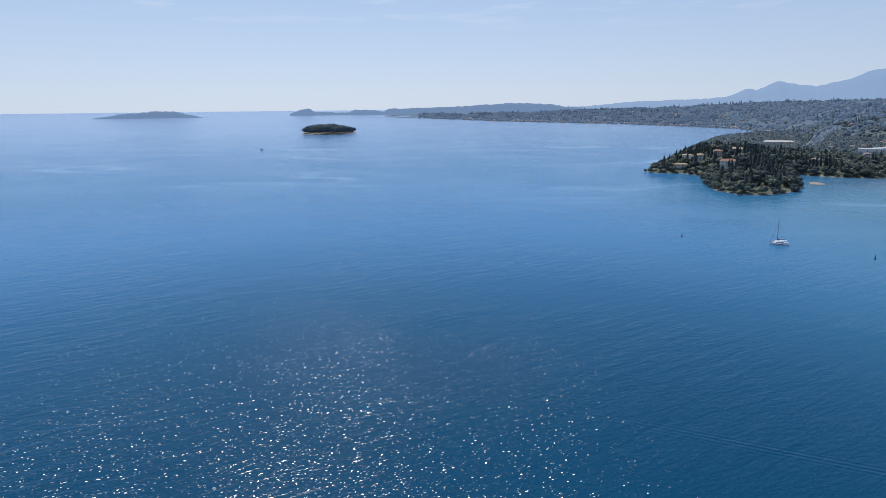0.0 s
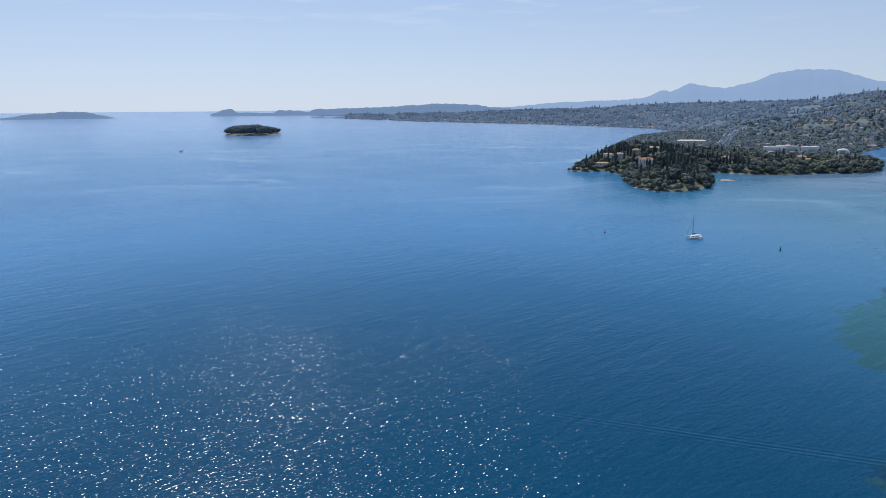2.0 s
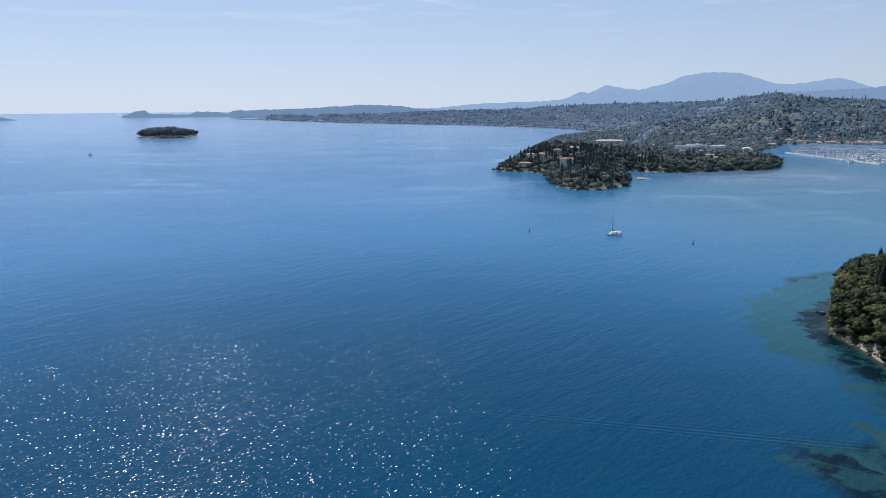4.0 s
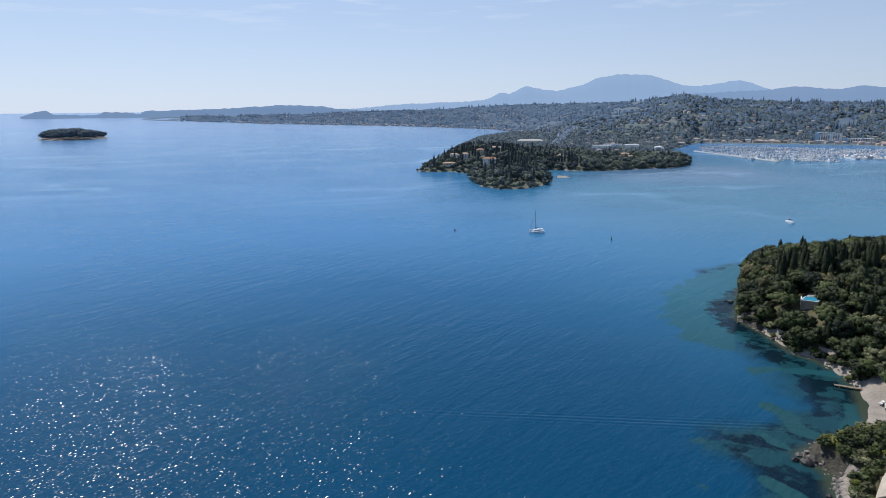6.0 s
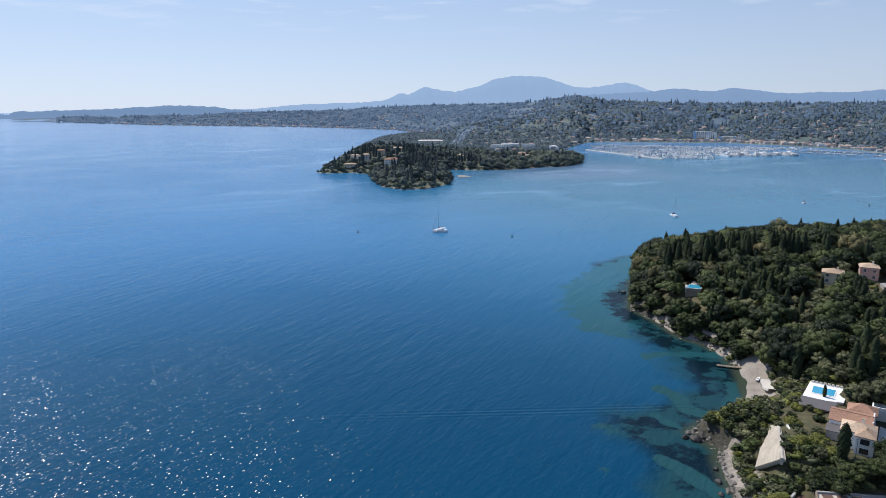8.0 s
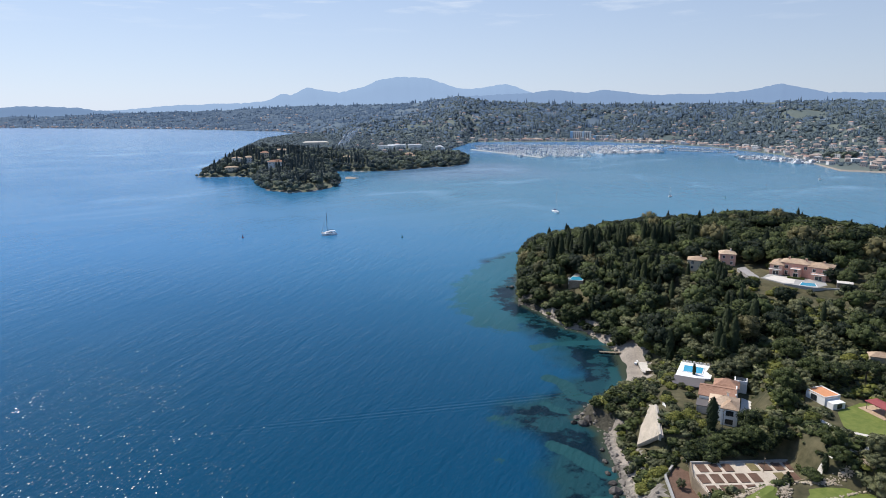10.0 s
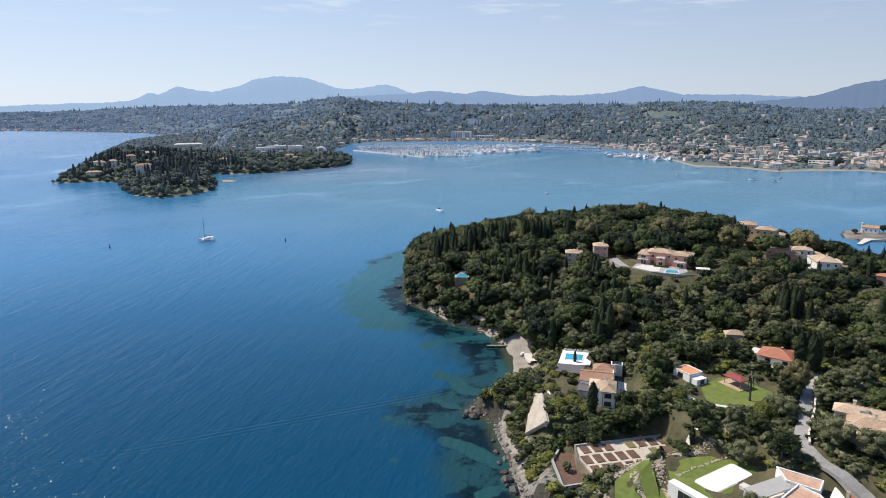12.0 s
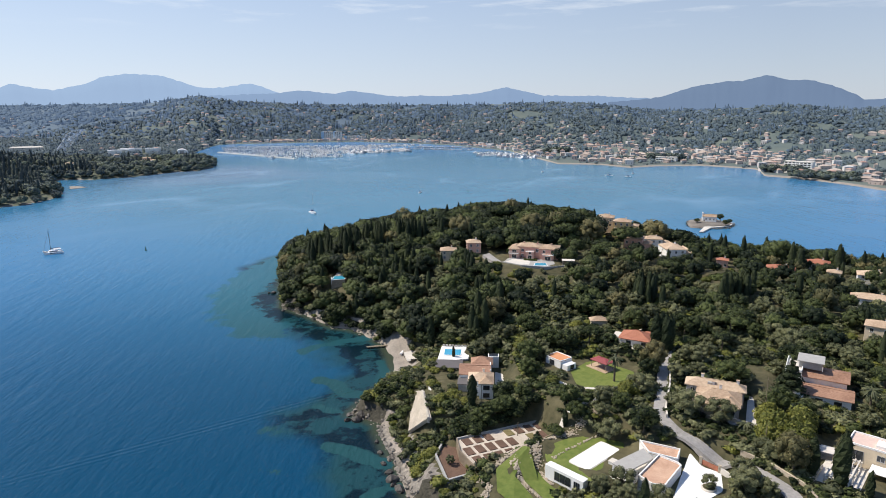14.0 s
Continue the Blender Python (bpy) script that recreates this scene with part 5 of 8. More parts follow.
def kitchen_garden():
    g = thing("kitchen_garden", site_pose("garden", 4, 2, 0, 28), "walled kitchen garden with soil beds and pale stone paths", "garden")
    path = material("pale beige gravel path", (0.40, 0.34, 0.27), (0.60, 0.53, 0.44), 0.9, 2.0, bump=0.3)
    edge = [(-15.4, -11.8), (3.4, -6.9), (14.9, -3.6), (15.8, 4.9), (-2.2, 5.4), (-13.6, 4.9), (-15.7, -2.0)]
    part("paving", prism(bmesh.new(), edge, -3.0, 0.05), path, g, "pale beige gravel paths")
    bed_mat = material("dug brown soil", (0.085, 0.05, 0.035), (0.17, 0.105, 0.075), 0.95, 2.0, bump=0.5)
    grass = material("weedy brown grass", (0.10, 0.09, 0.035), (0.22, 0.18, 0.09), 0.95, 2.0, bump=0.5)
    # three rows of beds, sheared along the slanting front wall
    for row, (y0, y1) in enumerate(((-9.8, -6.0), (-4.8, -0.6), (0.6, 4.4))):
        for k in range(8):
            x0 = (-14.2, -14.6, -12.8)[row] + k * 3.6
            lift = 0.25 * max(0, x0 + 14) * (row == 0)
            if x0 > (-2.5, 12.0, 12.6)[row] or (row, k) in ((1, 5), (2, 3)):
                continue
            q = [(x0, y0 + lift), (x0 + 2.5, y0 + lift + 0.5 * (row == 0)), (x0 + 2.5, y1), (x0, y1)]
            part("soil_bed", prism(bmesh.new(), q, 0.0, 0.24), grass if (row, k) in ((2, 4), (1, 6)) else bed_mat, g)
    for a, b, z0, z1, mat, words in (((-15.6, -12.1), (15.1, -3.9), -5.2, 0.4, WOOD, "brown timber and stone retaining wall"), ((-15.6, -12.1), (-16.0, -2.0), -5.2, 0.5, WOOD, "brown timber and stone retaining wall"),
                                     ((-16.0, -2.0), (-13.8, 5.2), -4.0, 0.5, WOOD, "brown timber and stone retaining wall"), ((-13.8, 5.2), (16.0, 5.2), -1.0, 0.6, GREY, "grey stone wall")):
        d = (Vector(b) - Vector(a)).normalized()
        n = Vector((d.y, -d.x)) * 0.22
        part("wall_length", prism(bmesh.new(), [(a[0] + n.x, a[1] + n.y), (b[0] + n.x, b[1] + n.y), (b[0] - n.x, b[1] - n.y), (a[0] - n.x, a[1] - n.y)], z0, z1), mat, g, words)
    for k in range(12):
        part("post", rod(bmesh.new(), (-15.7, -11.6 + k * 1.4, 0.4), (-15.7, -11.6 + k * 1.4, 1.9), 0.04, 0.04, 5), METAL, g)
    low = thing("terrace_bed", site_pose("garden"), "lower planted terrace within grey stone walls", "garden")
    part("soil", prism(bmesh.new(), [(-16, -4), (-12.3, -17.6), (-5, -13.6), (-9.5, -1), (-11, 4.7), (-14, 3)], -6, -2.9), bed_mat, low)
    for a, b in (((-16.6, -5.2), (-12.2, -18.3)), ((-12.2, -18.3), (-4.8, -14.0)), ((-16.6, -5.2), (-15.0, 3.6)), ((-15.0, 3.6), (-12.4, 7.4)), ((-12.4, 7.4), (-5.5, 7.8))):
        d = (Vector(b) - Vector(a)).normalized()
        n = Vector((d.y, -d.x)) * 0.3
        part("wall_length", prism(bmesh.new(), [(a[0] + n.x, a[1] + n.y), (b[0] + n.x, b[1] + n.y), (b[0] - n.x, b[1] - n.y), (a[0] - n.x, a[1] - n.y)], -7, -2.1), GREY, low)
    s = thing("tool_shed", site_pose("garden", 21, 13), "small shed with a dull red roof by the kitchen garden", "shed")
    block(s, -2, -1.5, 2, 1.5, -2, 2.0, CREAM)
    roof(s, -2, -1.5, 2, 1.5, 2.1, 0.8, TILE_RED, 0.4)
    clear_site("garden", 2, 0.5, 16, 9, 28), clear_site("garden", -11, -7, 6, 10, -10), clear_site("garden", 21, 13, 3, 3)


def rounded(outline, r, n=4):
    """An outline with its corners rounded."""
    out, m = [], len(outline)
    for i in range(m):
        a, b, c = Vector(outline[i - 1]), Vector(outline[i]), Vector(outline[(i + 1) % m])
        p, q = b + (a - b).normalized() * r, b + (c - b).normalized() * r
        for k in range(n + 1):
            t = k / n
            v = p * (1 - t) ** 2 + b * 2 * t * (1 - t) + q * t * t
            out.append((v.x, v.y))
    return out


def pool_house():
    c = thing("pool", site_pose("pool_house"), "swimming pool under a taut bright white cover on a lawn", "pool")
    part("coping", prism(bmesh.new(), rounded([(-7.9, 2.3), (-2.2, -1.5), (6.7, 12.2), (0.9, 16.2)], 1.2), -0.5, 0.12), PALE, c)
    part("cover", prism(bmesh.new(), rounded([(-7.5, 2.4), (-2.2, -1.1), (6.3, 12.2), (0.9, 15.8)], 1.1), -0.4, 0.24), WHITE, c, "white pool cover")
    g = mesh_object("lawn", [(*on_site("pool_house", u, v), 14.06) for u, v in rounded([(-13.4, 0.2), (-3, -6), (5, -5), (9, 12), (6, 19), (0, 20), (-9, 15), (-15, 8.5)], 2.0)], [list(range(40))], LAWN)
    tagged(g, "mown lawn round the covered pool", "lawn", kind="structure")
    h = thing("guest_house", site_pose("pool_house"), "white guest house set into the slope with wide dark windows", "house")
    u = Vector((10.5, -6.4)).normalized()
    n = Vector((u.y, -u.x))
    a = Vector((-13.6, -0.6))
    q = [a, a + u * 12.3, a + u * 12.3 - n * 2.4, a - n * 2.4]
    part("wall", prism(bmesh.new(), [(p.x, p.y) for p in q], -5.5, 0.12), WHITE, h)
    for s0, s1, z0, z1 in ((3.2, 8.4, -3.2, -0.7), (9.4, 11.2, -3.0, -0.9)):
        p = [a + u * s0 + n * 0.03, a + u * s1 + n * 0.03, a + u * s1 - n * 0.2, a + u * s0 - n * 0.2]
        w = part("window", prism(bmesh.new(), [(v.x, v.y) for v in p], z0, z1), GLASS, h)
        for k in range(4):
            o = a + u * (s0 + (s1 - s0) * k / 3)
            part("mullion", boxed(o.x + n.x * 0.06 - 0.05, o.y + n.y * 0.06 - 0.05, z0, o.x + n.x * 0.06 + 0.05, o.y + n.y * 0.06 + 0.05, z1), METAL, w)
    t = thing("pool_hut", site_pose("pool_house", 5.5, 3.5, 0, -30), "low white pump house beside the covered pool", "outbuilding")
    block(t, -2.2, -1, 2.2, 1, -1, 1.0, WHITE)
    block(t, -2.35, -1.15, 2.35, 1.15, 1.0, 1.15, PALE, "flat_roof")
    clear_site("pool_house", -3, 7, 13, 12)


def patio_house():
    h = thing("house", site_pose("patio_house"), "white modern villa with terracotta-tiled flat roofs behind parapets", "house")
    main = [(-2.2, -6.8), (1.0, -9.6), (4.2, -9.6), (8.2, 1.6), (7.4, 2.8), (2.4, 5.2)]
    back = [(-2.8, 12.0), (-0.2, 6.4), (2.3, 5.4), (7.3, 4.6), (8.0, 10.6), (1.2, 10.4)]
    tile = material("mottled terracotta paving tiles", (0.36, 0.20, 0.13), (0.62, 0.42, 0.30), 0.85, 3.0, bump=0.3)
    part("wall", prism(bmesh.new(), main, -4, 3.9), WHITE, h)
    part("wall", prism(bmesh.new(), [(-2.8, 12.0), (-0.2, 6.2), (7.2, 4.9), (8.0, 10.6)], -4, 3.7), WHITE, h)
    parapet_roof(h, main, 3.95, WHITE, tile)
    parapet_roof(h, [(-2.8, 12.0), (-0.2, 6.2), (7.2, 4.9), (8.0, 10.6)], 3.75, WHITE, tile)
    cover = [(-9.0, -2.3), (-4.9, -5.2), (1.1, 3.6), (-1.6, 8.2)]
    part("porch_roof", prism(bmesh.new(), cover, 3.5, 3.85), GREY, h, "flat grey porch roof")
    part("porch_floor", prism(bmesh.new(), [(-9.6, -2.8), (-4.6, -6.8), (1.1, 3.6), (-1.6, 8.2)], -2, 0.15), PALE, h)
    for x, y in ((-8.6, -2.3), (-5.2, -4.7), (-5.2, 2.4)):
        bm = rod(bmesh.new(), (x, y, 0.1), (x, y, 3.5), 0.28, 0.24, 8)
        part("column", bm, WHITE, h)
    window(h, "left", -2.2, -3.0, 0.8, 1.6, 1.6, DARK)
    window(h, "front", 2.6, -9.6, 1.0, 1.4, 1.4, DARK)
    f = thing("sofa", site_pose("patio_house", -5.2, -5.6, 0.15, 35), "dark outdoor sofa under the porch", "sofa")
    block(f, -1.2, -0.5, 1.2, 0.5, 0.1, 0.45, DARK, "seat")
    block(f, -1.2, 0.25, 1.2, 0.5, 0.45, 0.95, DARK, "backrest")
    p = thing("courtyard", site_pose("court"), "bright white paved courtyard with a planted olive circle", "courtyard")
    part("paving", prism(bmesh.new(), rounded([(-7.8, -14), (-2, -14), (3.4, -5), (2.6, 3.6), (-2.2, 4.8), (-5.6, 11)], 1.2), -2.5, 0.1), WHITE, p)
    bm = bmesh.new()
    rod(bm, (0.0, -5.4, 0.1), (0.0, -5.4, 0.55), 1.9, 1.8, 18)
    part("planter_ring", bm, PALE, p)
    part("planter_soil", rod(bmesh.new(), (0, -5.4, 0.2), (0, -5.4, 0.6), 1.5, 1.5, 16), SOIL, p)
    w = thing("gate_wall", site_pose("court"), "stone gate piers with a dark red gate", "gate")
    for x, y in ((-2.6, 6.2), (2.2, 3.6)):
        part("pier", boxed(x - 0.4, y - 0.4, -2, x + 0.4, y + 0.4, 2.2, 0.05), STONE, w)
    d = Vector((4.8, -2.6)).normalized()
    n = Vector((d.y, -d.x)) * 0.07
    q = [(-2.2 + n.x, 6.0 + n.y), (1.9 + n.x, 3.8 + n.y), (1.9 - n.x, 3.8 - n.y), (-2.2 - n.x, 6.0 - n.y)]
    part("gate_leaf", prism(bmesh.new(), q, 0.1, 1.5), TILE_RED, w)
    q = [(2.6, 3.6), (6.2, 0.6), (6.0, 0.2), (2.4, 3.2)]
    part("wall_length", prism(bmesh.new(), q[::-1], -2, 1.6), PALE, w)
    clear_site("patio_house", 0, 1, 10, 12), clear_site("court", -2, -2, 7, 13)


def tan_house():
    h = thing("house", site_pose("tan_house"), "stone-grey villa with broad weathered tan hipped roofs", "house")
    wall = plain("warm grey render", (0.46, 0.42, 0.38), 0.85)
    block(h, -8.6, 3.6, 8.0, 8.6, -3, 5.0, wall)
    roof(h, -8.6, 3.6, 8.0, 8.6, 5.2, 1.7, TILE_TAN, 0.6)
    block(h, -5.0, -4.6, 6.8, 3.0, -3, 4.6, wall)
    roof(h, -5.0, -4.6, 6.8, 3.2, 4.8, 2.0, TILE_TAN, 0.6)
    block(h, -9.0, -6.0, -0.4, 0.0, -3, 3.9, wall)
    roof(h, -9.0, -6.0, -0.4, 0.0, 4.0, 1.5, TILE_TAN, 0.5)
    block(h, 1.2, -6.4, 6.4, -3.0, -3, 4.4, wall)
    roof(h, 1.2, -7.4, 6.6, -1.0, 4.7, 1.6, TILE_TAN, 0.5, along="y")
    for x in (2.6, 5.0):
        window(h, "front", x, -6.4, 1.6, 1.1, 1.5, WHITE)
    window(h, "left", -8.6, 6.2, 2.4, 1.1, 1.5, WHITE)
    window(h, "front", -6.8, 3.6, 2.8, 1.0, 1.4, WHITE)
    window(h, "right", 6.8, -0.5, 1.4, 1.2, 1.5, WHITE)
    window(h, "front", -6, -6.0, 1.0, 1.4, 1.5, WHITE)
    for x, y, z in ((-4.2, 7.0, 6.6), (6.0, 6.2, 6.4), (1.2, 1.6, 6.2), (-1.0, 4.6, 5.6)):
        chimney(h, x, y, z, 1.2, 0.8, WHITE)
    bm = bmesh.new()
    box(bm, -2.6, 4.1, 5.6, -1.2, 5.1, 6.5, 0.04)
    part("dormer", bm, GREY, h)
    d = thing("driveway", site_pose("tan_house"), "pale concrete drive beside the tan villa", "driveway")
    part("paving", prism(bmesh.new(), [(8.6, -8), (11.4, -8), (12.4, 14), (15, 24), (12, 32), (3, 30), (2, 24), (9, 20), (9.4, 12)], -1.5, 0.55), PALE, d)
    clear_site("tan_house", 0, 1, 10, 10), clear_site("tan_house", 10.5, 4, 2, 13), clear_site("tan_house", 8, 26, 7, 6), low_site("tan_house", 2, -13, 12, 8), low_site("tan_house", 12, 4, 3, 13)


def red_house():
    h = thing("house", site_pose("red_house", turn=-10), "white bungalow with a brick-red hipped roof", "house")
    block(h, -5.2, -0.6, 5.6, 8.2, -3, 3.0, WHITE)
    roof(h, -5.2, -0.6, 5.6, 8.2, 3.1, 2.4, TILE_RED, 0.7)
    block(h, 2.6, 5.2, 9.0, 10.2, -3, 2.9, WHITE)
    roof(h, 2.6, 5.2, 9.0, 10.2, 3.0, 1.5, TILE_RED, 0.6)
    block(h, -8.8, 3.0, -5.2, 8.8, -3, 1.9, WHITE)
    block(h, -8.9, 2.9, -5.3, 8.9, 1.9, 2.05, PALE, "roof_terrace")
    for x in (-2.0, 3.6):
        window(h, "front", x, -0.6, 0.9, 1.6, 1.3, DARK)
    window(h, "left", -5.2, 1.5, 0.9, 1.2, 1.3, DARK)
    chimney(h, 1.4, 3.6, 4.9, 1.0, 0.6, TILE_RED)
    part("paving", boxed(-5, -3.6, -1.5, 6, -0.9, 0.08), PALE, h)
    c = thing("car", pose(245.8, 42.9, float(headland_height(245.8, 42.9)) + 0.12, 0, 0, -70), "dark red car parked on the pale drive", "car")
    paint = plain("dark red car paint", (0.20, 0.03, 0.05), 0.3)
    part("body", boxed(-2.1, -0.88, 0.32, 2.1, 0.88, 0.95, 0.16), paint, c)
    part("cabin", boxed(-1.3, -0.76, 0.9, 1.0, 0.76, 1.48, 0.22), GLASS, c)
    for x in (-1.35, 1.35):
        for y in (-0.86, 0.86):
            part("wheel", rod(bmesh.new(), (x, y - 0.1, 0.33), (x, y + 0.1, 0.33), 0.33, 0.33, 12), DARK, c)
    s = thing("shed", pose(253, 72, float(headland_height(253, 72)), 0, 0, -60), "small stone shed with a tan tile roof among trees", "shed")
    block(s, -3.2, -2, 3.2, 2, -2, 2.4, STONE)
    roof(s, -3.2, -2, 3.2, 2, 2.5, 1.3, TILE_TAN, 0.4)
    clear_site("red_house", 0, 3, 10, 9), low_site("red_house", -2, -12, 10, 9), keep_clear(253, 72, 4, 3)


def pavilion():
    g = mesh_object("lawn", [(*on_site("pavilion", u, v), 19.06) for u, v in rounded([(-9, -3), (-6.2, -14), (-0.6, -18), (10.2, -15), (13, 2), (2, 9), (-3, 9)], 2.0)], [list(range(35))], LAWN)
    tagged(g, "wide mown lawn with a palm", "lawn", kind="structure")
    p = thing("pavilion", site_pose("pavilion", turn=-38), "open garden pavilion with a dark red roof on a brick deck", "pavilion")
    part("deck", boxed(-5.2, 0.2, -0.4, 3.6, 6.2, 0.25, 0.04), TILE_TAN, p)
    red = plain("dark red roofing sheet", (0.27, 0.06, 0.06), 0.6)
    part("roof", hip(bmesh.new(), -3.9, 1.2, 2.9, 5.6, 3.0, 0.7, 0.2), red, p)
    for x in (-3.6, 2.6):
        for y in (1.5, 5.3):
            part("post", boxed(x - 0.1, y - 0.1, 0.2, x + 0.1, y + 0.1, 2.85), WOOD, p)
    h = thing("garden_house", site_pose("pavilion", -13.5, 3, 0, -38), "small white garden house with an orange flat roof", "house")
    block(h, -3.6, -3.0, 3.6, 3.0, -3, 2.7, WHITE)
    parapet_roof(h, [(-3.6, -3.0), (3.6, -3.0), (3.6, 3.0), (-3.6, 3.0)], 2.75, WHITE, plain("orange roof screed", (0.60, 0.27, 0.13), 0.8), 0.35, 0.2)
    block(h, 3.7, -2.6, 6.4, 2.0, -3, 2.0, WHITE)
    window(h, "front", -0.5, -3.0, 0.6, 2.0, 1.6, DARK)
    window(h, "right", 6.4, -0.2, 0.4, 1.6, 1.3, DARK)
    window(h, "left", -3.6, 0, 0.8, 1.6, 1.3, DARK)
    clear_site("pavilion", 2, -4, 12, 13), clear_site("pavilion", -12, 3, 6, 6), low_site("pavilion", -14, -9, 7, 7), low_site("pavilion", 2, -20, 12, 6)


def slope_house():
    h = thing("house", site_pose("slope_house"), "white stepped villa with brown shed roofs and a roof canopy", "house")
    block(h, -9.2, 1.0, -4.4, 13.0, -3, 6.9, WHITE)
    parapet_roof(h, [(-9.2, 1.0), (-4.4, 1.0), (-4.4, 13.0), (-9.2, 13.0)], 6.95, WHITE, PALE, 0.6, 0.25)
    for z in (0.8, 3.9):
        for y in (3.2, 7.0, 10.6):
            window(h, "left", -9.2, y, z, 2.4, 1.7, DARK)
    block(h, -5.6, 5.4, 0.8, 12.0, 6.9, 9.2, GREY)
    part("canopy", boxed(-6.2, 4.6, 9.3, 1.4, 12.4, 9.55, 0.04), GREY, h, "grey roof canopy")
    for x in (-5.8, 1.0):
        part("post", boxed(x - 0.1, 4.8, 6.9, x + 0.1, 5.0, 9.3), WHITE, h)
    block(h, -4.4, 3.2, 8.0, 13.0, -3, 5.2, WHITE)
    roof(h, -4.2, 3.0, 8.2, 13.2, 5.3, 1.3, TILE_BROWN, 0.5, gable=True)
    block(h, -3.4, -6.0, 9.4, 3.2, -3, 3.2, WHITE)
    roof(h, -3.4, -6.2, 9.6, 2.6, 3.3, 1.2, TILE_BROWN, 0.5, gable=True)
    window(h, "front", 1.0, -6.0, 0.8, 1.8, 1.4, DARK)
    window(h, "front", 6.0, -6.0, 0.8, 1.8, 1.4, DARK)
    for k in range(5):
        block(h, -7.6 + 0.9 * k, -8.6 + 0.2 * k, -4.0 + 0.9 * k, 1.0, -3, 3.6 - 0.8 * k, WHITE, "terrace_step")
    clear_site("slope_house", 0.5, 3, 10, 11), clear_site("slope_house", -12, 0, 4, 9), low_site("slope_house", -8, -6, 7, 8), low_site("slope_house", 2, -13, 11, 8)


def corner_house():
    h = thing("house", site_pose("corner_house", turn=-8), "cream modern villa with a flat pink roof and a slatted pergola", "house")
    block(h, 0.6, -8.4, 10.5, -0.6, -3, 5.4, CREAM)
    parapet_roof(h, [(0.6, -8.4), (10.5, -8.4), (10.5, -0.6), (0.6, -0.6)], 5.45, WHITE, plain("pale pink roof screed", (0.62, 0.46, 0.39), 0.8), 0.5, 0.3)
    block(h, 6.6, -6.6, 9.6, -3.0, 5.45, 6.3, WHITE, "roof_box")
    window(h, "front", 2.8, -8.4, 1.6, 3.2, 2.6, METAL)
    window(h, "front", 8.2, -8.4, 3.0, 1.6, 1.4, METAL)
    window(h, "left", 0.6, -4, 2.6, 1.8, 1.8, METAL)
    part("awning", boxed(6.6, -13.6, 1.8, 11.5, -8.9, 1.95), HULL, h)
    g = thing("pergola", site_pose("corner_house", turn=-8), "pale timber pergola with open slats over the terrace", "pergola")
    for k in range(6):
        part("slat", boxed(-0.8 + k * 0.95, -24, 2.2, -0.45 + k * 0.95, -9.5, 2.45, 0.03), PALE, g)
    for k in range(4):
        part("beam", boxed(-1.2, -23 + k * 4.2, 1.9, 4.8, -22.6 + k * 4.2, 2.2), PALE, g)
        for x in (-1.0, 4.5):
            part("post", boxed(x - 0.12, -23 + k * 4.2, -1.5, x + 0.12, -22.6 + k * 4.2, 1.9), PALE, g)
    t = thing("terrace", site_pose("corner_house", turn=-8), "cream terraces and white walls below the villa", "terrace")
    part("paving", boxed(-3.2, -26, -2, 6.5, -8.8, 0.1), PALE, t)
    part("wall_length", boxed(-6.8, -25, -3, -3.2, -18, 1.2, 0.05), WHITE, t)
    part("wall_length", boxed(-3.1, -26, -2, -2.7, -16, 1.0, 0.04), CREAM, t)
    s = thing("garden_canopy", site_pose("corner_house", -5.2, -8.6), "small timber canopy over a sitting place", "canopy")
    part("roof", boxed(-2.2, -2.2, 2.3, 2.2, 1.8, 2.45), PALE, s)
    for x in (-2, 2):
        for y in (-2, 1.6):
            part("post", boxed(x - 0.08, y - 0.08, -0.8, x + 0.08, y + 0.08, 2.3), WOOD, s)
    for k in range(3):
        c = thing("planter", site_pose("corner_house", 0.2 + 0.9 * k, -9.6 - 0.4 * k), "round dark planter on the terrace", "planter", "planters on the terrace")
        part("pot", rod(bmesh.new(), (0, 0, 0), (0, 0, 0.7), 0.3, 0.42, 10), DARK, c)
    clear_site("corner_house", 1, -11, 9, 14)


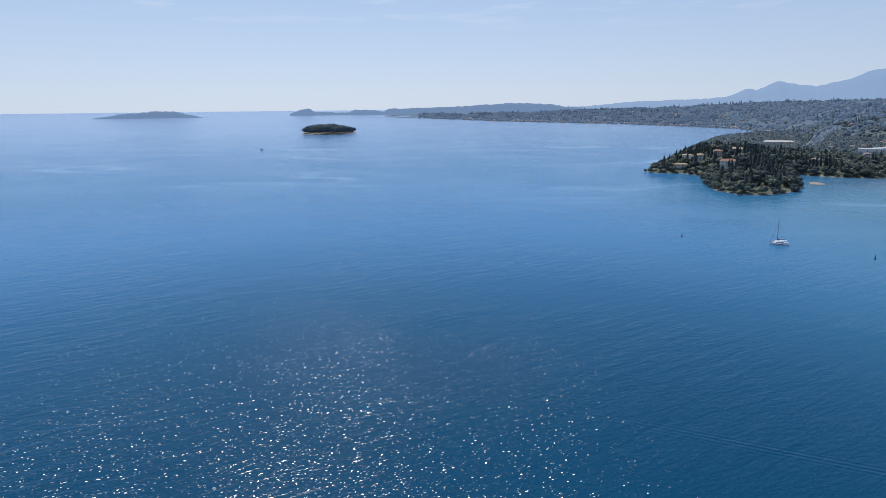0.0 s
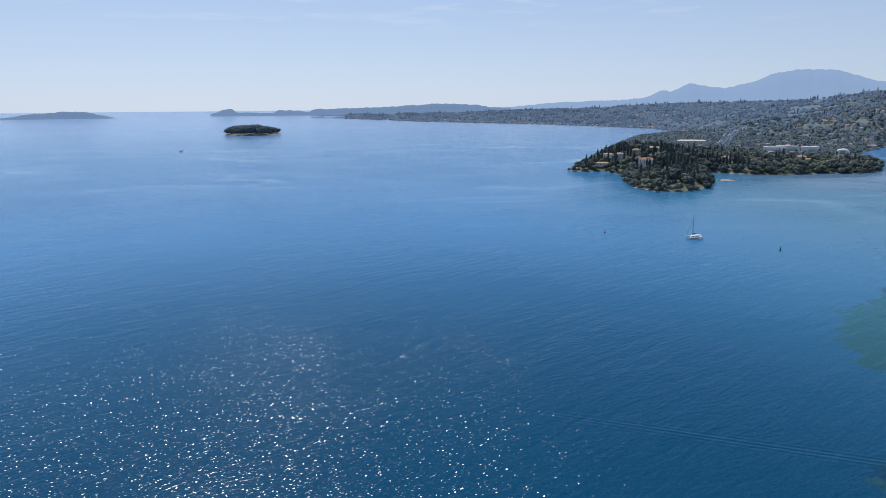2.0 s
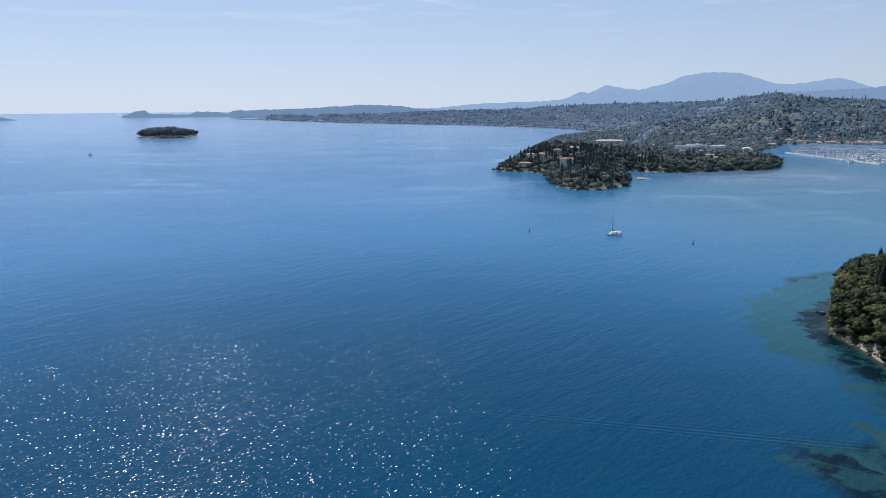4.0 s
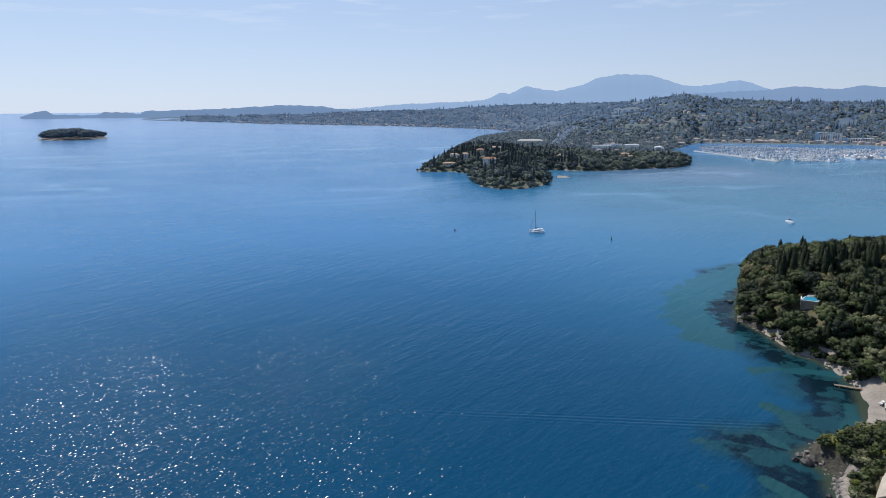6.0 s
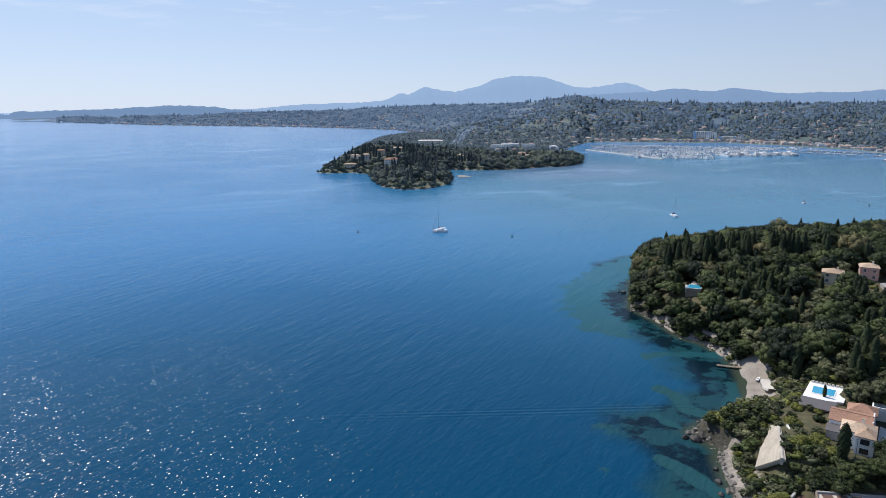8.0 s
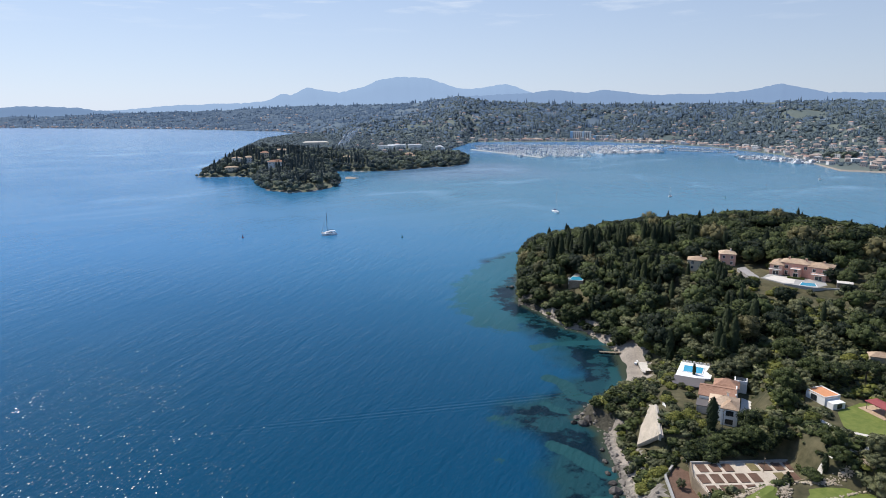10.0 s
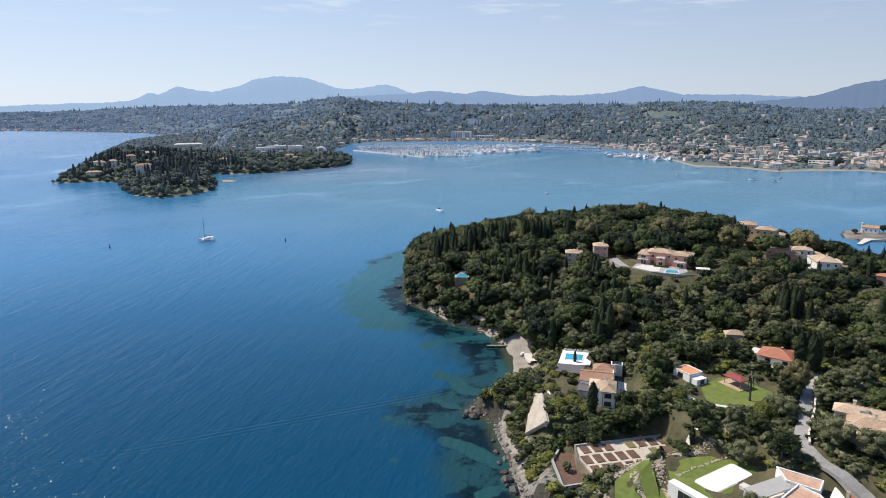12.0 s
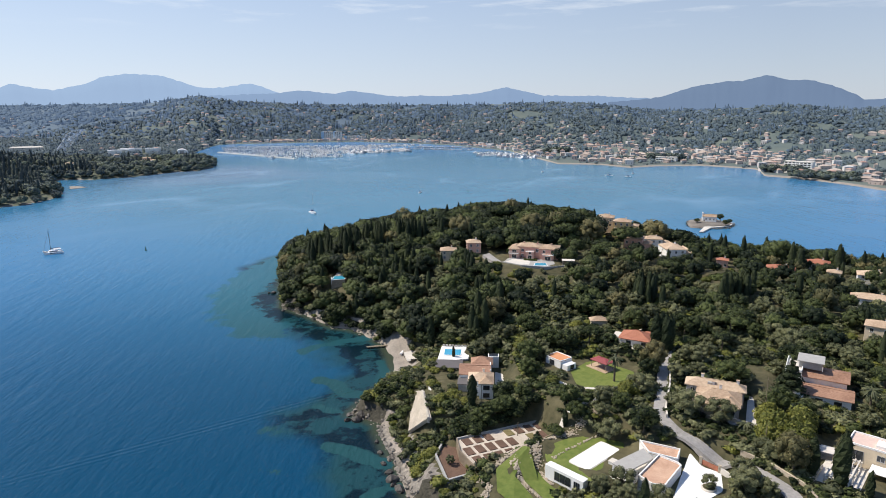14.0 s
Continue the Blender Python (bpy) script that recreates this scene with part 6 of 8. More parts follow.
def pink_villa():
    h = thing("house", site_pose("pink_villa", turn=-8), "large salmon pink villa with balconies and tan hipped roofs", "house")
    for x0, x1, y0, z in ((-13.5, -7.5, 13.0, 5.2), (-9.0, 3.6, 15.5, 6.4), (3.6, 13.8, 14.0, 6.0)):
        block(h, x0, y0, x1, 25, -3, z, PINK)
        roof(h, x0, y0, x1, 25, z + 0.1, 1.6, TILE_TAN, 0.5)
    block(h, -3.8, 12.6, 0.6, 15.4, -2, 4.4, PINK)
    block(h, 5.4, 11.6, 11.8, 14.0, -2, 3.2, PINK)
    for x0, x1, y, z in ((-13.6, -8, 12.8, 3.0), (-3.9, 0.7, 12.5, 4.5), (5.3, 11.9, 11.5, 3.3)):
        b = part("balcony", boxed(x0, y - 1.3, z - 0.15, x1, y, z), WHITE, h)
        for k in range(5):
            xx = x0 + (x1 - x0) * k / 4
            part("baluster", boxed(xx - 0.08, y - 1.3, z, xx + 0.08, y - 1.15, z + 0.9), PALE, b)
        part("rail", boxed(x0, y - 1.32, z + 0.9, x1, y - 1.12, z + 1.0), PALE, b)
    for x, y, z, w in ((-10.6, 13.0, 0.2, 2.6), (-10.6, 13.0, 3.3, 2.2), (-6.2, 15.5, 0.4, 1.3), (-6.2, 15.5, 3.6, 1.3), (-1.6, 12.6, 0.2, 2.0), (-1.6, 12.6, 2.9, 1.2), (2.2, 15.5, 3.8, 1.2),
                       (8.6, 11.6, 0.3, 3.0), (6.2, 14.0, 3.6, 1.3), (10.6, 14.0, 3.6, 1.3)):
        window(h, "front", x, y, z, w, 1.9 if z < 1 else 1.5, WHITE)
    window(h, "right", 13.8, 18, 3.4, 1.2, 1.4, WHITE)
    for x, y, z in ((-6, 20, 7.6), (1.5, 21, 7.4), (9.5, 20.5, 7.2)):
        chimney(h, x, y, z, 0.9, 0.8, PINK)
    t = thing("pool_terrace", site_pose("pink_villa"), "pale pool terrace with a turquoise pool on a long stone wall", "pool terrace")
    part("deck", prism(bmesh.new(), [(-14.4, 3.0), (-4, -3.4), (8.2, -5.4), (14, 3), (13, 12), (-12, 14)], -6, 0.1), GREY, t)
    pool(t, [(2.6, -2.6), (9.6, -1.8), (8.8, 3.6), (3.4, 3.2)], 0.1)
    part("paving", prism(bmesh.new(), [(-13, 4), (-5, -1.4), (0, -1), (0.4, 8), (-9, 12)], -0.5, 0.22), PALE, t)
    part("wall_length", prism(bmesh.new(), [(-14.8, 2.8), (-4.1, -3.9), (8.4, -5.9), (20, -2), (20, -1.4), (8.3, -5.2), (-4, -3.2), (-14.4, 3.4)], -6, 0.5), GREY, t, "dark grey stone terrace wall")
    part("hedge", boxed(-3.2, 8.6, 0, 4.4, 9.6, 1.1, 0.2), LEAF_BRIGHT, t, "clipped green hedge")
    r = thing("driveway", site_pose("pink_villa"), "grey drive that climbs to the pink villa", "driveway")
    part("paving", prism(bmesh.new(), [(-27, 19), (-20.5, 4.5), (-15, 2.5), (-16, 6), (-18, 10), (-23.5, 24)], -3, 0.3), ASPHALT, r)
    v = thing("pavilion", site_pose("pink_villa", 21, 2), "grey stone pavilion with a flat roof beside a lawn", "pavilion")
    block(v, -3.4, -2, 3.4, 2.6, 2.4, 2.7, PALE, "roof")
    for x in (-3, 0, 3):
        block(v, x - 0.2, -1.8, x + 0.2, -1.4, -3, 2.4, STONE, "column")
    block(v, -3.3, 2.0, 3.3, 2.5, -3, 2.4, STONE)
    clear_site("pink_villa", 0, 10, 15, 17), clear_site("pink_villa", -20, 11, 5, 10), clear_site("pink_villa", 20, 1, 6, 4), low_site("pink_villa", 0, -16, 18, 10), low_site("pink_villa", -22, -6, 8, 10)


white_villa(), retaining_wall(), kitchen_garden(), pool_house(), patio_house(), tan_house(), red_house(), pavilion(), slope_house(), corner_house(), pink_villa()


def villa(x, y, turn, w, d, h, wall, tiles, label, z=None, storeys=2, wing=True, frames=None):
    """A plain villa of the neighbourhood with a hipped roof, windows and a lower wing."""
    z = float(headland_height(x, y)) if z is None else z
    o = thing("house", pose(x, y, z, 0, 0, turn), label, "house", "villas on the headland")
    block(o, -w / 2, -d / 2, w / 2, d / 2, -4, h, wall)
    roof(o, -w / 2, -d / 2, w / 2, d / 2, h + 0.1, min(w, d) * 0.2, tiles, 0.45)
    if wing:
        block(o, w / 2, -d / 2 + 1, w / 2 + w * 0.45, d / 2 - 0.5, -4, h * 0.62, wall)
        roof(o, w / 2, -d / 2 + 1, w / 2 + w * 0.45, d / 2 - 0.5, h * 0.62 + 0.1, d * 0.14, tiles, 0.4)
    for s in range(storeys):
        for k in range(max(2, int(w / 3.5))):
            window(o, "front", -w / 2 + (k + 0.5) * w / max(2, int(w / 3.5)), -d / 2, 0.8 + s * h / storeys, 1.1, 1.4, frames or WHITE)
        window(o, "left", -w / 2, 0, 0.8 + s * h / storeys, 1.1, 1.4, frames or WHITE)
    chimney(o, w * 0.2, d * 0.1, h + min(w, d) * 0.15, 1.0)
    keep_clear(x, y, w * 0.75, d / 2 + 2, turn)
    a = math.atan2(x, y)
    if y > 15:
        keep_low(x - 12 * math.sin(a), y - 12 * math.cos(a), w * 0.9, 8, -math.degrees(a))
    return o
# ---------------------------------------------------------------- more of the headland
villa(317, 180, -60, 9, 8, 5.4, CREAM, TILE_TAN, "cream villa with a tan hipped roof among trees")
villa(333, 172, -56, 8, 8, 6.2, PINK, TILE_TAN, "pinkish villa with a tan hipped roof", wing=False)
villa(360, 199, -58, 6, 7, 7.5, CREAM, TILE_TAN, "tall cream house half hidden by trees", wing=False)
villa(430, 121, -80, 11, 9, 6.4, CREAM, TILE_TAN, "peach villa with a tan roof on the ridge", z=30.0)
villa(424, 108, -84, 11, 8, 6.4, YELLOW, TILE_TAN, "ochre yellow villa with a tan roof on the ridge", z=29.0)
villa(396, 93, -84, 11, 10, 8.0, PINK, TILE_TAN, "terracotta pink villa with balconies and tan roof")
villa(416, 86, -70, 11, 8, 6.0, WHITE, TILE_TAN, "white villa with a grey-tan roof")
villa(388, 69, -60, 11, 15, 6.4, WHITE, TILE_TAN, "long white villa with stepped walls and a tan roof")
villa(378, 40, -84, 6, 5, 4.2, PINK, TILE_RED, "small pink house with a red roof", wing=False, storeys=1)
villa(374, 11, -88, 13, 8, 4.2, CREAM, TILE_RED, "low house with a dull red roof and solar panels", storeys=1, wing=False)
villa(398, -6, -91, 11, 9, 5.4, WHITE, TILE_RED, "white house with a salmon red roof under pines", wing=False)
villa(368, -13, -92, 6, 6, 6.0, CREAM, TILE_TAN, "narrow cream house behind a bare tree", wing=False)
villa(380, -30, -90, 13, 9, 5.0, WHITE, TILE_TAN, "white villa with a broad tan roof")
villa(327, -27, -94, 16, 8, 4.6, WHITE, TILE_TAN, "long white house with a tan roof and arched openings", storeys=1)
villa(283, -27, -97, 9, 8, 6.0, CREAM, TILE_TAN, "cream house with a tan roof at the wood's edge", wing=False)
villa(446, 178, -66, 9, 7, 5.0, CREAM, TILE_TAN, "cream house with a tan roof on the hilltop")
villa(455, 160, -70, 10, 8, 5.6, CREAM, TILE_TAN, "cream house with a tan roof under hilltop pines")


def ridge_wall():
    x, y = 396, 129
    z = float(headland_height(x, y))
    w = thing("stone_wall", pose(x, y, z, 0, 0, -72), "high grey stone wall round a plot on the ridge", "wall")
    for a, b in (((-8, 4), (-1, -1)), ((-1, -1), (8, 3)), ((8, 3), (12, 8))):
        d = (Vector(b) - Vector(a)).normalized()
        n = Vector((d.y, -d.x)) * 0.3
        part("wall_length", prism(bmesh.new(), [(a[0] + n.x, a[1] + n.y), (b[0] + n.x, b[1] + n.y), (b[0] - n.x, b[1] - n.y), (a[0] - n.x, a[1] - n.y)], -3, 4.2), GREY, w)
    keep_clear(x, y - 2, 9, 5, -72)


def strip(name, mat, points, width, label, lift=0.12, height=headland_height, kind="structure", category="road"):
    """A road or path draped over the ground along points."""
    pts = [Vector(p) for p in points]
    fine = []
    for a, b in zip(pts, pts[1:]):
        k = max(1, int((b - a).length / 1.5))
        fine += [a.lerp(b, i / k) for i in range(k)]
    fine.append(pts[-1])
    for _ in range(3):
        fine = [fine[0]] + [(fine[i - 1] + fine[i] * 2 + fine[i + 1]) / 4 for i in range(1, len(fine) - 1)] + [fine[-1]]
    v, f = [], []
    for i, p in enumerate(fine):
        d = (fine[min(i + 1, len(fine) - 1)] - fine[max(i - 1, 0)]).normalized()
        n = Vector((-d.y, d.x)) * width / 2
        zc = max(float(height(p.x + n.x * s, p.y + n.y * s)) for s in (-1, -0.5, 0, 0.5, 1)) + lift
        for s in (-1, 1):
            v += [(p.x + n.x * s, p.y + n.y * s, zc), (p.x + n.x * s, p.y + n.y * s, zc - 0.9)]
        if i:
            b = 4 * i
            f += [[b - 4, b - 2, b + 2, b], [b - 3, b - 4, b, b + 1], [b - 2, b - 1, b + 3, b + 2]]
    ob = mesh_object(name, v, f, mat, smooth=False)
    tagged(ob, label, category, kind=kind)
    for a, b in zip(pts, pts[1:]):
        c, d = (a + b) / 2, b - a
        keep_clear(c.x, c.y, d.length / 2, width / 2, math.degrees(math.atan2(d.y, d.x)))
    return ob


strip("road", ASPHALT, [(258, 46), (246, 43), (226, 39), (212, 37.5), (204, 36), (195, 34.5), (185, 33), (178, 26), (173, 16)], 3.6, "narrow pale asphalt lane between garden walls")
strip("road", ASPHALT, [(176, 22), (172, 11), (167, 4), (161, -3), (150, -8), (138, -10)], 4.2, "pale asphalt lane that bends past the courtyard")
strip("road", ASPHALT, [(190, 14), (187, 4), (184, -4), (187, -20), (192, -36)], 4.5, "pale lane behind the cypress trees")
strip("path", PALE, [(196, 72), (193, 62), (197, 52), (203, 47)], 1.4, "curved pale garden path", category="path")
strip("path", PALE, [(172, 60), (180, 57), (190, 50), (196, 44)], 1.6, "pale garden path", category="path")


def low_wall(points, high, label, mat, thick=0.5):
    w = None
    for a, b in zip(points, points[1:]):
        a, b = Vector(a), Vector(b)
        z = min(float(headland_height(a.x, a.y)), float(headland_height(b.x, b.y)))
        if w is None:
            w = thing("garden_wall", pose(a.x, a.y, z), label, "wall")
            o = Vector((a.x, a.y, z))
        d = (b - a).normalized()
        n = Vector((d.y, -d.x)) * thick / 2
        q = [a + n, b + n, b - n, a - n]
        top = max(float(headland_height(a.x, a.y)), float(headland_height(b.x, b.y))) + high - o.z
        part("wall_length", prism(bmesh.new(), [(p.x - o.x, p.y - o.y) for p in q], z - o.z - 1.5, top), mat, w)


low_wall([(184, 30.5), (190, 32), (198, 33), (206, 34), (216, 36)], 0.9, "pale stone wall along the lane", PALE)
low_wall([(175, 9.5), (171, 2), (165, -5.5), (155, -11)], 1.0, "curved pale stone wall beside the lane", STONE)
low_wall([(187, 30), (190, 24), (190, 15), (188, 9)], 0.8, "pale stone wall above a bank", STONE)
low_wall([(230, 30), (236, 18), (240, 4), (238, -8)], 0.8, "pale stone wall among gardens", PALE)
ridge_wall()


def blue_pool():
    p = thing("pool_terrace", pose(272, 226, 16.0, 0, 0, -50), "cliff-top terrace with a vivid blue pool on a white wall", "pool terrace")
    part("plinth", prism(bmesh.new(), [(-3.4, -3), (4.2, -3.4), (6, 5), (-1.5, 6)], -9, -0.1), STONE, p)
    pool(p, [(-3.0, -2.6), (3.8, -2.9), (5.0, 4.2), (-1.4, 4.6)], 0.0)
    part("wall_length", boxed(-3.5, -3.4, -2.4, -3.1, 2.2, 0.5), WHITE, p)
    part("paving", prism(bmesh.new(), [(-1.0, 6), (7, 4.8), (8, 10), (0, 12)], -2, 0.15), PALE, p)
    keep_clear(272, 226, 5.5, 7, -50)
    keep_clear(267, 222, 4, 5, -50), keep_low(260, 216, 8, 8, -50)
    q = thing("pool_terrace", pose(300, 233, 20.6, 0, 0, -52), "small turquoise pool glimpsed between trees", "pool terrace")
    part("plinth", boxed(-3, -3, -3, 3, 3, -0.05), PALE, q)
    pool(q, [(-1.8, -2), (1.8, -2), (1.8, 2), (-1.8, 2)], 0.0)
    keep_clear(300, 233, 3.5, 4.5, -52)


blue_pool()


def palm(x, y, height, label):
    z = float(headland_height(x, y))
    o = thing("palm_tree", pose(x, y, z), label, "palm tree")
    bm = bmesh.new()
    rod(bm, (0, 0, -0.5), (0.1, 0, height * 0.5), 0.42, 0.30, 8), rod(bm, (0.1, 0, height * 0.5), (0, 0.1, height), 0.30, 0.34, 8)
    part("trunk", bm, BARK, o)
    g = np.random.default_rng(int(x))
    for k in range(26):
        a, up = k * 2.4, g.uniform(-0.25, 1.0)
        bm = bmesh.new()
        last = None
        n = 6
        for s in range(n + 1):
            t = s / n
            r = 2.9 * t
            zz = height + up * 2.6 * t - 2.4 * t * t
            w = 0.34 * math.sin(math.pi * min(1, 0.12 + t * 0.86))
            row = [bm.verts.new((r * math.cos(a) - w * math.sin(a) * q, r * math.sin(a) + w * math.cos(a) * q, zz - 0.22 * abs(q) * w * 3)) for q in (-1, 0, 1)]
            if last:
                bm.faces.new((last[0], last[1], row[1], row[0])), bm.faces.new((last[1], last[2], row[2], row[1]))
            last = row
        part("frond", bm, LEAF_OLIVE, o)


palm(*on_site("pavilion", 5.8, -7.6), 8.5, "tall date palm on the lawn")
palm(*on_site("slope_house", 14, -5), 7.0, "date palm beside the stepped villa")
palm(*on_site("court", 7.8, 21), 2.2, "low palm behind the lane")


def lamp_post(x, y, h, label="slender grey utility pole in the gardens"):
    o = thing("utility_pole", pose(x, y, float(headland_height(x, y))), label, "pole", "utility poles")
    part("mast", rod(bmesh.new(), (0, 0, -0.5), (0, 0, h), 0.11, 0.07, 6), WOOD, o)
    part("crossarm", boxed(-0.7, -0.05, h - 0.5, 0.7, 0.05, h - 0.38), WOOD, o)


for x, y, h in ((*on_site("white_villa", -1.6, -7), 7.5), (*on_site("tan_house", 13.5, -3), 12), (*on_site("court", 12.6, 13), 8), (233, 35, 9), (*on_site("garden", 8, 4), 4.5)):
    lamp_post(x, y, h)

# single trees that stand out
for site, u, v, kind, h, w in (("white_villa", -4.6, -7.5, "cypress", 12.5, 1.35), ("white_villa", 6.0, -2.0, "oak", 7.5, 1.1), ("white_villa", -13, 35, "cypress", 5.5, 1.1), ("corner_house", -0.8, -24, "cypress", 15.5, 1.25),
                               ("corner_house", -7.0, -22, "cypress", 11.5, 1.3), ("corner_house", -11.5, -20, "cypress", 7, 1.3), ("corner_house", 5.2, -27, "cypress", 8, 1.2), ("court", 0.0, -5.4, "olive", 4.2, 1.0),
                               ("patio_house", -5.8, -8.6, "olive", 6.5, 1.1), ("patio_house", -11.2, -10.5, "olive", 6.0, 1.0), ("patio_house", 3.5, -14, "olive", 5.5, 1.1), ("patio_house", -4, -13.5, "olive", 4.6, 1.1), ("court", 8.0, -7.0, "olive", 7.0, 1.2),
                               ("tan_house", -6.8, -11, "olive", 8.0, 1.25), ("tan_house", 1.5, -12, "olive", 7.5, 1.25), ("red_house", 7.4, -8, "cypress", 15, 1.3), ("red_house", 9.2, -7, "cypress", 16, 1.3),
                               ("red_house", 10.8, -8.6, "cypress", 15, 1.3), ("red_house", 12.2, -6.8, "cypress", 14.5, 1.3), ("red_house", -9, -6, "oak", 6, 1.3), ("red_house", -3, -9.5, "oak", 3.6, 1.3),
                               ("pool_house", 3.2, 17.5, "olive", 6.5, 1.2), ("tan_house", 5, 15, "oak", 8, 1.3), ("tan_house", 16, -13, "bush", 8.5, 0.85), ("tan_house", 22, -9, "bush", 8.5, 0.85), ("tan_house", 14, -19, "bush", 8.0, 0.85), ("tan_house", 21, -17, "bush", 8.0, 0.9), ("tan_house", 14, -7, "bush", 7.0, 0.8), ("tan_house", 17.5, -1, "oak", 8.0, 0.9),
                               ("pavilion", 14, -16, "olive", 7, 1.3), ("pavilion", 10, -19, "bush", 6, 1.0), ("slope_house", -7, -6, "conifer", 13, 1.1), ("pool_house", -10, 21, "cypress", 6, 1.4), ("pool_house", -7, 22, "oak", 5, 1.2),
                               ("garden", 13.5, -3.5, "conifer", 5.5, 1.2), ("garden", 19, -1.5, "shrub", 3.5, 1.3), ("garden", -6, -11.5, "bush", 2.6, 1.0), ("garden", -8.5, -6, "bush", 2.4, 1.0), ("garden", -12, -9, "olive", 3, 1.0)):
    x, y = on_site(site, u, v)
    tree(kind, x, y, float(headland_height(x, y)) - 0.1, h, 40 * u + 11 * v, w, int(abs(7 * u + 3 * v)))
for k in range(17):
    u, v = -12 + 1.75 * k, 9.4 + 1.3 * math.sin(k * 1.9)
    c, s_ = math.cos(radians(28)), math.sin(radians(28))
    x, y = on_site("garden", 4 + u * c - v * s_, 2 + u * s_ + v * c)
    tree("oak" if k % 3 else "shrub", x, y, float(headland_height(x, y)) - 0.2, 4.2 + 1.2 * math.sin(k * 2.7), 71 * k, 1.4, k)
# the dark clump on the rock below the wall
for k, (x, y, h) in enumerate(((174, 133, 7), (178, 131, 8), (183, 132, 8), (187, 129, 8), (181, 126, 8), (187, 124, 8), (175, 127, 7), (191, 126, 7), (184, 120, 7), (179, 121, 7))):
    ground = float(headland_height(x, y)) - 0.3
    h = max(3.0, min(h, 8.2 - ground))
    tree("oak", x, y, ground, h, 57 * k, 1.3, 2)
keep_low(205, 131, 13, 8), keep_low(187, 125, 19, 14)
keep_clear(212, 141, 13, 6, 42)
for k, (u, v, h) in enumerate(((-20.5, 27, 3.2), (-21, 31, 3.6), (-20.5, 35, 3.4), (-20.8, 39, 3.8), (-20, 43, 3.5), (-19.5, 22.5, 2.6), (-16, 23, 2.2), (-13.5, 22.6, 2.0), (-11.4, 7.5, 2.0), (-9.2, -0.6, 2.2), (-12.5, -2.5, 2.4), (-7.0, -3.0, 2.6), (-4.2, -11.5, 2.5))):
    x, y = on_site("white_villa", u, v)
    tree("bush" if k % 3 else "olive", x, y, float(headland_height(x, y)) - 0.2, h, 51 * k, 1.3, k)
for k, (x, y) in enumerate(((180, 107), (177, 104), (173, 101), (170, 97), (166, 94), (184, 111), (188, 114), (182, 102), (178, 99), (160, 95), (156, 96), (152, 92))):
    tree(("oak", "olive", "bush")[k % 3], x, y, float(headland_height(x, y)) - 0.3, 2.6 + 0.6 * (k % 3), 77 * k, 1.3, k)
for k in range(16):
    x, y = 190 + 1.9 * k + 2 * math.sin(k * 2.2), 113 + 0.55 * k + 3.5 * math.sin(k * 1.3)
    if not is_clear(np.array(x), np.array(y)):
        tree("bush", x, y, float(headland_height(x, y)) - 0.3, 2.6 + 0.7 * (k % 3), 33 * k, 1.3, k)


# ---------------------------------------------------------------- shore
def boulder(g, flat=0.7):
    v0, f0 = ICO1
    v = v0 * g.uniform(0.75, 1.2, (len(v0), 1)) * np.array([1, g.uniform(0.6, 1), flat * g.uniform(0.6, 1.1)])
    return v, f0


def scatter_stones(name, spots, mat, label, group, count=0, seed=1):
    """Stones along the shore: the first count as things of their own, the rest joined."""
    g = np.random.default_rng(seed)
    shapes = [boulder(g) for _ in range(6)]
    meshes = {}
    vs, fs, n0 = [], [], 0
    for k, (x, y, z, s) in enumerate(spots):
        v, f = shapes[k % 6]
        a = g.uniform(0, 6.28)
        if k < count:
            if k % 6 not in meshes:
                ob = mesh_object(name, v, f, mat)
                meshes[k % 6] = ob.data
            else:
                ob = new(name, meshes[k % 6])
            ob.location, ob.rotation_euler, ob.scale = (x, y, z), (0, 0, a), (s, s, s)
            tagged(ob, label, "rock", group)
        else:
            c, sn = math.cos(a), math.sin(a)
            vs.append(np.stack([(v[:, 0] * c - v[:, 1] * sn) * s + x, (v[:, 0] * sn + v[:, 1] * c) * s + y, v[:, 2] * s + z], -1))
            fs.append(f + n0)
            n0 += len(v)
    if vs:
        tagged(mesh_object(name + "s", np.concatenate(vs), np.concatenate(fs), mat), label.replace("rock", "rocks").replace("boulder", "boulders"), "rocks", kind="stuff")


DARK_ROCK = material("wet dark shore rock", (0.022, 0.02, 0.018), (0.11, 0.10, 0.09), 0.7, 0.9, bump=0.8, spread=0.5)
g = np.random.default_rng(21)
shore, loose = [], []
line = HEADLAND[::-1][4:29]
for (ax, ay), (bx, by) in zip(line, line[1:]):
    length = math.hypot(bx - ax, by - ay)
    for k in range(int(length * 1.5)):
        t = g.uniform()
        off = g.normal(0, 2.0)
        x, y = ax + (bx - ax) * t + off * 0.7, ay + (by - ay) * t + off * 0.7
        if math.hypot((x - 218) / 16, (y - 154) / 20) < 1:
            continue
        z = float(headland_height(x, y))
        if z < -1.0:
            continue
        shore.append((x, y, max(z, -0.1), g.uniform(0.25, 1.0) * (1.3 if y < 125 else 1.0)))
for k in range(420):
    x, y = g.uniform(128, 176), g.uniform(78, 128)
    dd = float(inside_distance(HEADLAND, np.array(x), np.array(y)))
    if -1.5 < dd < 7:
        shore.append((x, y, float(headland_height(x, y)) + 0.05, g.uniform(0.2, 0.9) * (1.5 if dd < 2 else 0.8)))
scatter_stones("rock", shore, ROCK, "rough grey rock on the shoreline", "shore rocks", 150, 2)
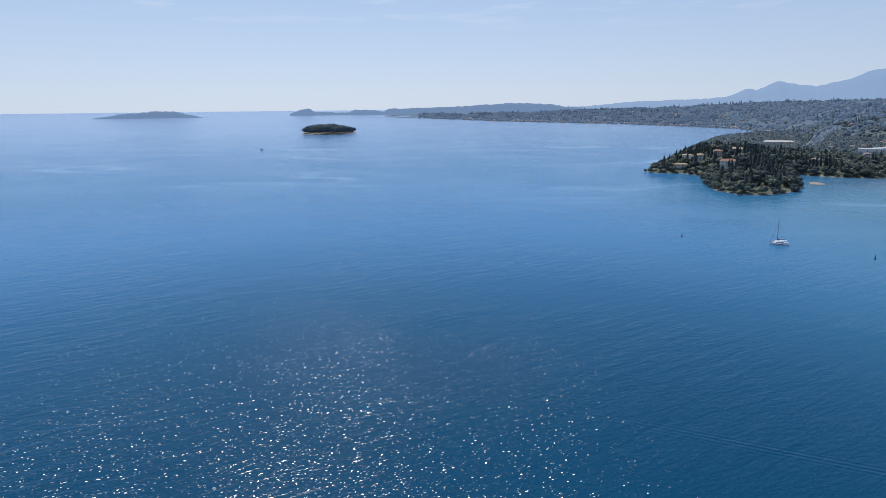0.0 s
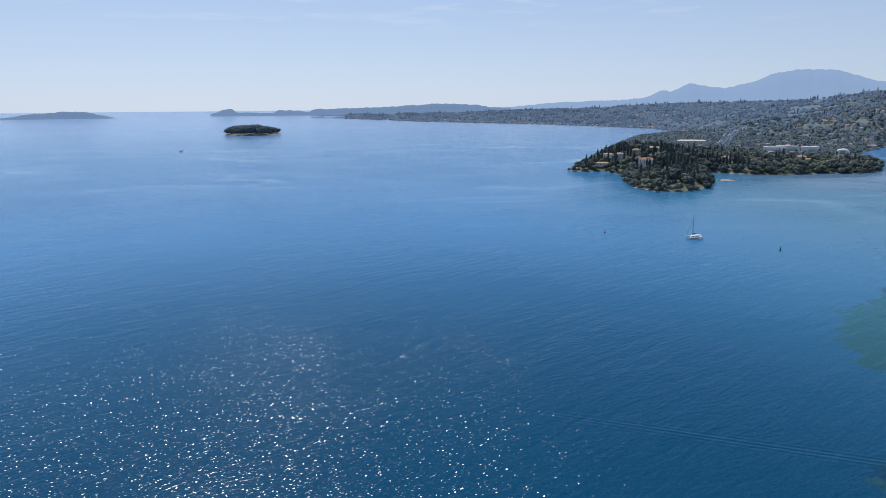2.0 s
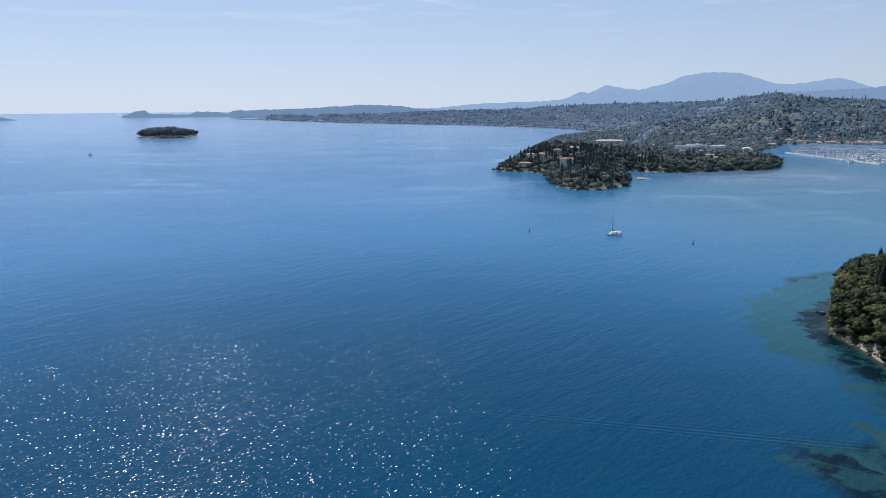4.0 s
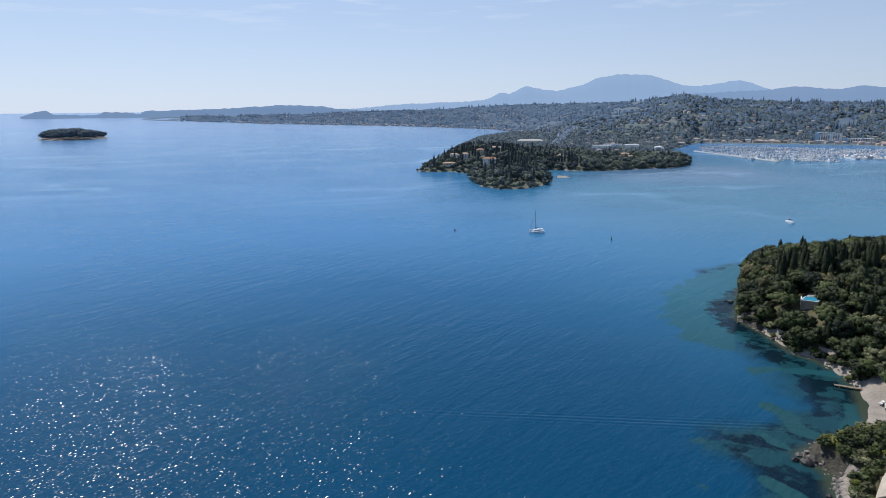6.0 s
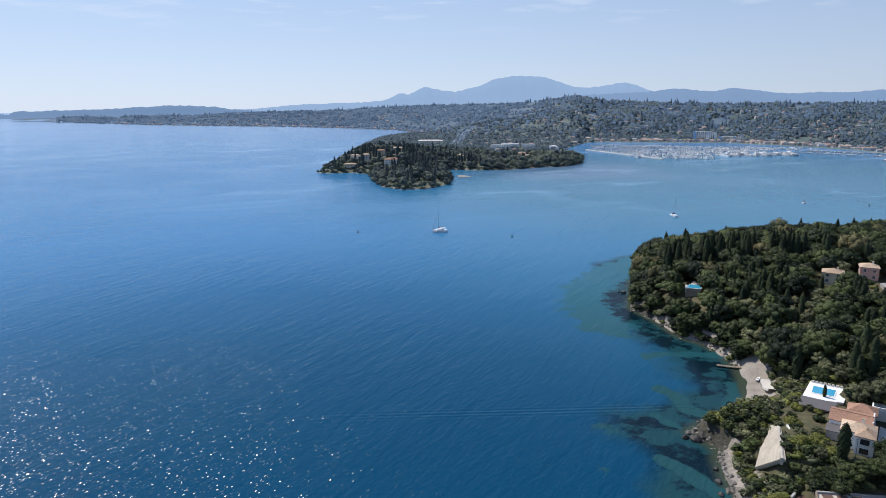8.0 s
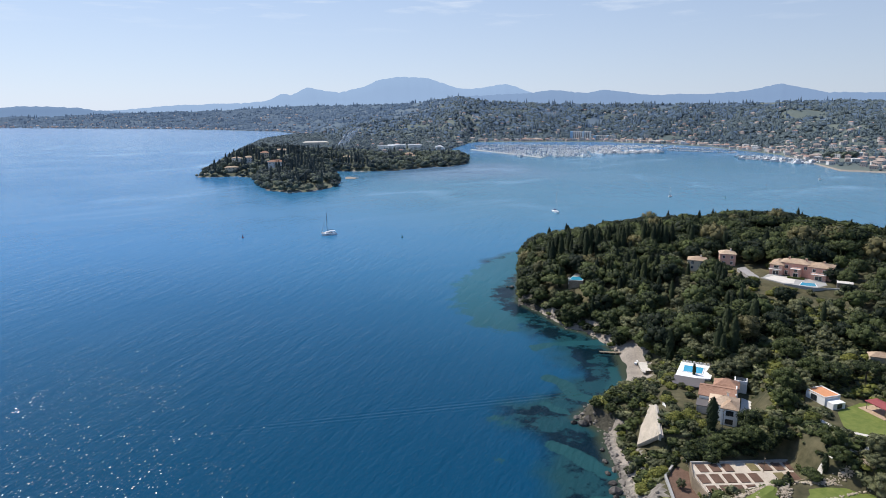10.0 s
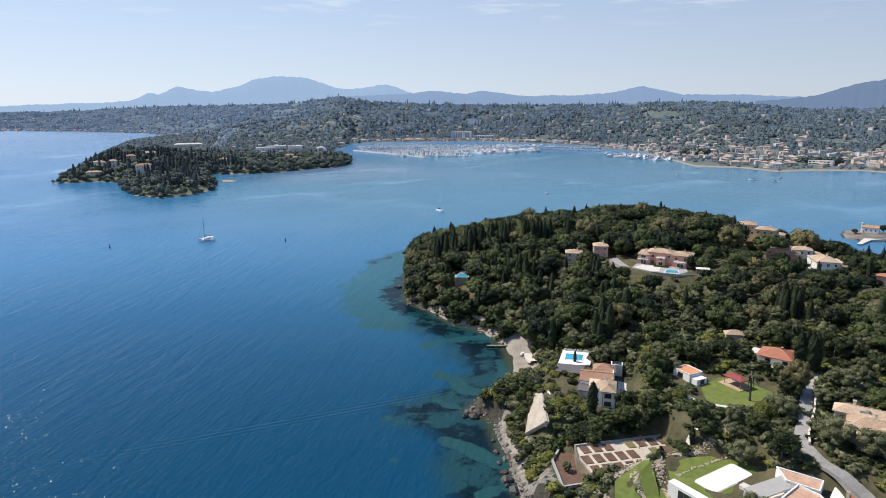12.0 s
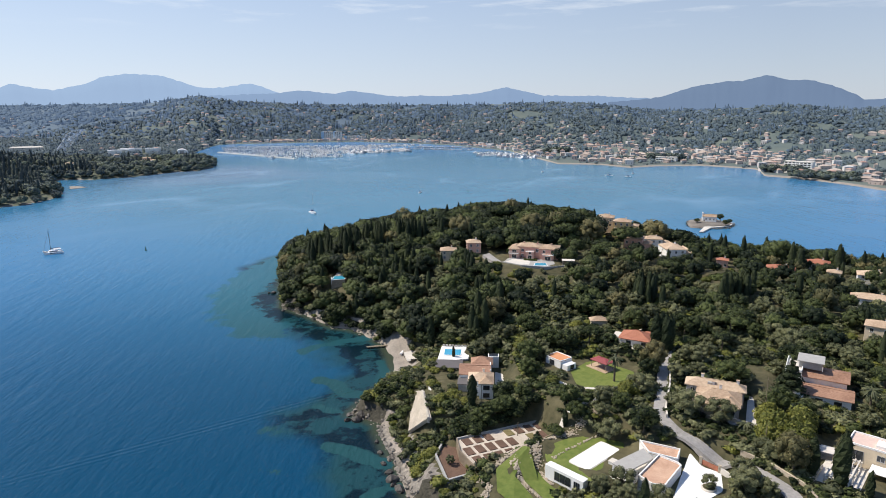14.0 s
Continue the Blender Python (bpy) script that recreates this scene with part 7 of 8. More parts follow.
for x, y, s in ((272.5, 276, 2.2), (270.5, 278, 1.0), (268, 263, 1.4), (249, 246, 1.2), (301, 298.5, 1.5), (306, 305, 1.2), (315, 311, 1.5), (246, 221, 1.2), (168, 133, 2.6), (166, 136, 1.4), (170, 138, 1.6), (172, 134, 3.0), (290, 288, 1.0), (284, 281, 0.9),
                (143, 101, 2.6), (140, 96, 2.2), (146, 104, 1.6), (136, 90, 2.4), (149, 108, 1.3), (141, 99, 1.2), (154, 113, 1.4), (159, 118, 1.2), (133, 85, 1.8)):
    loose.append((x, y, 0.1, s))
scatter_stones("sea_rock", loose, DARK_ROCK, "dark wet rock standing in the shallow water", "sea rocks", 40, 5)

# pale boulder banks of the landscaped garden
bank = []
for path, wide, many in ((([(-31.2, -6.2), (-27.1, 0.5), (-21.5, 6.3), (-17.3, 12.2), (-9.5, 17.0), (0.8, 26.4)], 1.0, 17), ([(-17.7, 8.7), (-15.8, 1.4), (-11.8, -3.3)], 1.3, 22), ([(-22.8, 2.2), (-19.7, -3.9), (-13.5, -10.0), (-9.3, -13.1)], 1.1, 20), ([(-13.4, -0.3), (-8.9, 7.7), (-3.4, 15.0), (0.9, 20.2)], 0.3, 3), ([(-30.8, -4.9), (-27.7, -8.9), (-28.9, -14.5)], 0.9, 14))):
    for (a, b), (c, d) in zip(path, path[1:]):
        n = int(math.hypot(c - a, d - b) * many)
        for k in range(n):
            t, o = g.uniform(), g.normal(0, 0.6, 2) * wide
            x, y = on_site("pool_house", a + (c - a) * t + o[0], b + (d - b) * t + o[1])
            bank.append((x, y, float(headland_height(x, y)) + 0.12, g.uniform(0.2, 0.5)))
scatter_stones("boulder", bank, STONE, "pale sandstone boulder in a garden bank", "garden boulders", 150, 8)
clear_site("pool_house", -19, -4, 9, 12), low_site("pool_house", -6, -15, 9, 6), low_site("patio_house", 0, -15, 12, 6)
for q in ([(-25.1, -10.9), (-20.7, -14.9), (-15.2, -11.4), (-20.4, -6.4), (-23.0, -0.9), (-18.9, 6.3), (-20.8, 7.0), (-26.9, -2.4)], [(-21.4, -0.1), (-18.4, -4.5), (-10.8, -13.5), (-6.0, -10.5), (-12.9, -3.0), (-17.2, 2.2), (-19.1, 6.7)]):
    pts = [on_site("pool_house", u, v) for u, v in rounded(q, 0.8)]
    v = [(x, y, float(headland_height(x, y)) + 0.5) for x, y in pts]
    c = (sum(p[0] for p in v) / len(v), sum(p[1] for p in v) / len(v))
    v.append((*c, float(headland_height(*c)) + 0.6))
    tagged(mesh_object("lawn", v, [[i, (i + 1) % (len(v) - 1), len(v) - 1] for i in range(len(v) - 1)], LAWN), "curved grass terrace between boulder banks", "lawn", kind="structure")


def jetty(ax, ay, bx, by, width, label):
    l = math.hypot(bx - ax, by - ay)
    j = thing("jetty", pose(ax, ay, 0, 0, 0, math.degrees(math.atan2(by - ay, bx - ax))), label, "jetty")
    for k in range(int(l / 0.6)):
        part("plank", boxed(k * 0.6, -width / 2, 0.75, k * 0.6 + 0.55, width / 2, 0.85), WOOD, j)
    for k in range(4):
        for s in (-1, 1):
            part("pile", rod(bmesh.new(), (0.5 + k * l / 4, s * width * 0.42, -1.5), (0.5 + k * l / 4, s * width * 0.42, 1.0), 0.12, 0.12, 6), WOOD, j)


jetty(233.5, 165, 226.4, 172.6, 1.6, "narrow timber jetty off the pebble beach")
for k, (x, y, tilt) in enumerate(((227, 153, 20), (224, 148.5, 60))):
    o = thing("rowing_boat", pose(x, y, float(headland_height(x, y)) + 0.3, 0, 0, tilt), "small rowing boat pulled up on the beach", "boat", "boats on the beach")
    bm = bmesh.new()
    prism(bm, [(-1.9, -0.55), (1.0, -0.6), (2.0, 0), (1.0, 0.6), (-1.9, 0.55)], -0.1, 0.45)
    part("hull", bm, HULL if k == 0 else DARK, o)
    part("thwart", boxed(-0.5, -0.5, 0.46, -0.1, 0.5, 0.52), WOOD, o)
strip("path", PALE, [(216, 139), (221, 144), (227, 150)], 3.5, "pale concrete apron behind the beach", category="path")


# ---------------------------------------------------------------- chapel islet
def chapel_islet():
    rows = []
    n = len(CHAPEL_ISLET)
    ring = rounded(CHAPEL_ISLET, 5, 4)
    cx, cy = 646, 82
    for s, z in ((1.10, -1.5), (1.0, 0.7), (0.9, 1.5), (0.4, 2.2)):
        rows += [(cx + (x - cx) * s + 0.8 * math.sin(x * 1.3 + y), cy + (y - cy) * s + 0.8 * math.cos(x + y * 1.7), z) for x, y in ring]
    m = len(ring)
    q = [[i * m + j, i * m + (j + 1) % m, (i + 1) * m + (j + 1) % m, (i + 1) * m + j] for i in range(3) for j in range(m)] + [list(range(3 * m, 4 * m))]
    tagged(mesh_object("ground", rows, [f[::-1] for f in q], ROCK, smooth=True), "low rocky chapel islet", "island", kind="structure")
    qy = thing("quay", pose(632, 86, 0, 0, 0, 0), "pale concrete quay and causeway of the chapel islet", "quay")
    part("causeway", prism(bmesh.new(), [(-36, -2), (-34, -5), (-10, -8), (8, -22), (26, -24), (28, -20), (12, -10), (-8, -2)], -2, 1.3), PALE, qy)
    c = thing("chapel", pose(652, 84, 1.8, 0, 0, -86), "small white chapel with a tan gabled roof and bell wall", "chapel")
    block(c, -5.5, -3.2, 6.5, 3.2, -1.5, 5.0, WHITE)
    roof(c, -5.5, -3.2, 6.5, 3.2, 5.1, 2.0, TILE_TAN, 0.3, gable=True, along="x")
    block(c, -6.6, -1.2, -5.4, 1.2, -1.5, 8.5, WHITE, "bell_wall")
    block(c, -6.65, -0.5, -5.35, 0.5, 6.4, 7.8, GREY, "bell_opening")
    for x in (-2.5, 1.0, 4.4):
        window(c, "front", x, -3.2, 2.0, 0.8, 1.4, GREY)
    part("door", boxed(-4.6, -3.25, 0, -3.6, -3.15, 2.1), WOOD, c)
    for x, y, h in ((640, 68, 5), (667, 76, 6), (664, 84, 5.5), (640, 93, 4.5), (653, 66, 4)):
        tree("oak", x, y, 1.6, h, x * 7, 1.2, 1)
    g2 = np.random.default_rng(3)
    scatter_stones("rock", [(646 + 27 * math.cos(a) * g2.uniform(0.85, 1.1), 82 + 20 * math.sin(a) * g2.uniform(0.85, 1.1), 0.4, g2.uniform(0.5, 1.6)) for a in np.linspace(0, 6.2, 60)], ROCK, "rough rock round the chapel islet", "islet rocks", 0, 9)


chapel_islet()
# ---------------------------------------------------------------- boats
SPAR = plain("dull grey spar paint", (0.16, 0.165, 0.17), 0.5)


def hull(bm, length, beam, free, draft=0.35):
    """A boat's hull, bow towards +x."""
    rows = []
    for s in range(9):
        t = s / 8
        x = -length / 2 + length * t
        w = beam / 2 * (0.82 + 0.18 * math.sin(t * 2.6)) * (1 if t < 0.5 else math.cos((t - 0.5) * math.pi * 0.96) ** 0.75)
        lift = free * (1 + 0.35 * t * t)
        rows.append([bm.verts.new((x - 0.06 * length * (1 - k) * (t > 0.9), y * w, z)) for k, y, z in ((1, -1, lift), (0, -0.86, 0.0), (0, -0.3, -draft), (0, 0.3, -draft), (0, 0.86, 0.0), (1, 1, lift))])
    for a, b in zip(rows, rows[1:]):
        for k in range(5):
            bm.faces.new((a[k], b[k], b[k + 1], a[k + 1]))
        bm.faces.new((a[5], b[5], b[0], a[0]))
    bm.faces.new(rows[0]), bm.faces.new(rows[-1][::-1])
    return bm


def sail_boat(m, length, label, group="", wide=0.32, canvas=NAVY, hull_mat=None):
    o = thing("sailing_boat", m, label, "sailing boat", group)
    part("hull", hull(bmesh.new(), length, length * wide, length * 0.085), hull_mat or HULL, o)
    part("cabin", boxed(-length * 0.12, -length * wide * 0.26, length * 0.08, length * 0.22, length * wide * 0.26, length * 0.135, length * 0.012), HULL, o)
    part("cabin_window", boxed(-length * 0.08, -length * wide * 0.265, length * 0.10, length * 0.18, length * wide * 0.265, length * 0.122), GLASS, o)
    mast = part("mast", rod(bmesh.new(), (length * 0.08, 0, length * 0.08), (length * 0.08, 0, length * 1.32), 0.006 * length, 0.004 * length, 6), SPAR, o)
    part("spreader", boxed(length * 0.075, -0.9, length * 0.72, length * 0.085, 0.9, length * 0.725), METAL, mast)
    part("boom", rod(bmesh.new(), (length * 0.07, 0, length * 0.22), (-length * 0.32, 0, length * 0.21), 0.2, 0.16, 6), canvas, o, "furled sail under canvas")
    part("forestay", rod(bmesh.new(), (length * 0.49, 0, length * 0.11), (length * 0.09, 0, length * 1.28), 0.035, 0.03, 4), SPAR, o)
    part("backstay", rod(bmesh.new(), (-length * 0.49, 0, length * 0.09), (length * 0.07, 0, length * 1.31), 0.015, 0.015, 3), METAL, o)
    part("spray_hood", boxed(-length * 0.2, -length * wide * 0.28, length * 0.12, -length * 0.1, length * wide * 0.28, length * 0.19, length * 0.015), canvas, o)
    return o


def catamaran(m, label, length=13.5):
    o = thing("catamaran", m, label, "catamaran")
    for y in (-3.1, 3.1):
        h = part("hull", hull(bmesh.new(), length, 1.9, 1.35, 0.4), HULL, o)
        h.location = (0, y, 0)
        part("port_window", boxed(-2.5, -0.93, 0.75, 2.5, 0.93, 1.0), GLASS, h)
    part("bridge_deck", boxed(-5.6, -3.2, 0.85, 3.2, 3.2, 1.5, 0.2), HULL, o)
    c = part("cabin", boxed(-3.4, -2.6, 1.5, 2.6, 2.6, 2.65, 0.3), HULL, o)
    part("cabin_window", boxed(-3.0, -2.62, 1.8, 2.66, 2.62, 2.35, 0.1), GLASS, c)
    part("bimini", boxed(-5.4, -2.4, 3.3, -0.8, 2.4, 3.45, 0.05), HULL, o)
    for x in (-5.1, -1.2):
        for y in (-2.2, 2.2):
            part("post", rod(bmesh.new(), (x, y, 1.5), (x, y, 3.3), 0.05, 0.05, 5), METAL, o)
    part("trampoline", boxed(3.2, -2.2, 1.1, 6.0, 2.2, 1.16), DARK, o)
    part("mast", rod(bmesh.new(), (1.4, 0, 2.6), (1.4, 0, 19.5), 0.20, 0.13, 6), SPAR, o)
    part("boom", rod(bmesh.new(), (1.3, 0, 4.2), (-4.8, 0, 4.0), 0.32, 0.22, 6), NAVY, o, "furled sail in a dark bag")
    part("forestay", rod(bmesh.new(), (6.4, 0, 1.5), (1.5, 0, 17.5), 0.09, 0.06, 5), SPAR, o)
    for y in (-3.0, 3.0):
        part("shroud", rod(bmesh.new(), (0.2, y, 1.4), (1.35, 0, 17.2), 0.03, 0.03, 4), METAL, o)
    return o


def motor_yacht(m, length, label, group=""):
    o = thing("motor_yacht", m, label, "motor yacht", group)
    part("hull", hull(bmesh.new(), length, length * 0.28, length * 0.11), HULL, o)
    d = part("deckhouse", boxed(-length * 0.30, -length * 0.105, length * 0.10, length * 0.20, length * 0.105, length * 0.19, length * 0.02), HULL, o)
    part("window_band", boxed(-length * 0.26, -length * 0.107, length * 0.13, length * 0.205, length * 0.107, length * 0.165), GLASS, d)
    part("flybridge", boxed(-length * 0.26, -length * 0.085, length * 0.19, length * 0.06, length * 0.085, length * 0.235, length * 0.015), HULL, o)
    part("hardtop", boxed(-length * 0.24, -length * 0.085, length * 0.29, length * 0.0, length * 0.085, length * 0.30), HULL, o)
    part("radar_arch", boxed(-length * 0.2, -length * 0.08, length * 0.235, -length * 0.17, length * 0.08, length * 0.29), METAL, o)
    return o


def on_water(az, el, turn=0.0):
    r = far_distance(el)
    return pose(*polar(az, r), float(sea_level(r)), 0, 0, turn)


catamaran(pose(268, 502, 0, 0, 0, 158), "white catamaran under bare mast on the open bay")
sail_boat(pose(512, 455, 0, 0, 0, 240), 16.0, "white sailing yacht with furled sails under way")
sail_boat(pose(707, 444, 0, 0, 0, 200), 9.5, "small dark-canopied boat on the bay", wide=0.36)
for x, y, l, a in ((1033, 403, 12, 190), (1028, 288, 13, 100), (1025, 257, 11, 120), (1081, 263, 9, 170)):
    sail_boat(pose(x, y, 0, 0, 0, a), l, "white sailing yacht at anchor off the town", "yachts at anchor")
motor_yacht(pose(-486, 1751, 0, 0, 0, 250), 15, "white motor boat far out on the bay")


def buoy(x, y, colour, label, h=2.6):
    o = thing("buoy", pose(x, y, 0), label, "buoy", "channel buoys")
    part("float", rod(bmesh.new(), (0, 0, -0.4), (0, 0, 0.5), 0.75, 0.75, 12), colour, o)
    part("cage", rod(bmesh.new(), (0, 0, 0.5), (0, 0, h), 0.45, 0.12, 8), colour, o)
    part("top_mark", rod(bmesh.new(), (0, 0, h), (0, 0, h + 0.5), 0.22, 0.22, 8), colour, o)


GREEN = plain("dark green buoy paint", (0.02, 0.09, 0.05), 0.5)
REDP = plain("dark red buoy paint", (0.20, 0.03, 0.03), 0.5)
buoy(203, 536, REDP, "dark red channel buoy"), buoy(310, 449, GREEN, "dark green channel buoy")
buoy(748, 395, GREEN, "small dark buoy far out in the bay", 2.0), buoy(905, 420, REDP, "small dark buoy far out in the bay", 2.0)

# ---------------------------------------------------------------- marina
PIER = plain("pale concrete pier", (0.50, 0.50, 0.48), 0.85)
mole = thing("breakwater", pose(1038, 966, 0, 0, 0, math.degrees(math.atan2(1271 - 966, 1099 - 1038))), "long low concrete breakwater of the marina", "breakwater")
part("wall", boxed(-2, -3, -2, 310, 3, 1.6, 0.2), PIER, mole)
part("coping", boxed(-2, -3.4, 1.6, 310, -1.6, 2.4, 0.1), PIER, mole)

g = np.random.default_rng(17)
ROWS_OF_BERTHS = [(44.9, 51.2, 4.28, 4.26), (44.3, 51.0, 4.16, 4.14), (43.5, 51.6, 4.04, 4.0), (42.7, 52.0, 3.92, 3.88), (42.0, 53.6, 3.8, 3.76), (41.5, 54.5, 3.68, 3.64), (41.3, 55.5, 3.56, 3.52), (41.2, 57.0, 3.44, 3.42), (41.2, 58.0, 3.34, 3.34),
                  (51.8, 56.8, 4.04, 3.86), (52.2, 57.0, 3.92, 3.78), (57.0, 62.8, 3.66, 3.8), (57.0, 63.0, 3.5, 3.6), (62.8, 66.0, 4.08, 4.26), (63.4, 68.2, 4.24, 4.5), (64.0, 69.0, 4.04, 4.4)]
berths = []
for a0, a1, e0, e1 in ROWS_OF_BERTHS:
    r0, r1 = far_distance(e0), far_distance(e1)
    p, q = Vector(polar(a0, r0)), Vector(polar(a1, r1))
    l = (q - p).length
    turn = math.degrees(math.atan2(q.y - p.y, q.x - p.x))
    j = thing("pontoon", pose(p.x, p.y, 0, 0, 0, turn), "long floating pontoon lined with moored boats", "pontoon", "marina pontoons")
    part("deck", boxed(0, -1.2, 0.2, l, 1.2, 0.7, 0.05), PIER, j)
    for k in range(int(l / 30)):
        part("pile", rod(bmesh.new(), (15 + k * 30, 1.3, -1), (15 + k * 30, 1.3, 2.4), 0.2, 0.2, 6), METAL, j)
    s = 2.0
    while s < l:
        for side in (-1, 1):
            if g.uniform() < 0.2:
                continue
            berths.append((p.x + (q - p).x * s / l, p.y + (q - p).y * s / l, turn + 90 * side, a0))
        s += g.uniform(4.2, 6.0) + (g.uniform(6, 16) if g.uniform() < 0.05 else 0)
g.shuffle(berths)
berths = sorted(berths, key=lambda b: math.hypot(b[0], b[1]) // 130)
protos = []
for l, c in ((11, NAVY), (13, PALE), (15, HULL)):
    protos.append((sail_boat(pose(0, 0, -400), l, "white sailing yacht moored in the marina", "boats in the marina", canvas=c), l))
for l in (12, 18, 26):
    protos.append((motor_yacht(pose(0, 0, -400), l, "white motor yacht moored in the marina", "boats in the marina"), l))
fresh = set(range(6))
rest_v, rest_f, rest_n = [], [], 0
for k, (x, y, turn, row) in enumerate(berths):
    big = row in (51.8, 52.2) or (row in (44.9, 63.4) and g.uniform() < 0.35)
    w = int(g.choice([4, 5, 5, 3]) if big else g.choice([0, 0, 1, 2, 3, 3, 4, 4]))
    ob, l = protos[w]
    a = radians(turn)
    x, y = x + math.cos(a) * (l / 2 + 1.6), y + math.sin(a) * (l / 2 + 1.6)
    if k < 280:
        x, y = x + g.normal(0, 0.7), y + g.normal(0, 0.7)
        m = pose(x, y, 0, 0, 0, turn + g.normal(0, 4) + (180 if g.uniform() < 0.3 else 0))
        if w in fresh:
            fresh.discard(w)
            ob.matrix_basis = m
        else:
            copy_thing(ob, m)
    else:
        bm = hull(bmesh.new(), l, l * 0.3, l * 0.1)
        box(bm, -l * 0.25, -l * 0.09, l * 0.1, l * 0.2, l * 0.09, l * 0.17)
        if w < 3:
            rod(bm, (l * 0.08, 0, 0.5), (l * 0.08, 0, l * 1.2), 0.05, 0.03, 3)
        bm.verts.index_update()
        v = np.array([p.co[:] for p in bm.verts])
        c, s = math.cos(a), math.sin(a)
        rest_v.append(np.stack([v[:, 0] * c - v[:, 1] * s + x, v[:, 0] * s + v[:, 1] * c + y, v[:, 2]], -1))
        rest_f += [[i.index + rest_n for i in f.verts] for f in bm.faces]
        rest_n += len(v)
        bm.free()
MOORED = material("weathered white and grey hulls", (0.30, 0.31, 0.33), (0.74, 0.73, 0.71), 0.5, 0.12, coarse=0.3)
if rest_v:
    tagged(mesh_object("moored_boats", np.concatenate(rest_v), rest_f, MOORED), "rows of white boats moored in the inner marina", "boats", kind="stuff")


# ---------------------------------------------------------------- town and villages across the bay
# Town tiles and plaster are greyed to put the haze into their colour.
FAR_TILE = material("haze-muted tiles of the far town", (0.30, 0.235, 0.20), (0.50, 0.41, 0.35), 0.9, 0.3, spread=0.6)
FAR_TILE_RED = material("dull red tiles of the far town", (0.30, 0.19, 0.15), (0.44, 0.30, 0.25), 0.9, 0.3, spread=0.6)
FAR_WALL = material("off-white plaster of the far town", (0.46, 0.44, 0.43), (0.68, 0.66, 0.64), 0.85, 0.3, spread=0.8)
FAR_ROSE = material("haze-muted rose plaster of the far town", (0.46, 0.37, 0.33), (0.60, 0.51, 0.46), 0.85, 0.3, spread=0.8)
def town_house(m, w, d, h, wall, tiles, label, group, flat=False, name="house", category="house"):
    o = thing(name, m, label, category, group)
    block(o, -w / 2, -d / 2, w / 2, d / 2, -5, h, wall, bevel=0)
    if flat:
        part("roof", boxed(-w / 2 - 0.2, -d / 2 - 0.2, h, w / 2 + 0.2, d / 2 + 0.2, h + 0.5), wall, o)
    else:
        part("roof", hip(bmesh.new(), -w / 2, -d / 2, w / 2, d / 2, h + 0.1, min(w, d) * 0.24, 0.5), tiles, o)
    for s in range(max(1, int(h / 3))):
        for k in range(3):
            x = -w / 2 + w * (k + 0.5) / 3
            part("window", boxed(x - 0.65, -d / 2 - 0.06, 0.7 + s * 3, x + 0.65, -d / 2 + 0.05, 2.2 + s * 3), GLASS, o)
    return o


kinds = [(10, 8, 6.0, FAR_WALL, FAR_TILE, False), (11, 8, 5.4, FAR_ROSE, FAR_TILE, False), (9, 8, 7.6, FAR_ROSE, FAR_TILE_RED, False), (12, 9, 5.8, FAR_WALL, FAR_TILE_RED, False), (14, 10, 7.6, FAR_WALL, FAR_TILE, True), (10, 7, 3.8, FAR_WALL, FAR_TILE, False), (18, 10, 5.2, FAR_ROSE, FAR_TILE, False)]
words = ["off-white house with a bleached tile roof", "faded rose house with a bleached tile roof", "tall rose house with a dull red roof", "off-white house with a dull red roof", "off-white flat-roofed apartment block", "small off-white house with a bleached roof", "long rose building with a bleached roof"]
town = [town_house(pose(0, 0, -400), *kinds[k][:5], words[k] + " across the bay", "houses across the bay", kinds[k][5]) for k in range(7)]
used = set()
g = np.random.default_rng(29)
TOWN_SPOTS = []


def settle(az, u, k, spin):
    x, y, z = (float(v) for v in mainland_place(az, u))
    if any((x - a) ** 2 + (y - b) ** 2 < 17 ** 2 for a, b in TOWN_SPOTS):
        return
    TOWN_SPOTS.append((x, y))
    m = pose(x, y, z + 0.4, 0, 0, -az + spin)
    if k not in used:
        used.add(k)
        town[k].matrix_basis = m
    else:
        copy_thing(town[k], m)


for k in range(520):
    zone = g.uniform()
    if zone < 0.55:
        az, u = g.uniform(68, 96), abs(g.normal(0.0, 0.17)) + 0.025
    elif zone < 0.75:
        az, u = g.uniform(41, 66), abs(g.normal(0.02, 0.05)) + 0.015
    elif zone < 0.93:
        az, u = g.uniform(63, 96), g.uniform(0.1, 0.65)
    else:
        az, u = g.uniform(8, 60), g.uniform(0.03, 0.6)
    if len(TOWN_SPOTS) < 290:
        settle(az, u, int(g.integers(0, 7)), g.uniform(-35, 35))

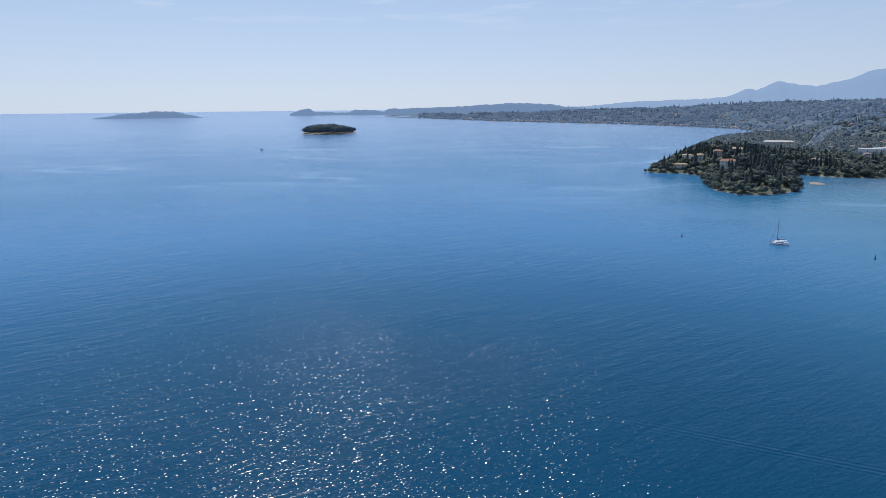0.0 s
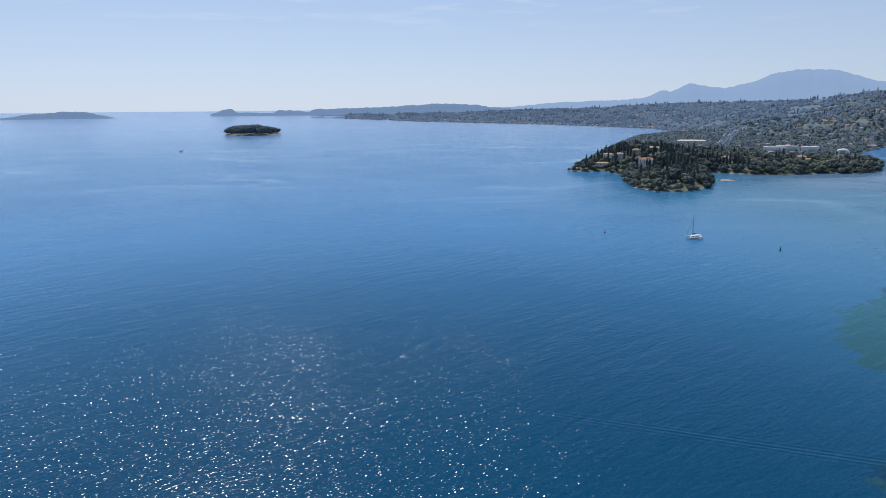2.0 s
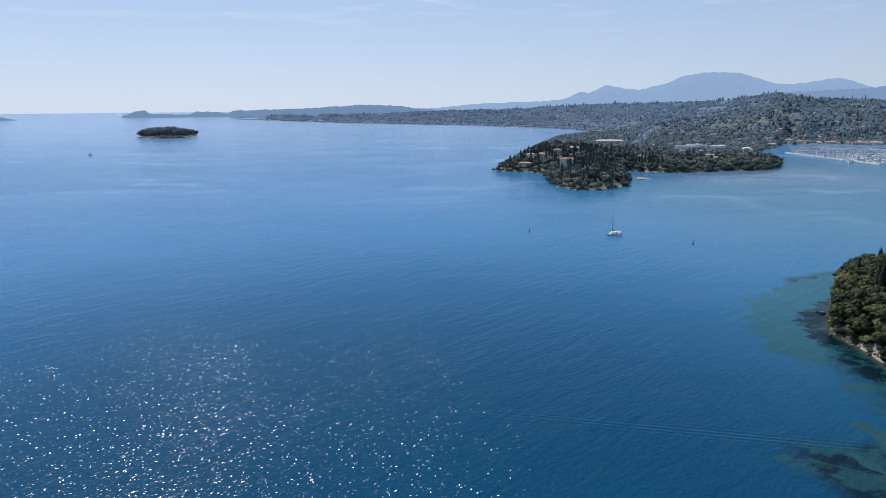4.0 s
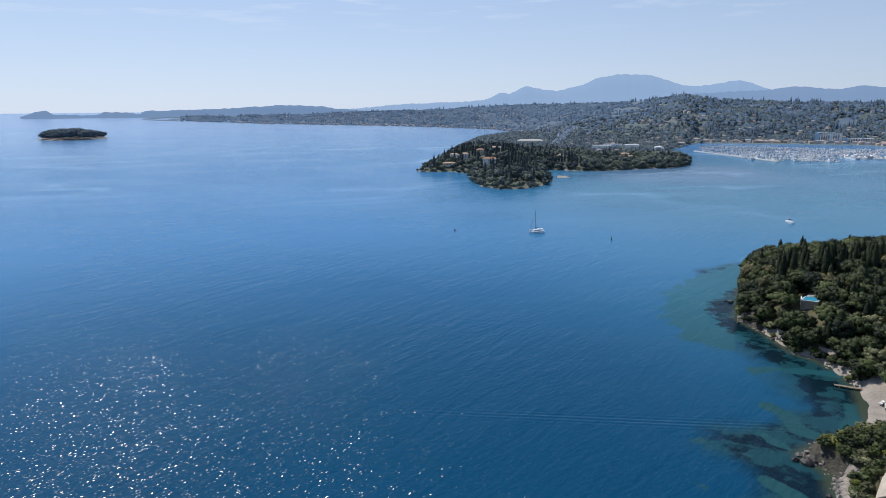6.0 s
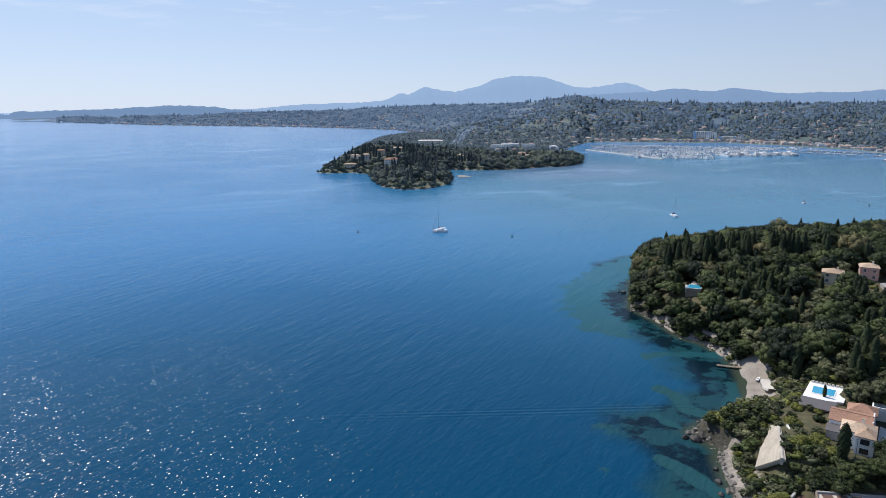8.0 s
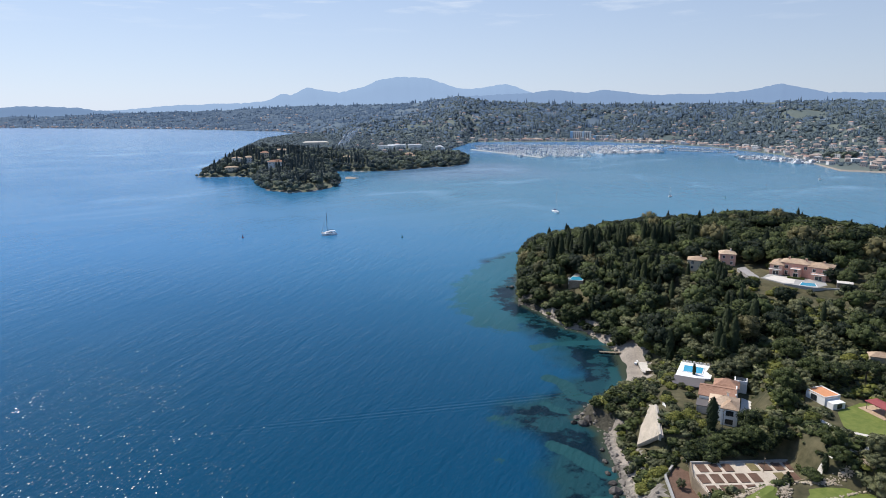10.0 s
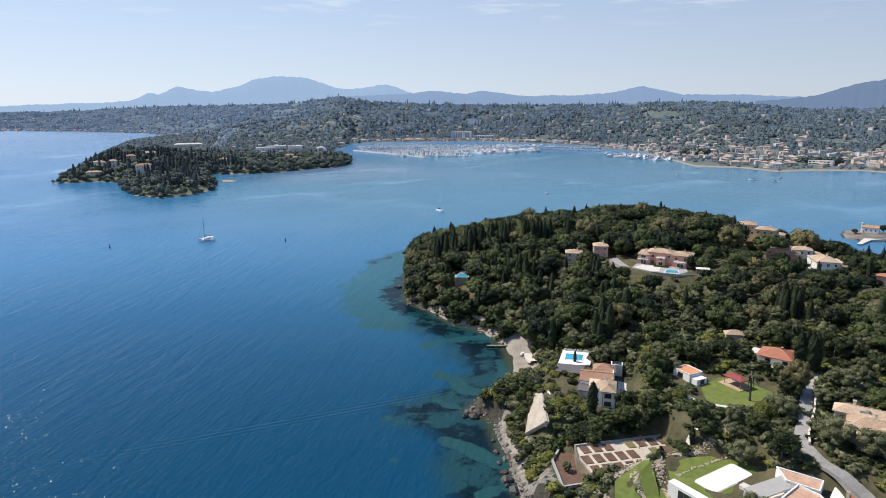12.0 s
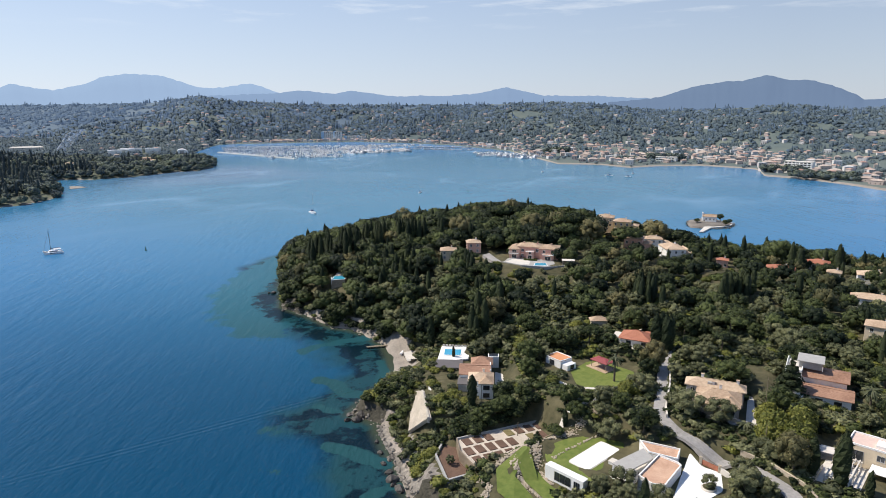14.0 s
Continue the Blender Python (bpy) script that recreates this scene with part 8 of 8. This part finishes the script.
# the many houses beyond these, too small to tell apart
hv, hf, pick, n0 = [], [], [], 0
for k in range(960):
    az, u = (g.uniform(2, 27), 0.008 + abs(g.normal(0, 0.03))) if k >= 860 else (g.uniform(6, 62), g.uniform(0.08, 0.9)) if k >= 640 else (g.uniform(43, 68), 0.012 + abs(g.normal(0, 0.05))) if k >= 420 else (g.uniform(66, 97), g.uniform(0.03, 0.42)) if k < 230 else (g.uniform(60, 97), g.uniform(0.4, 0.85)) if k < 330 else (g.uniform(4, 60), g.uniform(0.02, 0.6))
    x, y, z = (float(v) for v in mainland_place(az, u))
    if any((x - a) ** 2 + (y - b) ** 2 < 14 ** 2 for a, b in TOWN_SPOTS):
        continue
    TOWN_SPOTS.append((x, y))
    w, d, h, a = g.uniform(7, 13), g.uniform(6, 9), g.uniform(3.2, 7), radians(-az + g.uniform(-40, 40))
    bm = bmesh.new()
    box(bm, -w / 2, -d / 2, -4, w / 2, d / 2, h)
    nw = len(bm.faces)
    hip(bm, -w / 2, -d / 2, w / 2, d / 2, h + 0.05, d * 0.24, 0.4)
    bm.verts.index_update()
    for v in bm.verts:
        hv.append((v.co.x * math.cos(a) - v.co.y * math.sin(a) + x, v.co.x * math.sin(a) + v.co.y * math.cos(a) + y, v.co.z + z))
    tone = int(g.choice([0, 0, 1]))
    for i, f in enumerate(bm.faces):
        hf.append([v.index + n0 for v in f.verts])
        pick.append(tone if i < nw else 2 + k % 2)
    n0 += len(bm.verts)
    bm.free()
tagged(mesh_object("far_houses", hv, hf, [FAR_WALL, FAR_ROSE, FAR_TILE, FAR_TILE_RED], pick=pick), "pale houses with tan roofs scattered over the far town", "houses", kind="stuff")

PALE_BLUE = plain("pale blue painted concrete", (0.36, 0.55, 0.72), 0.7)


def hotel(az, u, w, d, storeys, label, side=True):
    x, y, z = (float(v) for v in mainland_place(az, u))
    o = thing("hotel", pose(x, y, z, 0, 0, -az - 14), label, "hotel")
    h = storeys * 3.4
    block(o, -w / 2, -d / 2, w / 2, d / 2, -6, h, WHITE, bevel=0)
    if side:
        block(o, -w / 2 - 9, -d / 2 - 0.5, -w / 2, d / 2 + 0.5, -6, h + 1, PALE_BLUE, bevel=0)
        block(o, w * 0.06, -d / 2 - 1.2, w * 0.12, d / 2, -6, h + 2, PALE_BLUE, bevel=0)
    part("roof", boxed(-w / 2 - 0.5, -d / 2 - 0.5, h, w / 2 + 0.5, d / 2 + 0.5, h + 0.8), PALE, o)
    for s in range(storeys):
        b = part("balcony", boxed(-w / 2, -d / 2 - 1.3, s * 3.4 - 0.15, w / 2, -d / 2, s * 3.4 + 0.9), WHITE, o)
        for k in range(int(w / 6)):
            xx = -w / 2 + 3 + k * 6
            part("window", boxed(xx - 1.9, -d / 2 - 0.1, s * 3.4 + 0.95, xx + 1.9, -d / 2 + 0.1, s * 3.4 + 2.6), GLASS, b)
    TOWN_SPOTS.append((x, y))


hotel(50.4, 0.13, 56, 16, 8, "white and pale blue high-rise hotel behind the marina")
hotel(52.4, 0.12, 60, 16, 4, "low white and pale blue hotel wing")
hotel(88.8, 0.10, 44, 18, 4, "white flat-roofed hotel in the town", False)
hotel(56.6, 0.05, 34, 14, 2, "low white marina building", False)
hotel(79.0, 0.07, 40, 16, 2, "long white building near the town beach", False)


def peninsula_house(x, y, w, d, h, turn, wall, tiles, label):
    o = thing("house", pose(x, y, float(peninsula_height(x, y)) + 1.5, 0, 0, turn), label, "house", "houses on the peninsula")
    block(o, -w / 2, -d / 2, w / 2, d / 2, -9, h, wall, bevel=0)
    part("roof", hip(bmesh.new(), -w / 2, -d / 2, w / 2, d / 2, h + 0.1, min(w, d) * 0.22, 0.6), tiles, o)
    for s in range(max(1, int(h / 3))):
        for k in range(4):
            xx = -w / 2 + w * (k + 0.5) / 4
            f = part("window", boxed(xx - 0.8, -d / 2 - 0.06, 0.7 + s * 3.1, xx + 0.8, -d / 2 + 0.05, 2.4 + s * 3.1), WHITE, o)
            part("pane", boxed(xx - 0.65, -d / 2 - 0.1, 0.85 + s * 3.1, xx + 0.65, -d / 2 + 0.05, 2.25 + s * 3.1), GLASS, f)
    keep_clear(x, y, w / 2 + 1, d / 2 + 1, turn)
    t = radians(turn)
    if w >= 26:
        keep_low(x + math.sin(t) * 20, y - math.cos(t) * 20, w * 0.55, 15, turn)
    return o


peninsula_house(446, 1006, 26, 14, 6.8, -24, WHITE, TILE_BROWN, "white villa with a red-brown roof among cypresses")
peninsula_house(428, 1080, 17, 10, 6.5, -21, WHITE, TILE_TAN, "white house with a tan roof among cypresses")
peninsula_house(394, 1068, 22, 9, 3.6, -20, CREAM, TILE_TAN, "low cream house with a tan roof")
peninsula_house(416, 1100, 16, 9, 5.0, -20, WHITE, TILE_TAN, "pale house with a tan roof in the wood")
peninsula_house(455, 1072, 14, 10, 6.5, -23, CREAM, TILE_BROWN, "tall old house with a brown roof in the wood")
peninsula_house(505, 1120, 28, 10, 5.0, -24, CREAM, TILE_TAN, "long low house with a tan roof under cypresses")
peninsula_house(614, 1062, 16, 9, 6.5, -30, WHITE, TILE_TAN, "white house with a tan roof on the bay shore")
peninsula_house(650, 1080, 14, 9, 5.5, -31, CREAM, TILE_TAN, "cream house with a tan roof on the bay shore")
peninsula_house(795, 1120, 16, 10, 6.5, -35, PINK, TILE_TAN, "pinkish house with a tan roof among gardens")
peninsula_house(768, 1066, 16, 9, 6.5, -36, WHITE, TILE_TAN, "white house with a tan roof among gardens")
peninsula_house(845, 1635, 70, 14, 9.0, -27, PALE, PALE, "long pale concrete building above the wood")


def boat_shed(x, y, turn):
    o = thing("boat_shed", pose(x, y, float(peninsula_height(x, y)) + 1.5, 0, 0, turn), "large white arched boat shed near the marina", "boat shed")
    bm = bmesh.new()
    ends = []
    for s in (-1, 1):
        ends.append([bm.verts.new((14 * math.cos(a), s * 18, 9 * math.sin(a) - 0.3)) for a in np.linspace(0, math.pi, 13)])
    for k in range(12):
        bm.faces.new((ends[0][k], ends[0][k + 1], ends[1][k + 1], ends[1][k]))
    bm.faces.new(ends[0][::-1]), bm.faces.new(ends[1])
    part("vault", bm, HULL, o)
    part("door", boxed(-5, -18.1, -0.3, 5, -17.9, 6), GREY, o)
    keep_clear(x, y, 24, 34, turn)


boat_shed(1006, 1285, -38)
for x, y, w, d, h in ((905, 1372, 44, 18, 9), (950, 1392, 46, 16, 10), (988, 1365, 34, 16, 9.5)):
    o = thing("warehouse", pose(x, y, float(peninsula_height(x, y)), 0, 0, -34), "low white warehouse with a flat roof", "warehouse", "warehouses near the marina")
    block(o, -w / 2, -d / 2, w / 2, d / 2, -3, h, WHITE, bevel=0)
    part("roof", boxed(-w / 2 - 0.4, -d / 2 - 0.4, h, w / 2 + 0.4, d / 2 + 0.4, h + 0.4), HULL, o)
    part("door", boxed(-3, -d / 2 - 0.1, 0, 3, -d / 2 + 0.1, 3.4), GREY, o)
    keep_clear(x, y, w / 2 + 6, d + 18, -34)
FIELD = material("dry yellow-green field", (0.16, 0.17, 0.07), (0.30, 0.29, 0.14), 0.9, 0.05)
v = [(x, y, float(peninsula_height(x, y)) + 1.2) for x, y in ((955, 1500), (1040, 1455), (1075, 1480), (1110, 1545), (985, 1590))]
tagged(mesh_object("field", v, [[0, 1, 2, 3, 4]], FIELD), "dry yellow-green field behind the warehouses", "field", kind="structure")
keep_clear(1035, 1520, 75, 65, -20)
keep_clear(915, 1315, 85, 42, -34), keep_low(890, 1240, 125, 95, -34), keep_low(785, 1080, 45, 38, -35)
bar = mesh_object("sand_bar", [(506, 886, 0.25), (518, 880, 0.3), (531, 884, 0.25), (529, 910, 0.3), (522, 914, 0.2), (515, 900, 0.3), (520, 896, 0.35)], [[0, 1, 2, 6], [2, 3, 4, 5, 6], [0, 6, 5]], SAND)
tagged(bar, "low sandy spit at the tip of the peninsula", "sand bar", kind="structure")


def smoke_plume():
    """Thin blue smoke from a garden fire behind the peninsula."""
    m = bpy.data.materials.new("thin blue smoke")
    m.use_nodes = True
    n, l = m.node_tree.nodes, m.node_tree.links
    clear, puff, mix, tex, fit = n.new("ShaderNodeBsdfTransparent"), n.new("ShaderNodeBsdfDiffuse"), n.new("ShaderNodeMixShader"), n.new("ShaderNodeTexNoise"), n.new("ShaderNodeMapRange")
    puff.inputs[0].default_value = (0.78, 0.87, 1.0, 1)
    tex.inputs["Scale"].default_value, tex.inputs["Detail"].default_value = 0.12, 3
    l.new(n.new("ShaderNodeNewGeometry").outputs["Position"], tex.inputs["Vector"])
    fit.inputs["From Min"].default_value, fit.inputs["From Max"].default_value, fit.inputs["To Max"].default_value = 0.40, 0.68, 0.30
    l.new(tex.outputs[0], fit.inputs["Value"]), l.new(fit.outputs[0], mix.inputs[0])
    l.new(clear.outputs[0], mix.inputs[1]), l.new(puff.outputs[0], mix.inputs[2])
    l.new(mix.outputs[0], n["Material Output"].inputs["Surface"])
    vs, fs, n0 = [], [], 0
    for k, (dx, dy, wide) in enumerate(((0, 0, 1.0), (9, -4, 0.7))):
        for i in range(13):
            t = i / 12
            r = (3 + 12 * t ** 0.7) * wide * math.sin(0.25 + 2.85 * min(t + 0.05, 1)) ** 0.5
            for j in range(10):
                a = j * 0.6283
                w = 1 + 0.25 * math.sin(3 * a + 5 * t + k) + 0.15 * math.sin(11 * t + 2 * a)
                vs.append((830 + dx + 46 * t + 4 * math.sin(6 * t + k) + r * w * math.cos(a), 1490 + dy - 20 * t + r * w * math.sin(a), 9 + 52 * t))
                if i:
                    fs.append([n0 + (i - 1) * 10 + j, n0 + (i - 1) * 10 + (j + 1) % 10, n0 + i * 10 + (j + 1) % 10, n0 + i * 10 + j])
        n0 += 130
    ob = mesh_object("smoke", vs, fs, m, smooth=True)
    tagged(ob, "thin blue smoke drifting up from a garden fire", "smoke", kind="stuff")


smoke_plume()
plant_headland()
undergrowth()
plant_peninsula()
plant_mainland()
plant_islet()
plant_town_shore()
# tree models that no spot took
for kind, made in PROTO.items():
    for k, (root, t_me, c_me) in enumerate(made):
        if (kind, k) not in USED:
            for ob in list(root.children) + [root]:
                bpy.data.objects.remove(ob)
